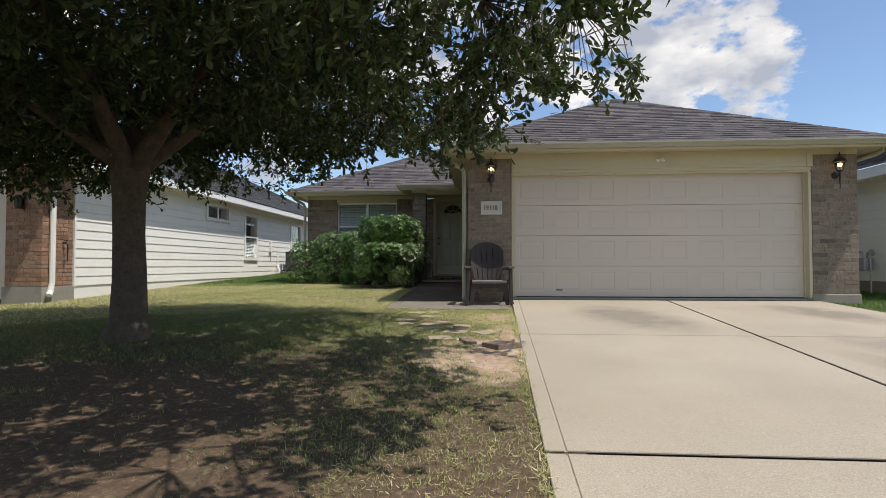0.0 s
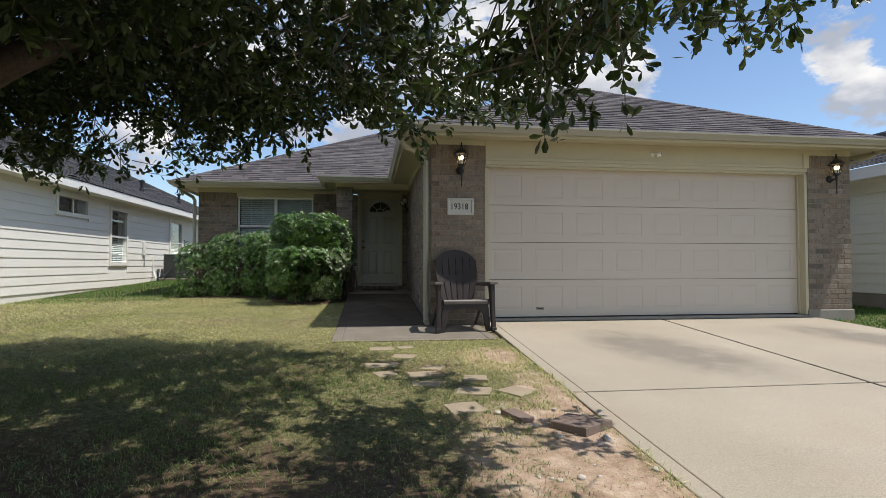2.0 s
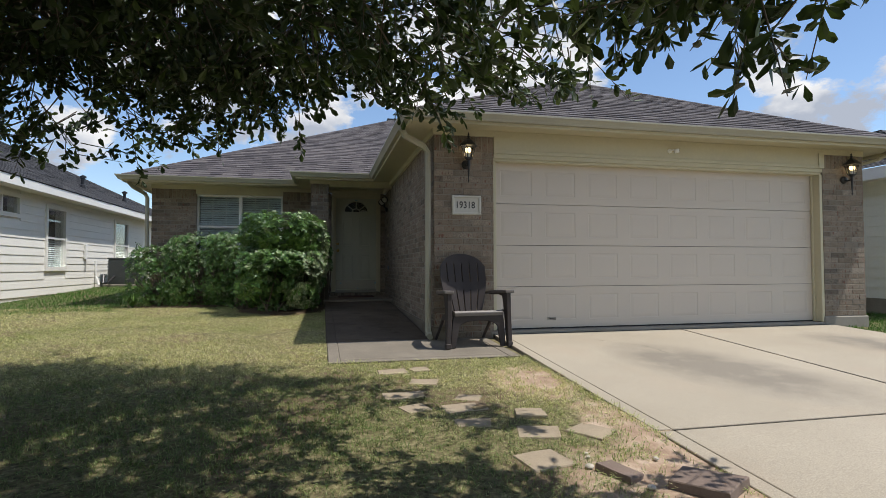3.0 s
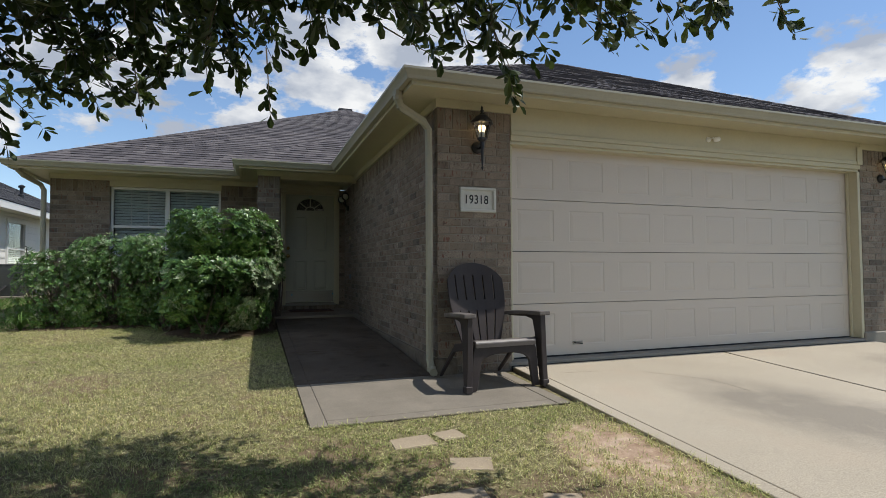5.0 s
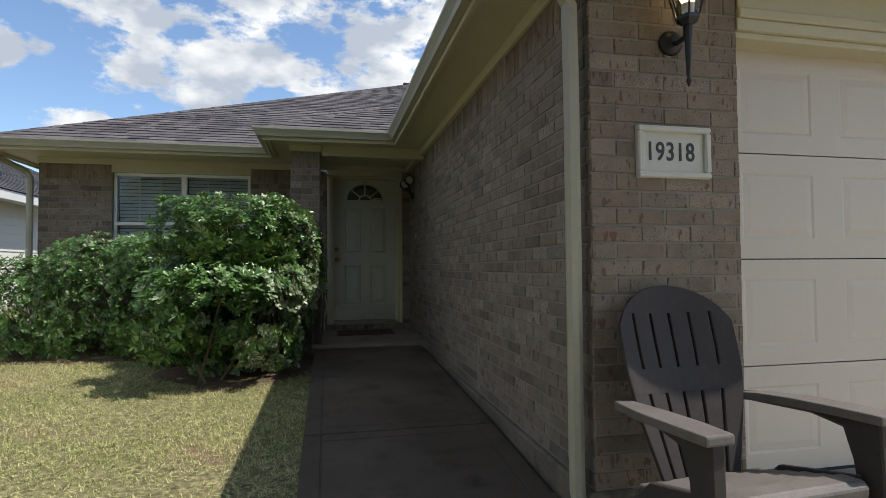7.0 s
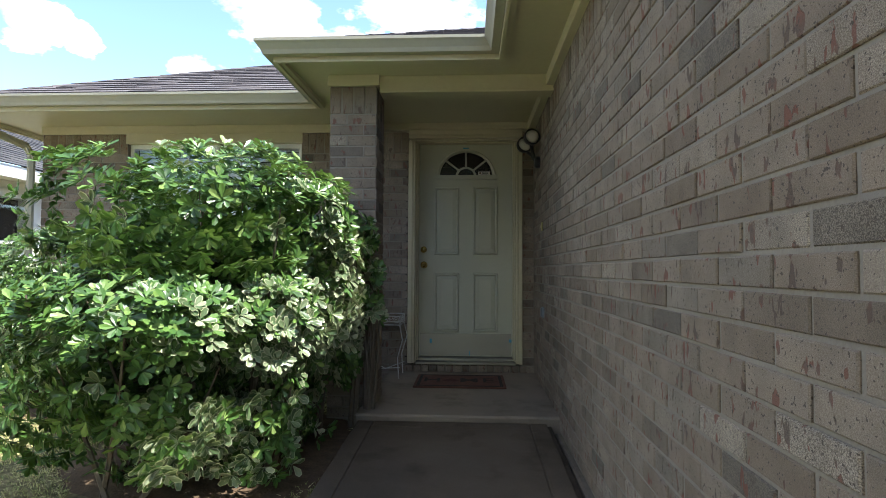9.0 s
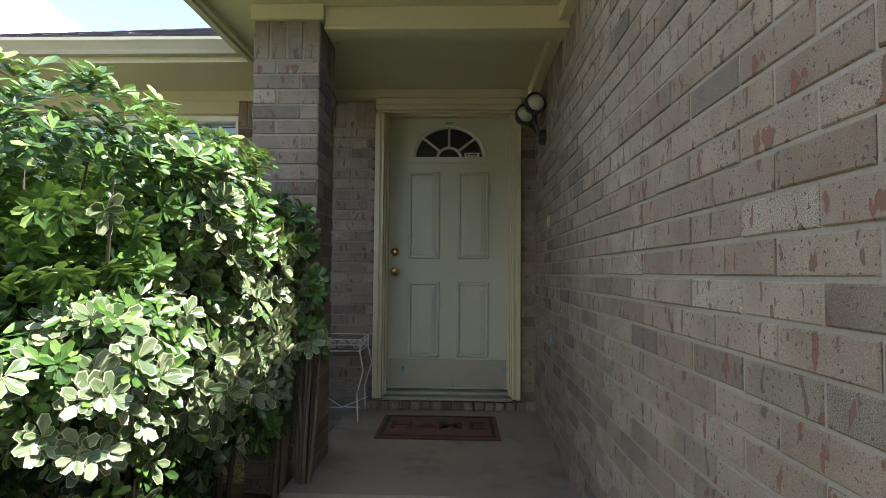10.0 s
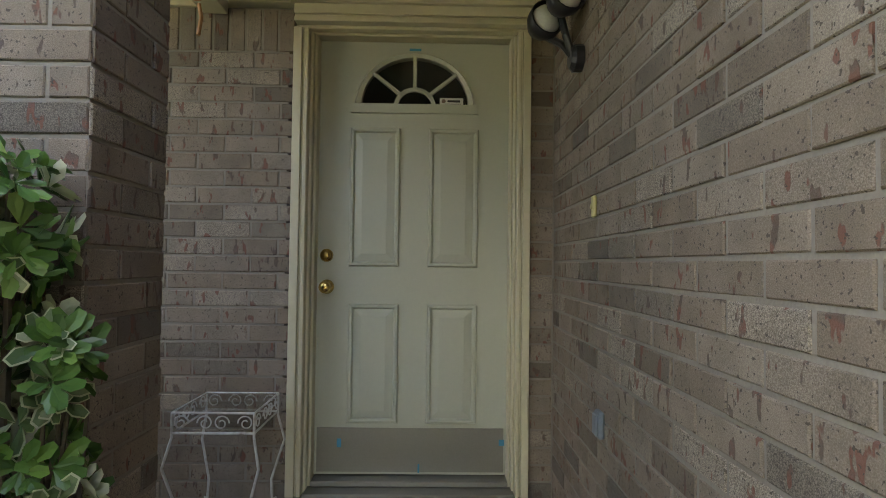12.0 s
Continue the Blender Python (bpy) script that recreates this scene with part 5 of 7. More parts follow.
def garden_chair(at, turn):
    ch = thing("garden_chair", "dark brown resin Adirondack chair with slatted fan back", "chair", at=at)
    ch.rotation_euler.z = radians(turn)
    # reclined back: local frame u across, w up along the back
    tilt = Matrix.Translation((0, 0.15, 0.29)) @ Matrix.Rotation(radians(-15), 4, "X")
    hh = 0.775

    def half_width(w):
        return 0.19 + 0.10 * math.sin(min(1.0, w / 0.62) * math.pi / 2)

    def top_at(u):
        return hh + 0.01 - 0.27 * (1 - math.sqrt(max(0.0, 1 - (u / 0.305) ** 2)))

    n = 6
    for i in range(n):
        g, rows = Geo(), 14
        lv, rv = [], []
        for k in range(rows + 1):
            w = k / rows
            a, b = (-1 + 2 * i / n), (-1 + 2 * (i + 1) / n)
            hw = half_width(w * hh)
            ua, ub = a * hw + 0.005, b * hw - 0.005
            za, zb = w * top_at(ua), w * top_at(ub)
            dish = lambda u: 0.05 * (u / 0.29) ** 2
            lv.append((ua, -dish(ua), za))
            rv.append((ub, -dish(ub), zb))
        m_ = len(g.v)
        for (a, b, c), (d, e, f) in zip(lv, rv):
            g.v += [(a, b, c), (d, e, f), (d, e + 0.02, f), (a, b + 0.02, c)]
        for k in range(rows):
            o = 4 * k
            g.f += [(o + j, o + (j + 1) % 4, o + 4 + (j + 1) % 4, o + 4 + j) for j in range(4)]
        g.f += [(0, 3, 2, 1), (4 * rows, 4 * rows + 1, 4 * rows + 2, 4 * rows + 3)]
        part("back_slat", g.moved(tilt), M_CHAIR, ch, bevel=0.004)
    for w0, w1, off in ((0.33, 0.43, -0.0015), (0.66, 0.785, -0.0015)):
        band = Geo()
        us = [-1 + 2 * k / 12 for k in range(13)]
        for u0, u1 in zip(us, us[1:]):
            q = []
            for w in (w0, w1):
                hw = half_width(w) - 0.004
                for u in (u0 * hw, u1 * hw):
                    zz = w if w < 0.5 else min(w, top_at(u) - 0.004)
                    q.append((u, -0.05 * (u / 0.29) ** 2 + off, zz))
            band.face(q[0], q[1], q[3], q[2])
        part("back_band", band.moved(tilt), M_CHAIR, ch)
    for i in range(6):
        y0 = -0.27 + i * 0.072
        z = 0.405 - 0.10 * (i / 5) ** 1.1
        g = Geo()
        prof = [(0, 0), (0.064, -0.012), (0.064, -0.034), (0, -0.024)] if i else [(-0.03, -0.06), (-0.035, -0.02), (-0.015, 0.0), (0.066, -0.006), (0.066, -0.03), (0.0, -0.03)]
        k = len(prof)
        g.v = [(x, y0 + a, z + b) for x in (-0.285, 0.285) for a, b in prof]
        g.f = [tuple(range(k)), tuple(reversed(range(k, 2 * k)))] + [(j, k + j, k + (j + 1) % k, (j + 1) % k) for j in range(k)]
        part("seat_slat", g, M_CHAIR_LIT, ch, bevel=0.005)
    # arched front apron with its two legs
    outer = [(-0.325, 0.0), (-0.30, 0.30), (-0.28, 0.385), (0.28, 0.385), (0.30, 0.30), (0.325, 0.0), (0.265, 0.0)]
    arcpts = [(0.235 * math.cos(math.pi * t / 14), 0.16 + 0.135 * math.sin(math.pi * t / 14) ** 0.55) for t in range(15)]
    part("front_apron", Geo().plate(outer + arcpts + [(-0.265, 0.0)], -0.285, -0.255), M_CHAIR, ch, bevel=0.005)
    for s in (-1, 1):
        post = Geo()
        prof = [(s * 0.36, -0.33, 0.0, 0.055), (s * 0.352, -0.328, 0.2, 0.075), (s * 0.345, -0.325, 0.45, 0.105), (s * 0.345, -0.32, 0.60, 0.15)]
        for x, y, z, w in prof:
            post.v += [(x - 0.026, y, z), (x + 0.026, y, z), (x + 0.026, y + w, z), (x - 0.026, y + w, z)]
        for k in range(3):
            o = 4 * k
            post.f += [(o + j, o + (j + 1) % 4, o + 4 + (j + 1) % 4, o + 4 + j) for j in range(4)]
        post.f += [(0, 3, 2, 1), (12, 13, 14, 15)]
        leg = part("front_leg", post, M_CHAIR, ch, bevel=0.006)
        part("foot_block", Geo().box(s * 0.36 - 0.03, s * 0.36 + 0.03, -0.338, -0.27, 0.0, 0.055), M_CHAIR, leg, bevel=0.005)
        # flat arm, broad in front and bent in to the back
        ax = [(-0.34, 0.30, 0.405, 0.628), (-0.2, 0.29, 0.41, 0.626), (0.0, 0.285, 0.40, 0.617), (0.14, 0.275, 0.365, 0.605), (0.26, 0.25, 0.32, 0.59)]
        g = Geo()
        for y, a, b, z in ax:
            a, b = sorted((s * a, s * b))
            g.v += [(a, y, z), (b, y, z), (b, y, z - 0.034), (a, y, z - 0.034)]
        for k in range(len(ax) - 1):
            o = 4 * k
            g.f += [(o + j, o + 4 + j, o + 4 + (j + 1) % 4, o + (j + 1) % 4) for j in range(4)]
        g.f += [(0, 1, 2, 3), (19, 18, 17, 16)]
        part("armrest", g, M_CHAIR_LIT, ch, "resin arm in a lighter sunlit tone", bevel=0.008, segments=2)
        brace = Geo().tube(bowed([(s * 0.352, -0.25, 0.47), (s * 0.35, -0.2, 0.56), (s * 0.345, -0.05, 0.585), (s * 0.32, 0.2, 0.575)], 4), 0.02, 6)
        part("arm_brace", brace, M_CHAIR, ch)
        back = Geo()
        for y, z, w in ((-0.26, 0.335, 0.075), (0.05, 0.27, 0.07), (0.36, 0.0, 0.05)):
            back.v += [(s * 0.285, y, z + w), (s * 0.315, y, z + w), (s * 0.315, y + 0.02, z), (s * 0.285, y + 0.02, z)]
        for k in range(2):
            o = 4 * k
            back.f += [(o + j, o + 4 + j, o + 4 + (j + 1) % 4, o + (j + 1) % 4) for j in range(4)]
        back.f += [(0, 1, 2, 3), (11, 10, 9, 8)]
        part("rear_leg", back, M_CHAIR, ch, bevel=0.005)
    return ch


garden_chair((0.345, 8.43, walk_z(8.2) + 0.004), 4)


# ---- wall lanterns ----
def wall_lantern(x, y, z):
    la = thing("wall_lantern", "black carriage wall lantern with lit bulb on brick", "lantern", "garage lanterns", at=(x, y, z))
    part("back_plate", Geo().lathe(0, 0, [(0.058, 0), (0.058, 0.012), (0.045, 0.03), (0.02, 0.04)], 16).moved(pose(0, 0.0, 0, 90)), M_BLACK, la, smooth=True)
    part("arm", Geo().tube(bowed([(0, 0, 0), (0, -0.06, -0.02), (0, -0.11, -0.015), (0, -0.13, 0.03), (0, -0.13, 0.06)], 3), 0.012, 8), M_BLACK, la, smooth=True)
    part("tail", Geo().lathe(0, -0.13, [(0.003, -0.24), (0.012, -0.215), (0.006, -0.2), (0.012, -0.12), (0.014, -0.05), (0.02, 0.02), (0.01, 0.05)], 10), M_BLACK, la, smooth=True)
    part("base_cup", Geo().lathe(0, -0.13, [(0.02, 0.03), (0.05, 0.05), (0.052, 0.066), (0.03, 0.07)], 6), M_BLACK, la)
    part("roof_cap", Geo().lathe(0, -0.13, [(0.112, 0.203), (0.115, 0.21), (0.092, 0.235), (0.055, 0.27), (0.025, 0.29), (0.02, 0.3)], 6), M_BLACK, la)
    part("finial", Geo().lathe(0, -0.13, [(0.02, 0.295), (0.012, 0.31), (0.019, 0.322), (0.008, 0.338), (0.013, 0.35), (0.002, 0.375)], 10), M_BLACK, la, smooth=True)
    for k in range(6):
        a, b = math.tau * k / 6, math.tau * (k + 1) / 6
        p0, p1 = (0.05 * math.cos(a), -0.13 + 0.05 * math.sin(a), 0.062), (0.09 * math.cos(a), -0.13 + 0.09 * math.sin(a), 0.21)
        q0, q1 = (0.05 * math.cos(b), -0.13 + 0.05 * math.sin(b), 0.062), (0.09 * math.cos(b), -0.13 + 0.09 * math.sin(b), 0.21)
        part("cage_bar", Geo().tube([p0, p1], 0.0045, 5), M_BLACK, la)
        gp = part("glass_pane", Geo().face(p0, q0, q1, p1), M_LAMP_GLASS, la)
        gp.visible_shadow = False
    part("bulb_base", Geo().lathe(0, -0.13, [(0.018, 0.065), (0.018, 0.12), (0.014, 0.125)], 12), M_WHITE, la)
    part("bulb", Geo().lathe(0, -0.13, [(0.014, 0.122), (0.024, 0.145), (0.027, 0.162), (0.02, 0.182), (0.005, 0.19)], 14), M_BULB, la, "glowing warm bulb", smooth=True)
    return la


lan = wall_lantern(0.405, FRONT, 2.83)
copy_thing(lan, pose(6.14, FRONT, 2.83))

# ---- house number ----
sign = thing("house_number", "white cast stone plaque with black numerals", "house number", at=(0.41, FRONT, 2.3275))
sg = Geo().box(-0.185, 0.185, -0.004, 0.05, -0.1175, 0.1175)
part("plaque", sg, M_LIMESTONE, sign)
for x0, x1, z0, z1 in ((-0.185, 0.185, 0.09, 0.1175), (-0.185, 0.185, -0.1175, -0.09), (-0.185, -0.155, -0.09, 0.09), (0.155, 0.185, -0.09, 0.09)):
    part("rim", Geo().box(x0, x1, -0.026, 0.0, z0, z1), M_LIMESTONE, sign, bevel=0.006)
for k, ch_ in enumerate("19318"):
    letters("numeral", ch_, 0.118, pose(-0.118 + k * 0.051, -0.0055, 0.0, 90) @ Matrix.Diagonal((0.8, 1, 1, 1)), M_INK, sign, 0.0015)

# ---- camera under the garage head ----
sc = thing("security_camera", "small white dome security camera on the header", "camera", at=(3.28, FRONT - 0.01, 3.125))
part("bracket", Geo().lathe(0, 0, [(0.03, 0), (0.03, 0.012), (0.015, 0.02)], 14).moved(pose(-0.03, 0, 0, 90)), M_WHITE, sc)
part("arm", Geo().tube([(-0.03, -0.01, 0), (0.0, -0.045, 0.012), (0.02, -0.055, 0.0)], 0.008, 8), M_WHITE, sc)
part("body", Geo().lathe(0, 0, [(0.022, -0.03), (0.028, -0.02), (0.028, 0.025), (0.02, 0.034)], 14).moved(pose(0.035, -0.06, -0.005, 80, 0, 60)), M_WHITE, sc, smooth=True)
part("lens", Geo().lathe(0, 0, [(0.017, 0.03), (0.017, 0.037), (0.005, 0.04)], 12).moved(pose(0.035, -0.06, -0.005, 80, 0, 60)), M_BLACK, sc)


# ---- downspouts ----
def downspout(pts, parent_label, foot, r=0.038, material=M_GUTTER, squash=0.78):
    ds = thing("downspout", parent_label, "downspout", at=foot)
    o = Vector(foot)
    loc = [Vector(p) - o for p in pts]
    part("pipe", Geo().tube(loc, r, 8, squash=squash), material, ds)
    for p in (loc[1], loc[2], loc[-2]):
        part("elbow_band", Geo().tube([p + Vector((0, 0, -0.02)), p + Vector((0, 0, 0.02))], r * 1.1, 8, squash=squash), material, ds)
    return ds


downspout([(-0.40, 8.70, 3.27), (-0.40, 8.72, 3.20), (-0.36, 8.76, 3.135), (-0.13, 8.84, 3.05), (-0.07, 8.86, 2.98), (-0.065, 8.86, 2.6), (-0.065, 8.86, 1.0), (-0.065, 8.855, 0.84), (-0.065, 8.81, 0.76), (-0.065, 8.745, 0.735)], "cream metal downspout with crimped elbows at the garage corner", (-0.065, 8.86, walk_z(8.86)), r=0.045)
downspout([(-5.0, 13.98, 3.27), (-5.0, 13.98, 3.21), (-4.97, 14.05, 3.16), (-4.83, 14.36, 3.06), (-4.80, 14.40, 2.98), (-4.80, 14.4, 2.0), (-4.80, 14.4, 1.0), (-4.80, 14.36, 0.92), (-4.80, 14.25, 0.87)], "cream metal downspout at the house corner", (-4.8, 14.4, 0.86))
downspout([(6.86, 8.75, 3.27), (6.86, 8.75, 3.22), (6.8, 8.82, 3.17), (6.6, 9.0, 3.1), (6.55, 9.05, 3.02), (6.55, 9.05, 2.0), (6.55, 9.05, 1.0), (6.55, 9.02, 0.85), (6.55, 8.95, 0.8)], "cream metal downspout beside the brick pier", (6.55, 9.05, 0.76))
downspout([(-7.3, 8.35, 3.2), (-7.32, 8.38, 3.15), (-7.45, 8.6, 3.08), (-7.62, 8.72, 3.0), (-7.65, 8.75, 2.9), (-7.65, 8.75, 2.0), (-7.65, 8.75, 1.0), (-7.65, 8.72, 0.85), (-7.58, 8.6, 0.78)], "white metal downspout on the neighbour's brick corner", (-7.65, 8.75, 0.72), r=0.05, material=M_SIDING)
part_n = thing("wall_lantern", "small black lantern on the neighbour's brick", "lantern", at=(-8.1, NF, 2.45))
part("back_plate", Geo().box(-0.05, 0.05, -0.02, 0, -0.1, 0.1), M_BLACK, part_n, bevel=0.005)
part("shade", Geo().lathe(0, -0.09, [(0.05, -0.1), (0.075, 0.08), (0.09, 0.09), (0.03, 0.15)], 6), M_BLACK, part_n)

# ---- porch light, doormat, wire table ----
fl = thing("flood_light", "black twin flood light fixed to the porch brick", "flood light", at=(0.042, 13.98, 2.80))
part("box", Geo().lathe(0, 0, [(0.05, 0), (0.05, 0.03), (0.035, 0.045)], 14).moved(pose(0, 0, 0, 0, -90)), M_BLACK, fl)
for dy, dz, dx in ((-0.02, 0.20, -0.075), (0.09, 0.16, -0.125)):
    hd = Vector((dx, dy - 0.03, dz))
    stem = part("stem", Geo().tube([(-0.03, 0, 0), (-0.06, dy * 0.4, dz * 0.4), (dx, dy + 0.05, dz - 0.01)], 0.014, 8), M_BLACK, fl)
    aim = Matrix.Translation(hd) @ Matrix.Rotation(radians(82), 4, "X") @ Matrix.Rotation(radians(14), 4, "Y")
    head = part("lamp_head", Geo().lathe(0, 0, [(0.02, -0.07), (0.045, -0.055), (0.066, -0.01), (0.068, 0.035), (0.062, 0.037), (0.058, 0.012)], 20).moved(aim), M_BLACK, fl, smooth=True)
    part("lens", Geo().lathe(0, 0, [(0.056, 0.014), (0.05, 0.035), (0.03, 0.048), (0.004, 0.052)], 20).moved(aim), M_LIMESTONE, head, "frosted pale glass", smooth=True)
mat_ = thing("doormat", "dark red-brown coir doormat with worn dark lettering", "doormat", at=(-0.625, 14.0, 0.941))
part("mat_body", Geo().box(-0.375, 0.375, -0.25, 0.25, 0, 0.014), M_MAT, mat_, bevel=0.004)
bd = Geo()
for a in ((-0.35, 0.35, -0.23, -0.205), (-0.35, 0.35, 0.205, 0.23), (-0.35, -0.325, -0.205, 0.205), (0.325, 0.35, -0.205, 0.205)):
    bd.box(*a, 0.0145, 0.016)
part("printed_border", bd, M_MAT_DARK, mat_)
for ch_, x in (("H", -0.235), ("M", 0.075), ("E", 0.235)):
    letters("letter", ch_, 0.22, pose(x, 0.0, 0.016), M_MAT_DARK, mat_, 0.0006)
heart = [(0.055 * 16 * math.sin(t) ** 3 / 16, 0.055 * (13 * math.cos(t) - 5 * math.cos(2 * t) - 2 * math.cos(3 * t) - math.cos(4 * t)) / 16) for t in (math.tau * k / 24 for k in range(24))]
part("printed_heart", Geo().plate([(x * 1.25, z * 1.25) for x, z in heart], -0.0006, 0.0006).moved(pose(-0.08, 0.0, 0.0155, -90) @ Matrix.Rotation(radians(180), 4, "Z") @ Matrix.Rotation(radians(180), 4, "Y")), M_MAT_RED, mat_, "faded dark red heart")
tb = thing("wire_table", "rusty white wire side table with a glass top", "table", at=(-1.30, 14.235, 0.941))
TX, TY, TZ = 0.152, 0.155, 0.54
rim = Geo()
for zz in (TZ, TZ - 0.075):
    rim.tube([(-TX, -TY, zz), (TX, -TY, zz), (TX, TY, zz), (-TX, TY, zz), (-TX, -TY, zz)], 0.005, 6)
part("rim", rim, M_WIRE, tb)
part("glass_top", Geo().box(-TX + 0.004, TX - 0.004, -TY + 0.004, TY - 0.004, TZ - 0.003, TZ + 0.002), M_GLASS, tb, "clear glass top")
for sx in (-1, 1):
    for sy in (-1, 1):
        part("leg", Geo().tube(bowed([(sx * TX, sy * TY, TZ), (sx * TX, sy * TY, TZ - 0.09), (sx * (TX + 0.025), sy * (TY + 0.02), TZ - 0.2), (sx * (TX - 0.02), sy * (TY - 0.01), 0.18), (sx * (TX - 0.01), sy * (TY - 0.01), 0.0)], 4), 0.0055, 6), M_WIRE, tb, smooth=True)


def scroll(cx, cz, r, turns, hand):
    return [(cx + hand * (r * (1 - 0.75 * k / 22)) * math.cos(turns * math.tau * k / 22), cz + (r * (1 - 0.75 * k / 22)) * math.sin(turns * math.tau * k / 22)) for k in range(23)]


for turn in range(4):
    mm = Matrix.Rotation(radians(90 * turn), 4, "Z")
    for cx, hand in ((-0.12, 1), (-0.03, -1), (0.03, 1), (0.12, -1)):
        g = Geo().tube([(x, -TY, z) for x, z in scroll(cx, TZ - 0.0375, 0.03, 1.4, hand)], 0.003, 5)
        part("scroll", g.moved(mm), M_WIRE, tb)
x_brace = Geo().tube(bowed([(-TX, -TY, 0.1), (0, 0, 0.06), (TX, TY, 0.1)], 3), 0.004, 6).tube(bowed([(-TX, TY, 0.1), (0, 0, 0.065), (TX, -TY, 0.1)], 3), 0.004, 6)
part("cross_brace", x_brace, M_WIRE, tb)
sw = thing("doorbell", "yellowed plastic doorbell on the porch brick", "doorbell", at=(0.042, 13.80, 2.24))
part("plate", Geo().box(-0.012, 0, -0.014, 0.014, -0.036, 0.036), M_YELLOW, sw, bevel=0.004)
part("button", Geo().lathe(0, 0, [(0.009, 0), (0.008, 0.005)], 12).moved(pose(-0.012, 0, 0.0, 0, -90)), M_YELLOW, sw)
ou = thing("outlet_cover", "grey weatherproof outlet cover on the porch brick", "outlet", at=(0.042, 13.72, 1.555))
part("cover", Geo().box(-0.02, 0, -0.026, 0.026, -0.042, 0.042), M_OUTLET, ou, bevel=0.006)
part("lid", Geo().box(-0.028, -0.02, -0.02, 0.02, -0.034, 0.034), M_OUTLET, ou, bevel=0.006)
# small wall ornament under the porch eave
orn = thing("wall_ornament", "small amber wire ornament hung under the porch eave", "ornament", at=(-1.40, 14.1, 3.08))
part("wing", Geo().tube([(x, 0, z) for x, z in scroll(0, 0, 0.06, 1.2, 1)], 0.006, 6).tube([(x, 0, z + 0.05) for x, z in scroll(0.01, 0.02, 0.045, 1.1, -1)], 0.006, 6), M_AMBER, orn)
part("drop", Geo().tube([(0, 0, -0.05), (0.01, 0, -0.10), (0.0, 0, -0.17)], 0.008, 6), M_AMBER, orn)
part("hook", Geo().tube([(0, 0, 0.19), (0, 0, 0.05)], 0.003, 5), M_BLACK, orn)

# ---- yard pieces ----
def flagstone(x, y, w, d, turn, seed, h=0.035, material=M_STONE, label="weathered tan stepping stone sunk in the lawn", name="stepping_stone", group="stepping stones", lift=0.012, tilt=0.0):
    rng = random.Random(seed)
    corners = [(a * w / 2 * rng.uniform(0.88, 1.1), b * d / 2 * rng.uniform(0.84, 1.1)) for a, b in ((-1, -1), (1, -1), (1, 1), (-1, 1))]
    ring = []
    for (a, b), (c, e) in zip(corners, corners[1:] + corners[:1]):
        ring += [(a, b), ((a + c) / 2 * rng.uniform(0.97, 1.03), (b + e) / 2 * rng.uniform(0.97, 1.03))]
    g = Geo()
    for z, s in ((-h, 1.0), (-0.006, 1.0), (0.0, 0.965)):
        g.v += [(a * s, b * s, z + (rng.uniform(-0.002, 0.002) if z == 0 else 0)) for a, b in ring]
    for k in (0, 8):
        g.f += [(k + i, k + (i + 1) % 8, k + 8 + (i + 1) % 8, k + 8 + i) for i in range(8)]
    g.f.append(tuple(range(16, 24)))
    ob = part(name, g, material)
    ob.matrix_basis = pose(x, y, lawn_z(y) + lift, 2.0 + tilt, tilt, turn)
    return tagged(ob, label, "stone", group)


STONES = [(-0.71, 7.21, 0.30, 0.2, 4), (-0.45, 7.27, 0.2, 0.17, 12), (-0.50, 6.80, 0.24, 0.2, -18), (-0.72, 6.42, 0.34, 0.2, 3), (-0.36, 6.02, 0.33, 0.22, 6), (-0.70, 6.08, 0.22, 0.18, 20), (-0.27, 6.26, 0.2, 0.17, -25), (-0.39, 5.70, 0.25, 0.18, -8), (0.02, 5.78, 0.22, 0.17, -12), (-0.06, 5.46, 0.27, 0.24, -20), (0.27, 5.42, 0.25, 0.25, 38), (-0.19, 5.06, 0.28, 0.26, 10)]
for k, (x, y, w, d, a) in enumerate(STONES):
    flagstone(x, y, w * 0.9, d * 0.9, a, 50 + k, lift=0.03 if k == 8 else 0.008)
flagstone(0.43, 4.62, 0.29, 0.24, -52, 71, 0.075, M_PAVER, "red-brown paving brick lying loose in bare dirt", "paving_brick", "loose paving bricks", 0.045, -2.0)
flagstone(0.11, 4.83, 0.11, 0.2, 24, 72, 0.06, M_PAVER, "red-brown paving brick lying loose in bare dirt", "paving_brick", "loose paving bricks", 0.03, 3.0)


def pebble(x, y, r, seed):
    rng = random.Random(seed)
    bm = bmesh.new()
    bmesh.ops.create_icosphere(bm, subdivisions=2, radius=r)
    for v in bm.verts:
        v.co *= 1 + 0.25 * noise.noise(v.co * 40 + Vector((seed, 0, 0)))
        v.co.z *= 0.6
    me = bpy.data.meshes.new("pebble")
    bm.to_mesh(me)
    bm.free()
    me.materials.append(M_PEBBLE)
    ob = new("pebble", me)
    ob.location, ob.rotation_euler.z = (x, y, lawn_z(y) + r * 0.35), rng.uniform(0, 6)
    return tagged(ob, "small pale pebble on bare dirt beside the drive", "pebble", "pebbles in the dirt")


rng = random.Random(8)
for k in range(16):
    pebble(rng.uniform(-0.1, 0.58), rng.uniform(3.9, 5.1), rng.choice((0.01, 0.012, 0.016, 0.022)), k)
pebble(0.52, 4.42, 0.024, 90)
pebble(0.17, 4.66, 0.02, 91)

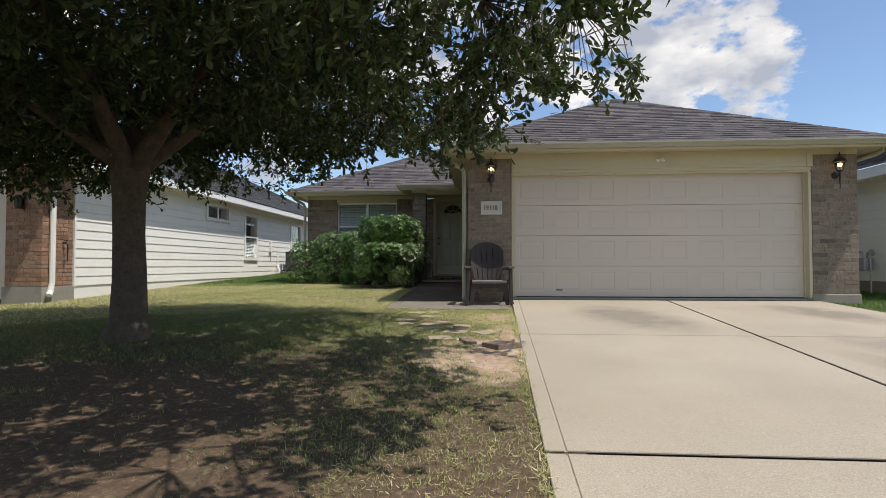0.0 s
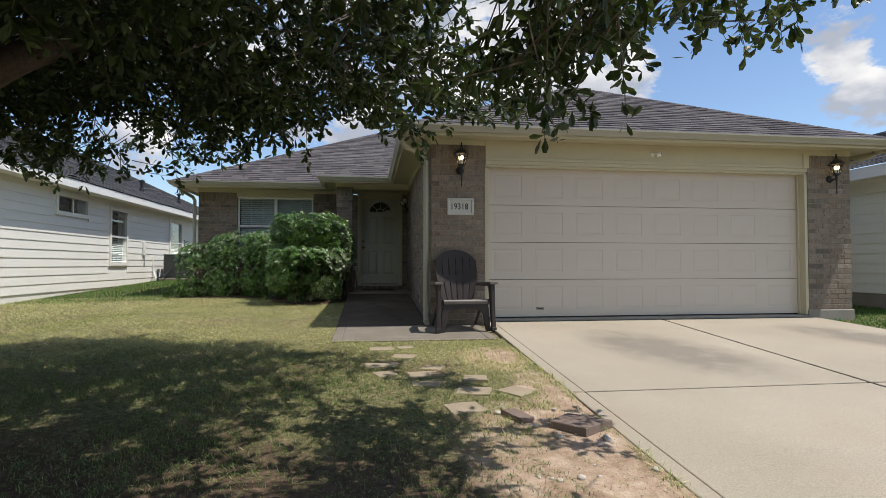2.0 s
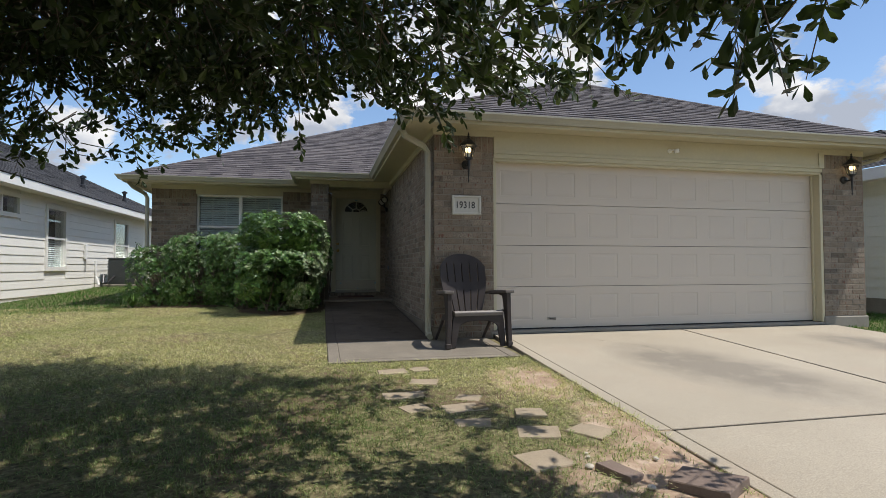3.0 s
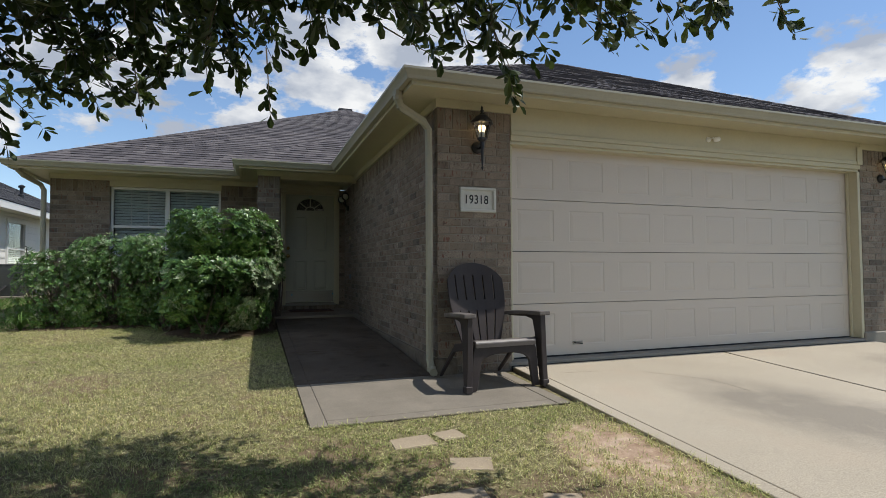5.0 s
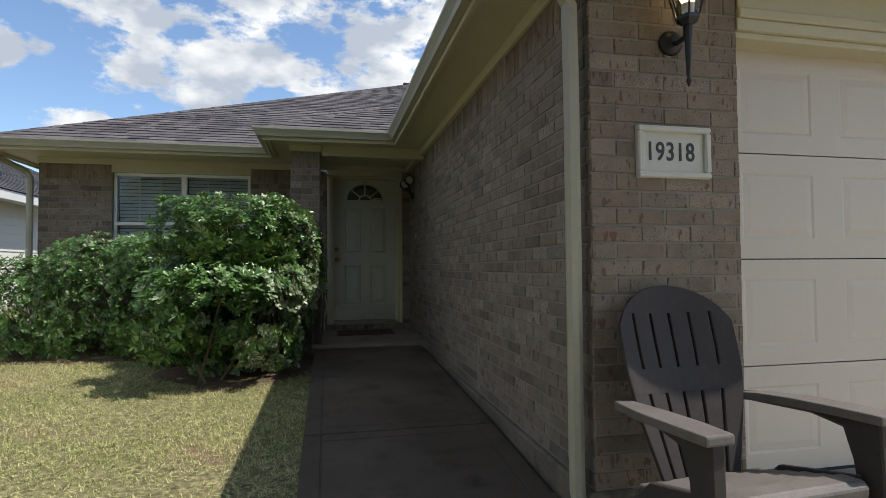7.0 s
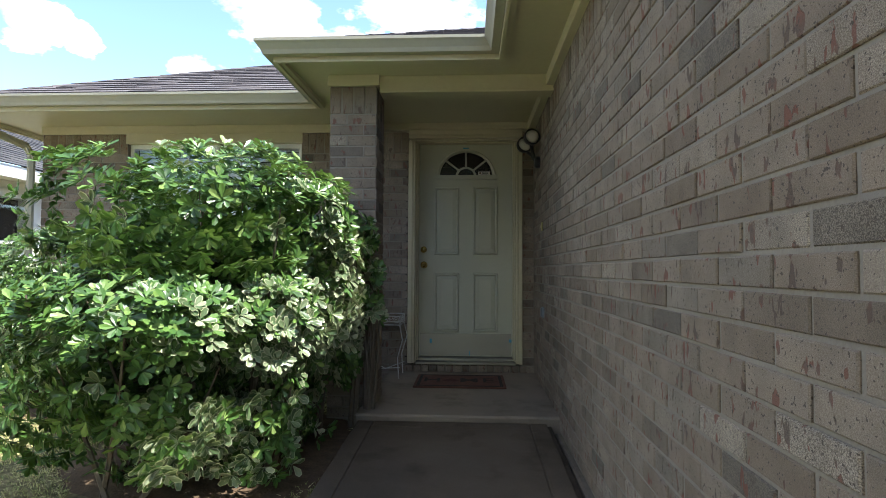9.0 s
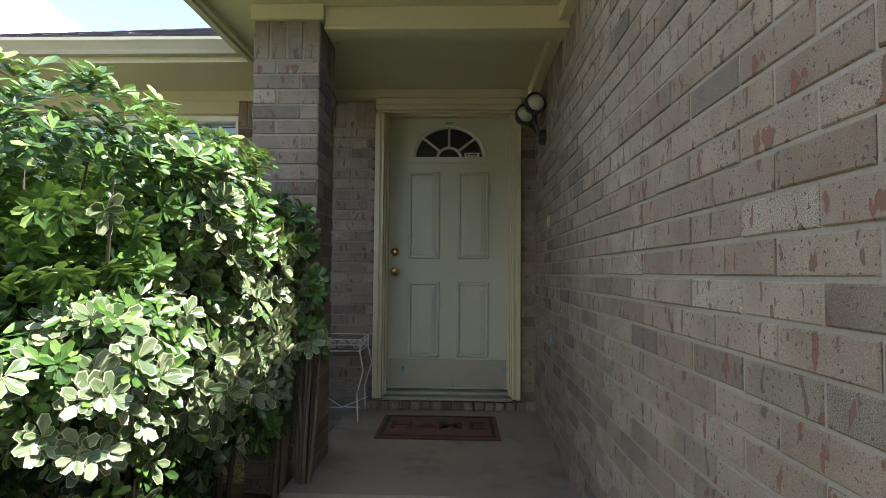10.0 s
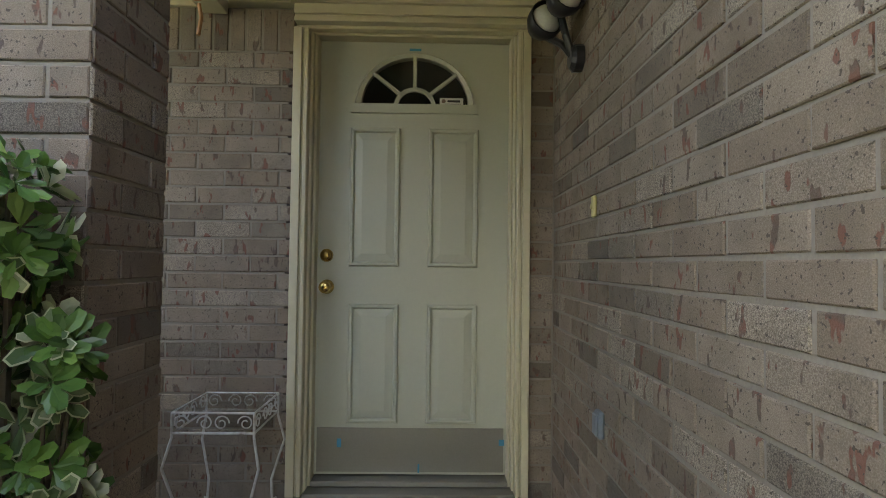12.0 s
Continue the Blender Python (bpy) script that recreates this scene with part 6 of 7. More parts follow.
# leaf litter under the shrubs, a low uneven skin over the soil
def dirt_patch(name, cx, cy, rx, ry, material, label, seed, rise=0.012):
    g, n_r, n_a = Geo(), 7, 40
    for i in range(n_r + 1):
        for k in range(n_a):
            a = math.tau * k / n_a
            q = (i / n_r) * (1 + 0.22 * noise.noise((math.cos(a) * 1.7 + seed, math.sin(a) * 1.7, 0)) + 0.12 * noise.noise((math.cos(a) * 5, math.sin(a) * 5 + seed, 0)))
            x, y = cx + rx * q * math.cos(a), cy + ry * q * math.sin(a)
            x = min(x, DRIVE_L(y) - 0.005)
            g.v.append((x, y, ground_z(x, y) + 0.012 + rise * (1 - (i / n_r) ** 3) + 0.010 * noise.noise((x * 4, y * 4, seed)) - (0.035 if i == n_r else 0)))
    g.f = [(i * n_a + k, i * n_a + (k + 1) % n_a, (i + 1) * n_a + (k + 1) % n_a, (i + 1) * n_a + k) for i in range(n_r) for k in range(n_a)]
    ob = structure(name, g, material, label, category="ground")
    for f in ob.data.polygons:
        f.use_smooth = True
    return ob


PATCHES = [(0.33, 4.33, 0.40, 0.62, 1), (0.55, 5.2, 0.13, 0.6, 2), (0.46, 6.7, 0.2, 0.32, 3)]
dirt_patch("hedge_bed_1", -1.98, 12.6, 0.8, 1.0, M_MULCH, "dark leaf litter under the shrub", 11, 0.03)
dirt_patch("hedge_bed_2", -3.6, 13.75, 1.4, 0.7, M_MULCH, "dark leaf litter under the hedge", 12, 0.03)

# neighbour's air conditioner and meters
ac = thing("air_conditioner", "dark grey louvred air conditioner beside white siding", "air conditioner", at=(-7.05, 20.4, ground_z(-7.05, 20.4)))
part("pad", Geo().box(-0.5, 0.5, -0.5, 0.5, -0.05, 0.06), M_FOUND, ac, bevel=0.01)
part("body", Geo().box(-0.4, 0.4, -0.4, 0.4, 0.06, 0.8), M_AC, ac, bevel=0.02)
for k in range(14):
    zz = 0.14 + k * 0.044
    part("louvre", Geo().box(-0.41, 0.41, -0.415, -0.4, zz, zz + 0.02).box(0.4, 0.415, -0.41, 0.41, zz, zz + 0.02), M_AC, ac)
part("lid", Geo().box(-0.42, 0.42, -0.42, 0.42, 0.8, 0.84), M_AC, ac, bevel=0.012)
part("hose", Geo().tube(bowed([(-0.45, -0.55, 0.35), (-0.4, -0.75, 0.1), (-0.3, -0.7, 0.12), (-0.2, -0.45, 0.3)], 5), 0.03, 8), M_BLACK, ac)
part("line_cover", Geo().tube([(-0.62, -0.7, 0.75), (-0.6, -0.7, 0.3), (-0.5, -0.75, 0.05)], 0.035, 8), M_WHITE, ac)


def gas_meter(x, y, z, turn, label):
    gm_ = thing("gas_meter", label, "gas meter", at=(x, y, z))
    gm_.rotation_euler.z = radians(turn)
    part("case", Geo().box(-0.13, 0.13, -0.1, 0.1, 0.35, 0.62), M_GALV, gm_, bevel=0.03, segments=2)
    part("riser", Geo().tube(bowed([(-0.18, 0, -0.1), (-0.18, 0, 0.6), (-0.16, 0, 0.72), (-0.08, 0, 0.72), (-0.08, 0, 0.6)], 3), 0.018, 8), M_GALV, gm_)
    part("outlet_pipe", Geo().tube(bowed([(0.08, 0, 0.6), (0.08, 0, 0.74), (0.2, 0.02, 0.76), (0.25, 0.1, 0.74)], 3), 0.018, 8), M_GALV, gm_)
    part("regulator", Geo().lathe(0, 0, [(0.03, -0.03), (0.07, -0.02), (0.07, 0.02), (0.03, 0.03)], 14).moved(pose(-0.16, -0.03, 0.72, 90)), M_GALV, gm_)
    return gm_


gas_meter(8.1, 11.1, 0.86, 90, "grey gas meter with piping on pale siding")
em = thing("electric_meter", "grey electric meter box on white siding", "meter", at=(NX + 0.02, 11.2, 1.46))
part("box", Geo().box(0, 0.12, -0.11, 0.11, -0.2, 0.12), M_GALV, em, bevel=0.01)
part("dial", Geo().lathe(0, 0, [(0.085, 0), (0.085, 0.06), (0.07, 0.08)], 16).moved(pose(0.12, 0, 0.0, 0, 90)), M_GALV, em)
uc = thing("cable_box", "small white utility box on white siding", "utility box", at=(NX + 0.02, 19.0, 2.0))
part("box", Geo().box(0, 0.06, -0.07, 0.07, -0.2, 0.2), M_WHITE, uc, bevel=0.008)
part("conduit", Geo().tube([(0.03, 0, -0.2), (0.03, 0, -0.55)], 0.015, 6), M_GALV, uc)
hb = thing("hose_bib", "dark hose tap on the neighbour's brick", "tap", at=(NX, 9.05, 1.75))
part("tap", Geo().tube(bowed([(0, 0, 0), (0.07, 0, 0), (0.1, 0, -0.04), (0.1, 0, -0.35)], 3), 0.014, 8), M_BLACK, hb)
part("handle", Geo().tube([(0.07, -0.04, 0.05), (0.07, 0.04, 0.05)], 0.01, 6).tube([(0.07, 0, 0), (0.07, 0, 0.05)], 0.007, 6), M_BLACK, hb)
chim = thing("chimney", "grey metal chimney cap behind the neighbour's roof", "chimney", at=(-8.6, 34.0, 3.0))
part("stack", Geo().box(-0.45, 0.45, -0.45, 0.45, -2.2, 2.15), M_SIDING, chim)
part("cap", Geo().box(-0.55, 0.55, -0.55, 0.55, 2.15, 2.25).box(-0.3, 0.3, -0.3, 0.3, 2.25, 2.6), M_GALV, chim)

# ---- plants ----
def leaf_mesh(name, base, axis, normal, length, width, material, parent, fold=0.16, shape=None):
    """Many obovate leaves in one mesh: base points, unit axes and normals, lengths and widths as arrays."""
    n = len(base)
    sideways = np.cross(normal, axis)
    sideways /= np.linalg.norm(sideways, axis=1, keepdims=True) + 1e-9
    nn = np.cross(axis, sideways)
    tpl = shape or [(0, 0, 0), (0.6, 0.5, 0.0), (0.94, 0.26, -0.04), (0.94, -0.26, -0.04), (0.6, -0.5, 0.0), (0.58, 0, -1)]
    vs = np.empty((n, 6, 3), np.float32)
    for k, (t, s, h) in enumerate(tpl):
        hh = -fold * width if h == -1 else h * length
        vs[:, k] = base + axis * (length * t)[:, None] + sideways * (width * s)[:, None] + nn * np.broadcast_to(hh, (n,))[:, None]
    tri = np.array([(0, 1, 5), (0, 5, 4), (5, 1, 2), (5, 3, 4), (5, 2, 3)], np.int32)
    idx = (tri[None] + (np.arange(n, dtype=np.int32) * 6)[:, None, None]).reshape(-1)
    return raw_mesh(name, vs.reshape(-1, 3), idx, material, parent)


def raw_mesh(name, verts, tri_index, material, parent, smooth=False):
    me = bpy.data.meshes.new(name)
    me.vertices.add(len(verts))
    me.vertices.foreach_set("co", np.ascontiguousarray(verts, np.float32).ravel())
    nt_ = len(tri_index) // 3
    me.loops.add(len(tri_index))
    me.loops.foreach_set("vertex_index", np.ascontiguousarray(tri_index, np.int32))
    me.polygons.add(nt_)
    me.polygons.foreach_set("loop_start", np.arange(0, 3 * nt_, 3, dtype=np.int32))
    me.polygons.foreach_set("use_smooth", np.full(nt_, smooth, bool))
    me.update(calc_edges=True)
    me.materials.append(material)
    ob = new(name, me)
    if parent:
        ob.parent = parent
    return ob


def unit(a):
    return a / (np.linalg.norm(a, axis=1, keepdims=True) + 1e-9)


# ---- the oak in the front lawn ----
TREE = Vector((-3.51, 4.85, 0))
CROWN, RX_, RY_ = (-2.95, 3.5), 4.45, 4.3
tr_rng = np.random.default_rng(5)
oak = thing("oak_tree", "broad live oak with dark trunk shading the lawn", "tree", at=(TREE.x, TREE.y, lawn_z(TREE.y)))
OB = Vector((TREE.x, TREE.y, lawn_z(TREE.y)))


def crown_floor(x, y):
    """Height of the crown's underside over a point of the plan."""
    dx, dy = (x - CROWN[0]) / RX_, (y - CROWN[1]) / (RY_ if y < CROWN[1] else RY_ * 0.93)
    r = math.hypot(dx, dy)
    z = 2.86 + 0.16 * noise.noise((x * 0.8, y * 0.8, 4.0)) - 0.25 * max(0.0, dx * -0.7)
    return z + 0.15 * max(0.0, r - 0.7) + (0.42 if x < -1.5 else 0.65) * max(0.0, y - 6.35) + 0.3 * max(0.0, x + 0.4)


trunk = Geo()
tp = [(0, 0, -0.12), (0.0, 0, 0.05), (0.01, 0, 0.2), (0.02, 0.0, 0.6), (0.0, 0.01, 1.1), (-0.01, 0.02, 1.5), (0.0, 0.02, 1.85)]
trr = [0.27, 0.215, 0.183, 0.163, 0.155, 0.16, 0.195]
trunk.tube(tp, trr, 20, ends=False)
for i, p in enumerate(trunk.v):
    d = Vector((p[0], p[1], 0))
    a = math.atan2(p[1], p[0])
    k = 1 + 0.07 * noise.noise((math.cos(a) * 2.5, math.sin(a) * 2.5, p[2] * 1.2)) + (0.14 * max(0, math.sin(a * 5 + 0.6)) if p[2] < 0.1 else 0)
    trunk.v[i] = (p[0] * k, p[1] * k, p[2])
part("trunk", trunk, M_BARK, oak, smooth=True)
nodes = []
limb_geo = Geo()
fork = OB + Vector((0, 0.02, 1.76))
LIMB_ENDS = [(-1.9, 0.5, 3.9, 0.105), (-1.0, -1.2, 4.3, 0.10), (0.1, 0.6, 4.7, 0.12), (1.9, 0.9, 3.75, 0.12), (2.6, -1.4, 3.9, 0.11), (0.7, -3.0, 4.0, 0.1), (0.9, 2.1, 3.8, 0.085), (-1.9, -2.4, 3.9, 0.085), (-0.9, 2.0, 3.9, 0.08)]
for lx, ly, lz, r0 in LIMB_ENDS:
    tip = Vector((TREE.x + lx, TREE.y + ly, lz))
    mid = fork.lerp(tip, 0.45) + Vector((0, 0, 0.32))
    pts = []
    for k in range(13):
        t = k / 12
        p = fork.lerp(mid, t).lerp(mid.lerp(tip, t), t)
        p += Vector((noise.noise(p * 1.7 + Vector((9, 0, 0))), noise.noise(p * 1.7), noise.noise(p * 1.7 + Vector((0, 5, 0))))) * 0.12 * t
        pts.append(p)
    limb_geo = Geo().tube([p - OB for p in pts], [r0 * (1 - 0.72 * k / 12) for k in range(13)], 9)
    part("limb", limb_geo, M_BARK, oak, smooth=True)
    nodes += [(p, r0 * (1 - 0.72 * k / 12)) for k, p in enumerate(pts) if k > 3]
branches = Geo()
sub = []
for k in range(150):
    while True:
        a, r = tr_rng.uniform(0, math.tau), math.sqrt(tr_rng.uniform(0.02, 0.86))
        x, y = CROWN[0] + RX_ * r * math.cos(a), CROWN[1] + RY_ * r * math.sin(a)
        top = 3.0 + 3.0 * math.sqrt(max(0.05, 1 - r * r))
        z = tr_rng.uniform(crown_floor(x, y) + 0.1, top)
        break
    p = Vector((x, y, z))
    q, rad = min(nodes, key=lambda e: (e[0] - p).length + 0.6 * max(0, e[0].z - p.z))
    m_ = q.lerp(p, 0.5) + Vector((0, 0, 0.18))
    pts = [q.lerp(m_, t).lerp(m_.lerp(p, t), t) for t in (i / 7 for i in range(8))]
    r0 = min(rad * 0.7, 0.042)
    branches.tube([e - OB for e in pts], [r0 * (1 - 0.8 * i / 7) for i in range(8)], 6, ends=False)
    sub += pts[2:]
tagged(part("branches", branches, M_BARK, oak, smooth=True), kind="stuff")
sub_np = np.array([tuple(p) for p in sub], np.float32)
# twigs carry the leaves
N_TW = 9700
tw = []
while len(tw) < N_TW:
    a, r = tr_rng.uniform(0, math.tau), math.sqrt(tr_rng.uniform(0.0, 1.0))
    rim = 1 + 0.10 * noise.noise((math.cos(a) * 2.2, math.sin(a) * 2.2, 7.0)) + 0.06 * noise.noise((math.cos(a) * 6, math.sin(a) * 6, 2.0))
    x, y = CROWN[0] + RX_ * r * rim * math.cos(a), CROWN[1] + RY_ * (0.93 if math.sin(a) > 0 else 1) * r * rim * math.sin(a)
    lo = crown_floor(x, y)
    top = 3.05 + 3.1 * math.sqrt(max(0.0, 1 - r * r))
    z = lo + (top - lo) * tr_rng.uniform(0, 1) ** 1.35
    thin = 0.12 if r > 0.86 else 0.0
    thin += 0.40 * min(1.0, max(0.0, (x + 1.1) / 1.1)) + (0.32 if y < 2.8 and x > 0.15 else 0.0) + 0.4 * min(1.0, max(0.0, (x + 0.2) / 0.6)) * min(1.0, max(0.0, (y - 2.8) / 0.6)) + 0.28 * min(1.0, max(0.0, y - 4.4)) * min(1.0, max(0.0, (x + 3.0) / 1.5))
    if noise.noise((x * 1.15, y * 1.15, z * 1.3)) < (-0.5 if x < -0.8 else -0.42) + min(0.78, thin):
        continue
    tw.append((x, y, z))
# low hanging sprays at the rim
for cx, cy, cz, n_, spread in ((-2.5, 7.6, 2.9, 22, 0.22), (-2.2, 7.3, 3.05, 26, 0.24), (-1.8, 7.05, 3.0, 16, 0.2), (-0.85, 6.7, 3.1, 16, 0.22), (-0.3, 6.3, 2.98, 22, 0.24), (0.2, 6.0, 2.98, 16, 0.22), (0.05, 4.4, 2.8, 20, 0.18), (-0.05, 3.78, 2.45, 9, 0.12), (0.08, 3.95, 2.66, 14, 0.16), (0.2, 4.1, 2.85, 14, 0.18), (0.5, 3.7, 2.98, 26, 0.22), (0.9, 3.0, 3.1, 26, 0.24), (1.15, 2.6, 3.2, 22, 0.24), (1.35, 4.0, 3.05, 6, 0.12), (1.05, 4.15, 2.95, 7, 0.14), (1.6, 4.2, 3.1, 2, 0.05), (-6.4, 6.1, 2.8, 110, 0.55), (-5.4, 6.9, 2.8, 110, 0.55), (-3.9, 7.3, 2.85, 90, 0.45)):
    for _ in range(n_):
        d = tr_rng.normal(0, 1, 3) * spread * np.array((1, 1, 0.4))
        tw.append((cx + d[0], cy + d[1], cz + d[2]))
tw = np.array(tw, np.float32)
twig_geo = Geo()
lb, la_, ln, ll = [], [], [], []
for i, p in enumerate(tw):
    j = int(np.argmin(((sub_np - p) ** 2).sum(1)))
    q = sub_np[j]
    d = p - q
    dist = float(np.linalg.norm(d))
    dirv = d / (dist + 1e-6) * 0.7 + tr_rng.normal(0, 0.5, 3) * np.array((1.2, 1.2, 0.6)) + np.array((0, 0, -0.08))
    dirv /= np.linalg.norm(dirv)
    L = tr_rng.uniform(0.2, 0.36)
    if dist < 0.7:
        twig_geo.tube([Vector(q) - OB, (Vector(q).lerp(Vector(p), 0.5) + Vector((0, 0, 0.06 * dist))) - OB, Vector(p) - OB, Vector(p + dirv * L) - OB], [0.008, 0.0055, 0.004, 0.0018], 3, ends=False)
    else:
        twig_geo.tube([Vector(p - dirv * 0.25) - OB, Vector(p) - OB, Vector(p + dirv * L) - OB], [0.006, 0.004, 0.0018], 3, ends=False)
    n_l = int(tr_rng.integers(15, 24))
    t = tr_rng.uniform(-0.15, 1.05, n_l)
    base = p + dirv * (t * L)[:, None] + tr_rng.normal(0, 0.012, (n_l, 3))
    ax = unit(dirv * 0.55 + tr_rng.normal(0, 0.62, (n_l, 3)) + np.array((0, 0, 0.0)))
    nm = unit(tr_rng.normal(0, 0.75, (n_l, 3)) + np.array((0, 0, 1.0)))
    lb.append(base)
    la_.append(ax)
    ln.append(nm)
    ll.append(tr_rng.uniform(0.06, 0.108, n_l))
tagged(part("twig_mass", twig_geo, M_TWIG, oak), kind="stuff")
lb, la_, ln, ll = np.concatenate(lb) - np.array(tuple(OB)), np.concatenate(la_), np.concatenate(ln), np.concatenate(ll)
tagged(leaf_mesh("crown", lb, la_, ln, ll, ll * 0.45, M_OAK, oak), kind="stuff")


# ---- shrubs ----
def shrub(name, label, at, blobs, n_ros, leaf_len, seed, variegated=None, shoots=0, gaps=-0.4):
    """Whorled leaves over rounded lobes: blobs are (x, y, z, rx, ry, rz)."""
    g = np.random.default_rng(seed)
    sh = thing(name, label, "shrub", at=at)
    o = np.array(at)
    pts, nrm, skin = [], [], []
    total = sum((b[3] * b[4] + b[4] * b[5] + b[3] * b[5]) for b in blobs)
    for b in blobs:
        c, r = np.array(b[:3]), np.array(b[3:])
        k = int(n_ros * (b[3] * b[4] + b[4] * b[5] + b[3] * b[5]) / total)
        d = unit(g.normal(0, 1, (k, 3)))
        e = np.sign(d) * np.abs(d) ** 0.62
        e /= np.max(np.abs(e), axis=1, keepdims=True) ** 0.35
        outer = g.uniform(0, 1, k) < 0.64
        depth = np.where(outer, g.uniform(0.92, 1.06, k), g.uniform(0.45, 0.82, k))
        wob = np.array([1 + 0.10 * noise.noise(Vector(q * 2.4) + Vector((seed, 0, 0))) + 0.05 * noise.noise(Vector(q * 6.0)) for q in d])
        p = c + e * r * (depth * wob)[:, None]
        pts.append(p)
        skin.append(outer)
        nrm.append(unit(unit(e / r) + np.array((0.12, -0.05, 0.22))))
    pts, nrm, skin = np.concatenate(pts), np.concatenate(nrm), np.concatenate(skin)
    keep = pts[:, 2] > o[2] + 0.05
    for b in blobs:
        q = (pts - np.array(b[:3])) / np.array(b[3:])
        keep &= (np.abs(q) ** 2.6).sum(1) > 0.13
    hole = np.array([noise.noise(Vector(p * 2.5) + Vector((0, seed, 3))) for p in pts])
    keep &= (hole > gaps) | ~skin
    pts, nrm = pts[keep], nrm[keep]
    stems = Geo()
    for k in range(60):
        b = blobs[k % len(blobs)]
        f = Vector((b[0] + g.uniform(-0.3, 0.3) * b[3], b[1] + g.uniform(-0.3, 0.3) * b[4], o[2] - 0.05))
        t = Vector((b[0] + g.uniform(-0.8, 0.8) * b[3], b[1] + g.uniform(-0.8, 0.8) * b[4], b[2] + g.uniform(-0.1, 0.8) * b[5]))
        m_ = f.lerp(t, 0.5) + Vector((g.normal(0, 0.06), g.normal(0, 0.06), 0))
        stems.tube([Vector(f.lerp(m_, s).lerp(m_.lerp(t, s), s)) - Vector(at) for s in (0, 0.2, 0.4, 0.6, 0.8, 1)], [0.016, 0.014, 0.012, 0.009, 0.006, 0.003], 5, ends=False)
    # upright young shoots over the top
    for k in range(shoots):
        j = int(g.integers(0, len(pts)))
        if nrm[j][2] > 0.75:
            p = pts[j]
            hgt = g.uniform(0.04, 0.13)
            stems.tube([Vector(p - o), Vector(p - o) + Vector((g.normal(0, 0.02), g.normal(0, 0.02), hgt))], [0.006, 0.004], 5, ends=False)
            for q in np.linspace(0.4 if hgt < 0.16 else 0.2, 1.0, 3 if hgt < 0.16 else 5):
                pts = np.vstack([pts, p + np.array((0, 0, hgt * q))])
                nrm = np.vstack([nrm, unit(np.array([[g.normal(0, 0.15), g.normal(0, 0.15), 1.0]]))])
    tagged(part("stem_tangle", stems, M_TWIG, sh), kind="stuff")
    groups = {False: [[], [], [], []], True: [[], [], [], []]}
    for p, n_ in zip(pts, nrm):
        k = int(g.integers(7, 11))
        ref = np.cross(n_, (0.3, 0.8, 0.5))
        ref /= np.linalg.norm(ref)
        oth = np.cross(n_, ref)
        a = np.linspace(0, math.tau, k, endpoint=False) + g.uniform(0, 6) + g.normal(0, 0.2, k)
        lift = g.uniform(0.25, 0.85, k)
        ax = unit(np.outer(np.cos(a), ref) + np.outer(np.sin(a), oth) + n_ * lift[:, None] + np.array((0, 0, -0.12)))
        nm = unit(n_ * 1.0 - ax * 0.35 + g.normal(0, 0.12, (k, 3)))
        L = leaf_len * g.uniform(0.65, 1.15, k)
        v = bool(variegated and variegated(p, g))
        for lst, val in zip(groups[v], (p + ax * 0.004 + g.normal(0, 0.004, (k, 3)), ax, nm, L)):
            lst.append(val)
    for v, (b, ax, nm, L) in groups.items():
        if b:
            b, ax, nm, L = (np.concatenate(q) for q in (b, ax, nm, L))
            tagged(leaf_mesh("foliage", b - o, ax, nm, L, L * 0.42, M_VARIEGATED if v else M_HEDGE, sh, 0.12), kind="stuff")
            if v:
                tagged(leaf_mesh("leaf_margin", b - o - nm * 0.0016 - ax * 0.002, ax, nm, L * 1.09, L * 0.52, M_LEAF_EDGE, sh, 0.10), kind="stuff")
    return sh


# pale leaf share also mimics light: more on sunlit right, fewer low in shade
shrub("shrub", "large rounded variegated pittosporum beside the walk", (-1.95, 12.5, lawn_z(12.5)),
      [(-1.98, 12.42, 2.18, 0.66, 0.74, 0.30), (-1.95, 12.6, 1.72, 0.46, 0.5, 0.5), (-1.62, 12.62, 1.85, 0.36, 0.44, 0.5), (-2.35, 12.4, 1.6, 0.34, 0.5, 0.5), (-2.12, 11.98, 1.42, 0.54, 0.56, 0.40), (-1.95, 12.5, 1.05, 0.4, 0.5, 0.34), (-1.64, 12.3, 1.36, 0.3, 0.42, 0.48), (-1.56, 12.84, 1.62, 0.275, 0.19, 0.52), (-1.32, 13.03, 2.12, 0.11, 0.09, 0.11), (-1.24, 13.08, 1.72, 0.10, 0.05, 0.2)],
      9800, 0.063, 41, lambda p, g: g.uniform() < (0.5 if p[1] > 12.95 else 0.2 if p[2] < 1.4 and p[0] > -1.6 else min(0.92, max(0.03, 0.60 - 0.85 * (p[2] - 1.1) + 1.35 * (p[0] + 1.75)))), shoots=110, gaps=-0.16)
shrub("hedge", "clipped dark green hedge under the front window", (-3.5, 13.4, lawn_z(13.4)),
      [(-4.35, 13.75, 1.35, 0.5, 0.56, 0.58), (-3.6, 13.72, 1.48, 0.62, 0.6, 0.68), (-2.85, 13.6, 1.52, 0.6, 0.62, 0.68)],
      7200, 0.044, 42, lambda p, g: g.uniform() < 0.12, shoots=60)
shrub("shrub", "small bright green sprout between hedge and shrub", (-2.75, 12.75, lawn_z(12.7)),
      [(-2.72, 12.75, 1.02, 0.2, 0.2, 0.2)], 90, 0.06, 43, None)
strap = thing("strap_plant", "arching strap-leaved plant at the hedge's end", "plant", at=(-4.72, 13.35, lawn_z(13.35)))
sg_ = random.Random(6)
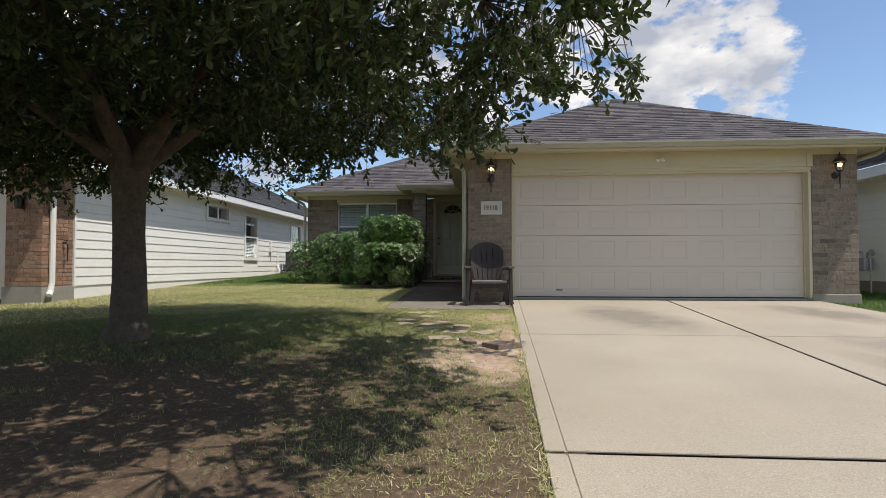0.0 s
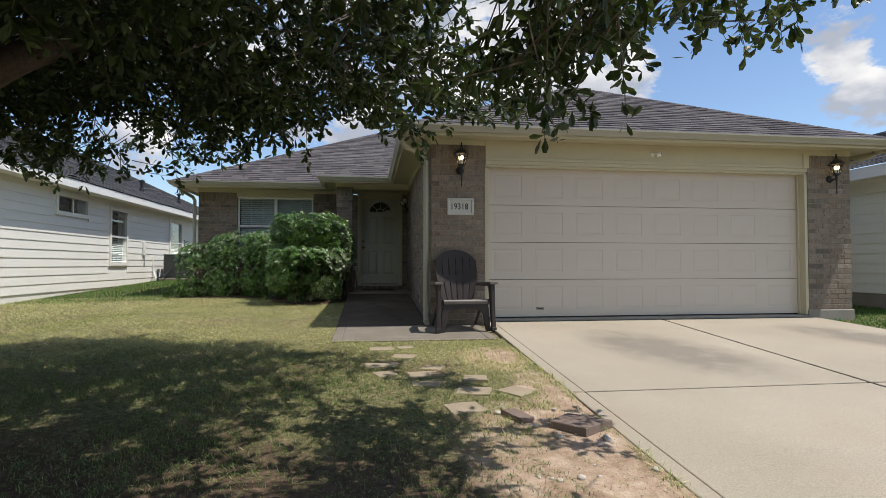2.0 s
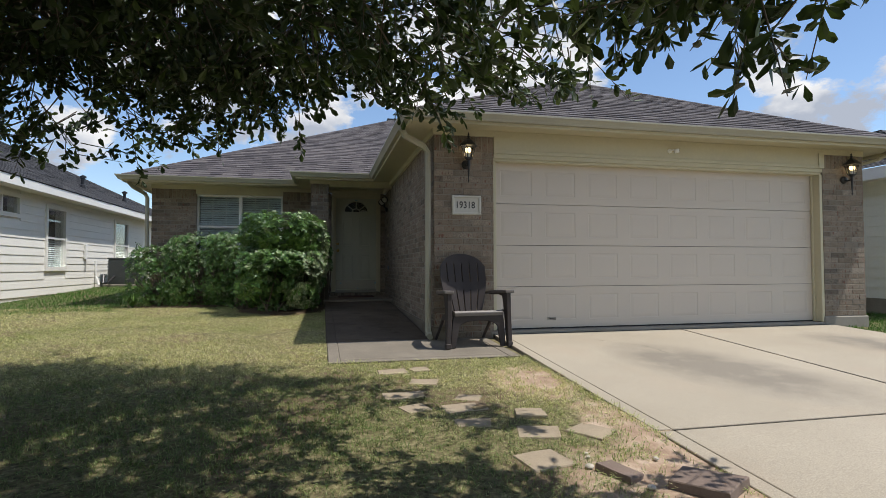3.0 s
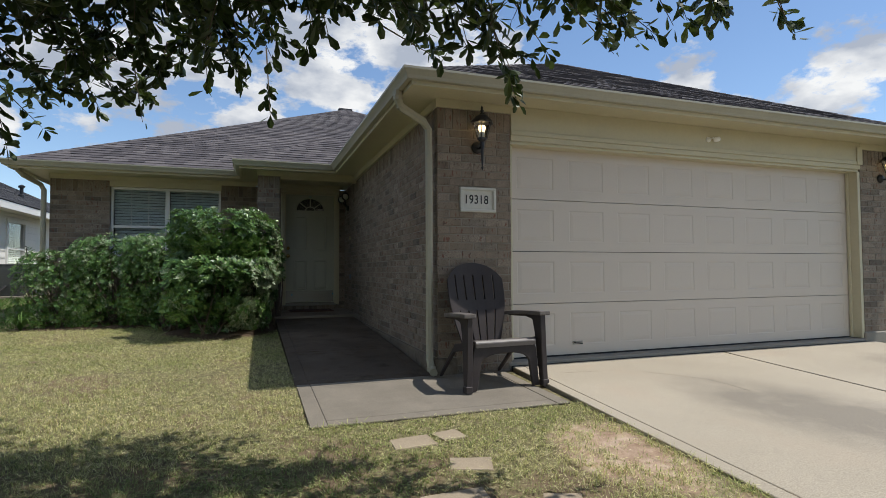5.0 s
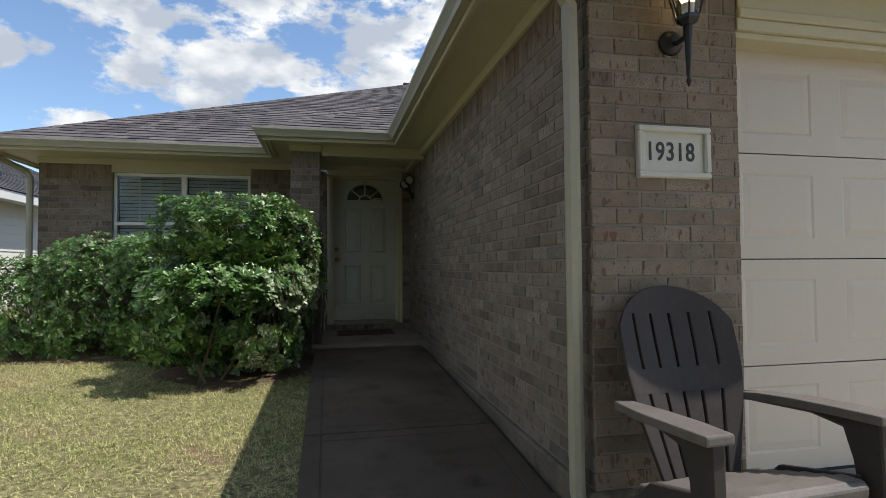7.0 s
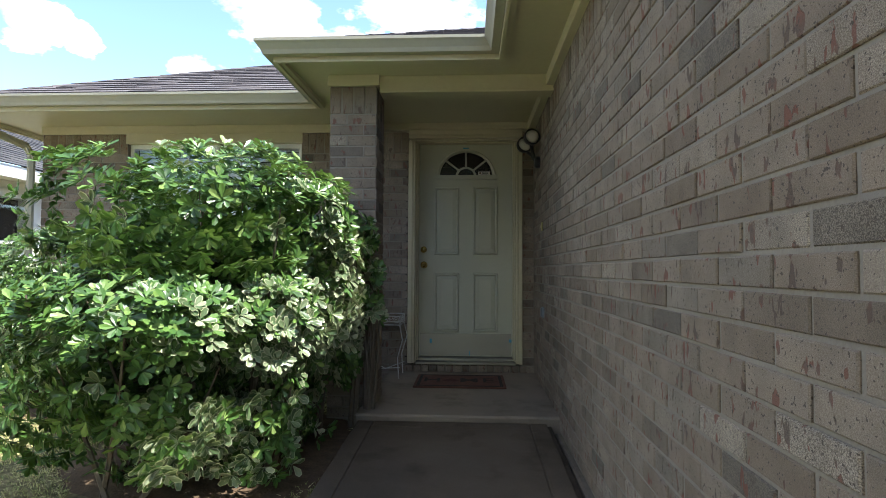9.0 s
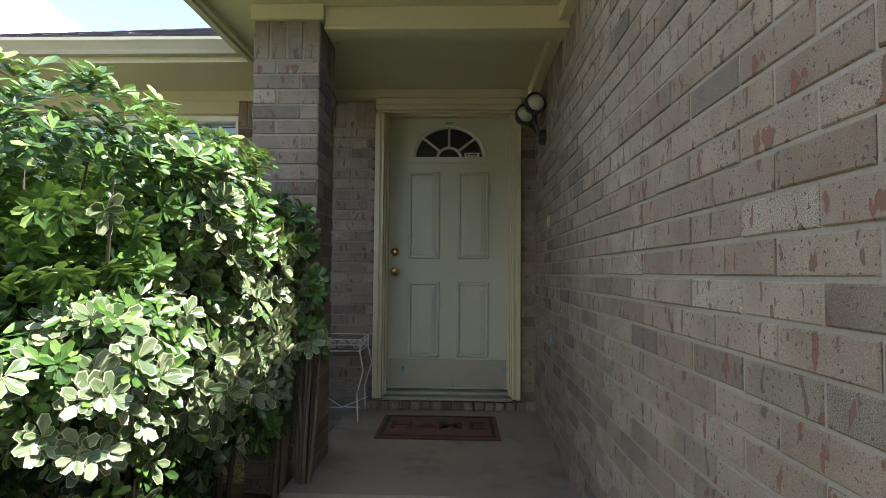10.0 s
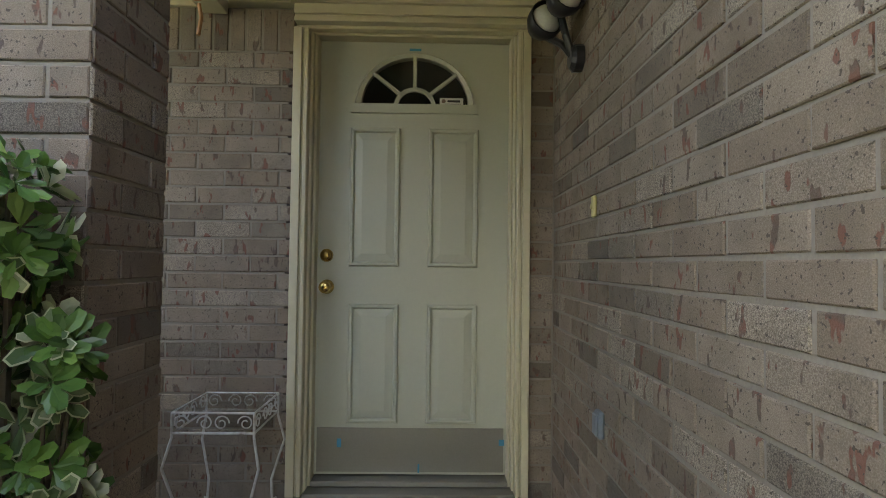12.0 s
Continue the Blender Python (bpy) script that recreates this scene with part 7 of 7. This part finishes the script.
for k in range(46):
    a, L = sg_.uniform(0, math.tau), sg_.uniform(0.35, 0.7)
    g, pr = Geo(), []
    dx, dy = math.cos(a), math.sin(a)
    for i in range(6):
        t = i / 5
        c = Vector((dx * L * 0.75 * t, dy * L * 0.75 * t, L * (1.25 * t - 0.95 * t * t)))
        w = 0.012 * (1 - t * 0.9)
        pr.append((c + Vector((-dy * w, dx * w, 0)), c - Vector((-dy * w, dx * w, 0))))
    for (p0, p1), (q0, q1) in zip(pr, pr[1:]):
        g.face(p0, p1, q1, q0)
    part("blade", g, M_HEDGE, strap)

# ---- lawn blades ----
gr = np.random.default_rng(77)


def blades(name, label, x0, x1, y0, y1, density, height, material, keep, flat=0.42, width=0.0032):
    n = int((x1 - x0) * (y1 - y0) * density)
    x, y = gr.uniform(x0, x1, n), gr.uniform(y0, y1, n)
    ok = keep(x, y)
    x, y = x[ok], y[ok]
    n = len(x)
    z = np.where(y < 5.43, 0.577 + 0.046 * (y - 5.43), 0.577 + 0.0313 * (y - 5.43)) - np.where(x < -4.5, 0.012 * np.minimum(4.0, -4.5 - x), 0)
    base = np.stack([x, y, z - 0.004], 1)
    a = gr.uniform(0, math.tau, n)
    lean = np.where(gr.uniform(0, 1, n) < flat, gr.uniform(1.0, 1.45, n), np.abs(gr.normal(0.4, 0.42, n)))
    h = height * gr.uniform(0.5, 1.25, n)
    d = np.stack([np.cos(a) * np.sin(lean), np.sin(a) * np.sin(lean), np.cos(lean)], 1)
    base[:, 2] += np.where(lean > 0.95, gr.uniform(0.006, 0.03, n), 0)
    s = np.stack([-np.sin(a + gr.normal(0, 0.9, n)), np.cos(a), np.zeros(n)], 1) * (width * gr.uniform(0.6, 1.4, n))[:, None]
    tip = base + d * h[:, None] + np.stack([np.cos(a), np.sin(a), -np.ones(n) * 0.6], 1) * (h * gr.uniform(0.05, 0.3, n))[:, None]
    vs = np.stack([base - s, base + s, tip], 1).reshape(-1, 3)
    idx = np.arange(3 * n, dtype=np.int32)
    return tagged(raw_mesh(name, vs, idx, material, None), label, "grass", kind="stuff")


def fbm(x, y, s, seed):
    """Smooth random field over the plan, from a few turned waves."""
    g = np.random.default_rng(seed)
    out = np.zeros_like(x)
    for k in range(14):
        a, f, ph = g.uniform(0, math.tau), s * g.uniform(0.5, 2.6), g.uniform(0, math.tau)
        out += np.sin((x * math.cos(a) + y * math.sin(a)) * f + ph) / (0.6 + f / s)
    return out / 4.0


def on_lawn(x, y):
    ok = (x < 0.50 + 0.029 * y - 0.005) & ~((x > -1.27) & (y > 7.64))
    ok &= ~((x > -4.74) & (y > 14.4))
    for cx, cy, rx, ry, _ in PATCHES:
        r = ((x - cx) / rx) ** 2 + ((y - cy) / ry) ** 2
        ok &= (r + 0.55 * fbm(x, y, 6.0, 21) > 0.7) | (gr.uniform(0, 1, len(x)) < 0.17)
    for sx, sy, w, d, t in STONES:
        c, s = math.cos(radians(t)), math.sin(radians(t))
        u, v = (x - sx) * c + (y - sy) * s, -(x - sx) * s + (y - sy) * c
        ok &= ~((np.abs(u) < w * 0.46) & (np.abs(v) < d * 0.46))
    ok &= ~(((x + 1.98) / 0.72) ** 2 + ((y - 12.6) / 0.9) ** 2 < 1)
    ok &= ~((x > -4.9) & (x < -2.1) & (y > 13.25))
    ok &= (x - TREE.x) ** 2 + (y - TREE.y) ** 2 > 0.08
    # worn thin under the tree and along the trodden line
    thin = np.exp(-(((x + 1.9) / 3.6) ** 2 + ((y - 2.0) / 2.3) ** 2)) * 0.9
    f = fbm(x, y, 2.3, 3) + 0.5 * fbm(x, y, 7.0, 4)
    ok &= gr.uniform(0, 1, len(x)) < np.clip(0.7 + 0.9 * fbm(x, y, 45.0, 6), 0.22, 1.0)
    ok &= gr.uniform(0, 1, len(x)) < np.clip(1.0 - thin * 1.3 + f * 0.5 * (0.25 + thin), 0.03, 1.0)
    return ok


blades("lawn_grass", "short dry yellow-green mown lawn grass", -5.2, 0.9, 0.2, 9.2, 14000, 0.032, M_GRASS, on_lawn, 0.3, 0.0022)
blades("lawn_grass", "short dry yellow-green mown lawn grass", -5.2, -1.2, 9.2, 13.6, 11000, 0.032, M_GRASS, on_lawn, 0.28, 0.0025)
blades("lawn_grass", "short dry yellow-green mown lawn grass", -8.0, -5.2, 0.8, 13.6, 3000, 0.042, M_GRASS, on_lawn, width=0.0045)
blades("lawn_grass", "lush bright green grass between the houses", -7.65, -4.75, 11.0, 26.0, 900, 0.06, M_GRASS_LUSH, lambda x, y: (y > 12.6 + 0.6 * fbm(x, y, 1.5, 9)) & ~((x > -4.9) & (y > 12.9)), 0.1, 0.006)
blades("lawn_grass", "lush bright green grass beside the drive", 5.86, 8.3, 5.5, 14.0, 1500, 0.06, M_GRASS_LUSH, lambda x, y: ~((x < 6.55) & (y > 8.75)), 0.1, 0.005)
blades("joint_grass", "weeds growing in the driveway joints", 0.7, 5.8, 1.988, 2.028, 1500, 0.035, M_GRASS_LUSH, lambda x, y: fbm(x, y, 2.2, 15) > 0.1, 0.3)
blades("edge_grass", "longer grass along the drive and walk edges", 0.42, 0.78, 0.3, 7.6, 2600, 0.06, M_GRASS, lambda x, y: (x < 0.50 + 0.029 * y + 0.012) & (x > 0.50 + 0.029 * y - 0.06) & (fbm(x, y, 1.6, 18) > -0.15), 0.35)
blades("edge_grass", "longer grass along the drive and walk edges", -1.3, 0.68, 7.58, 7.655, 2600, 0.06, M_GRASS, lambda x, y: fbm(x, y, 1.8, 19) > -0.1, 0.35)
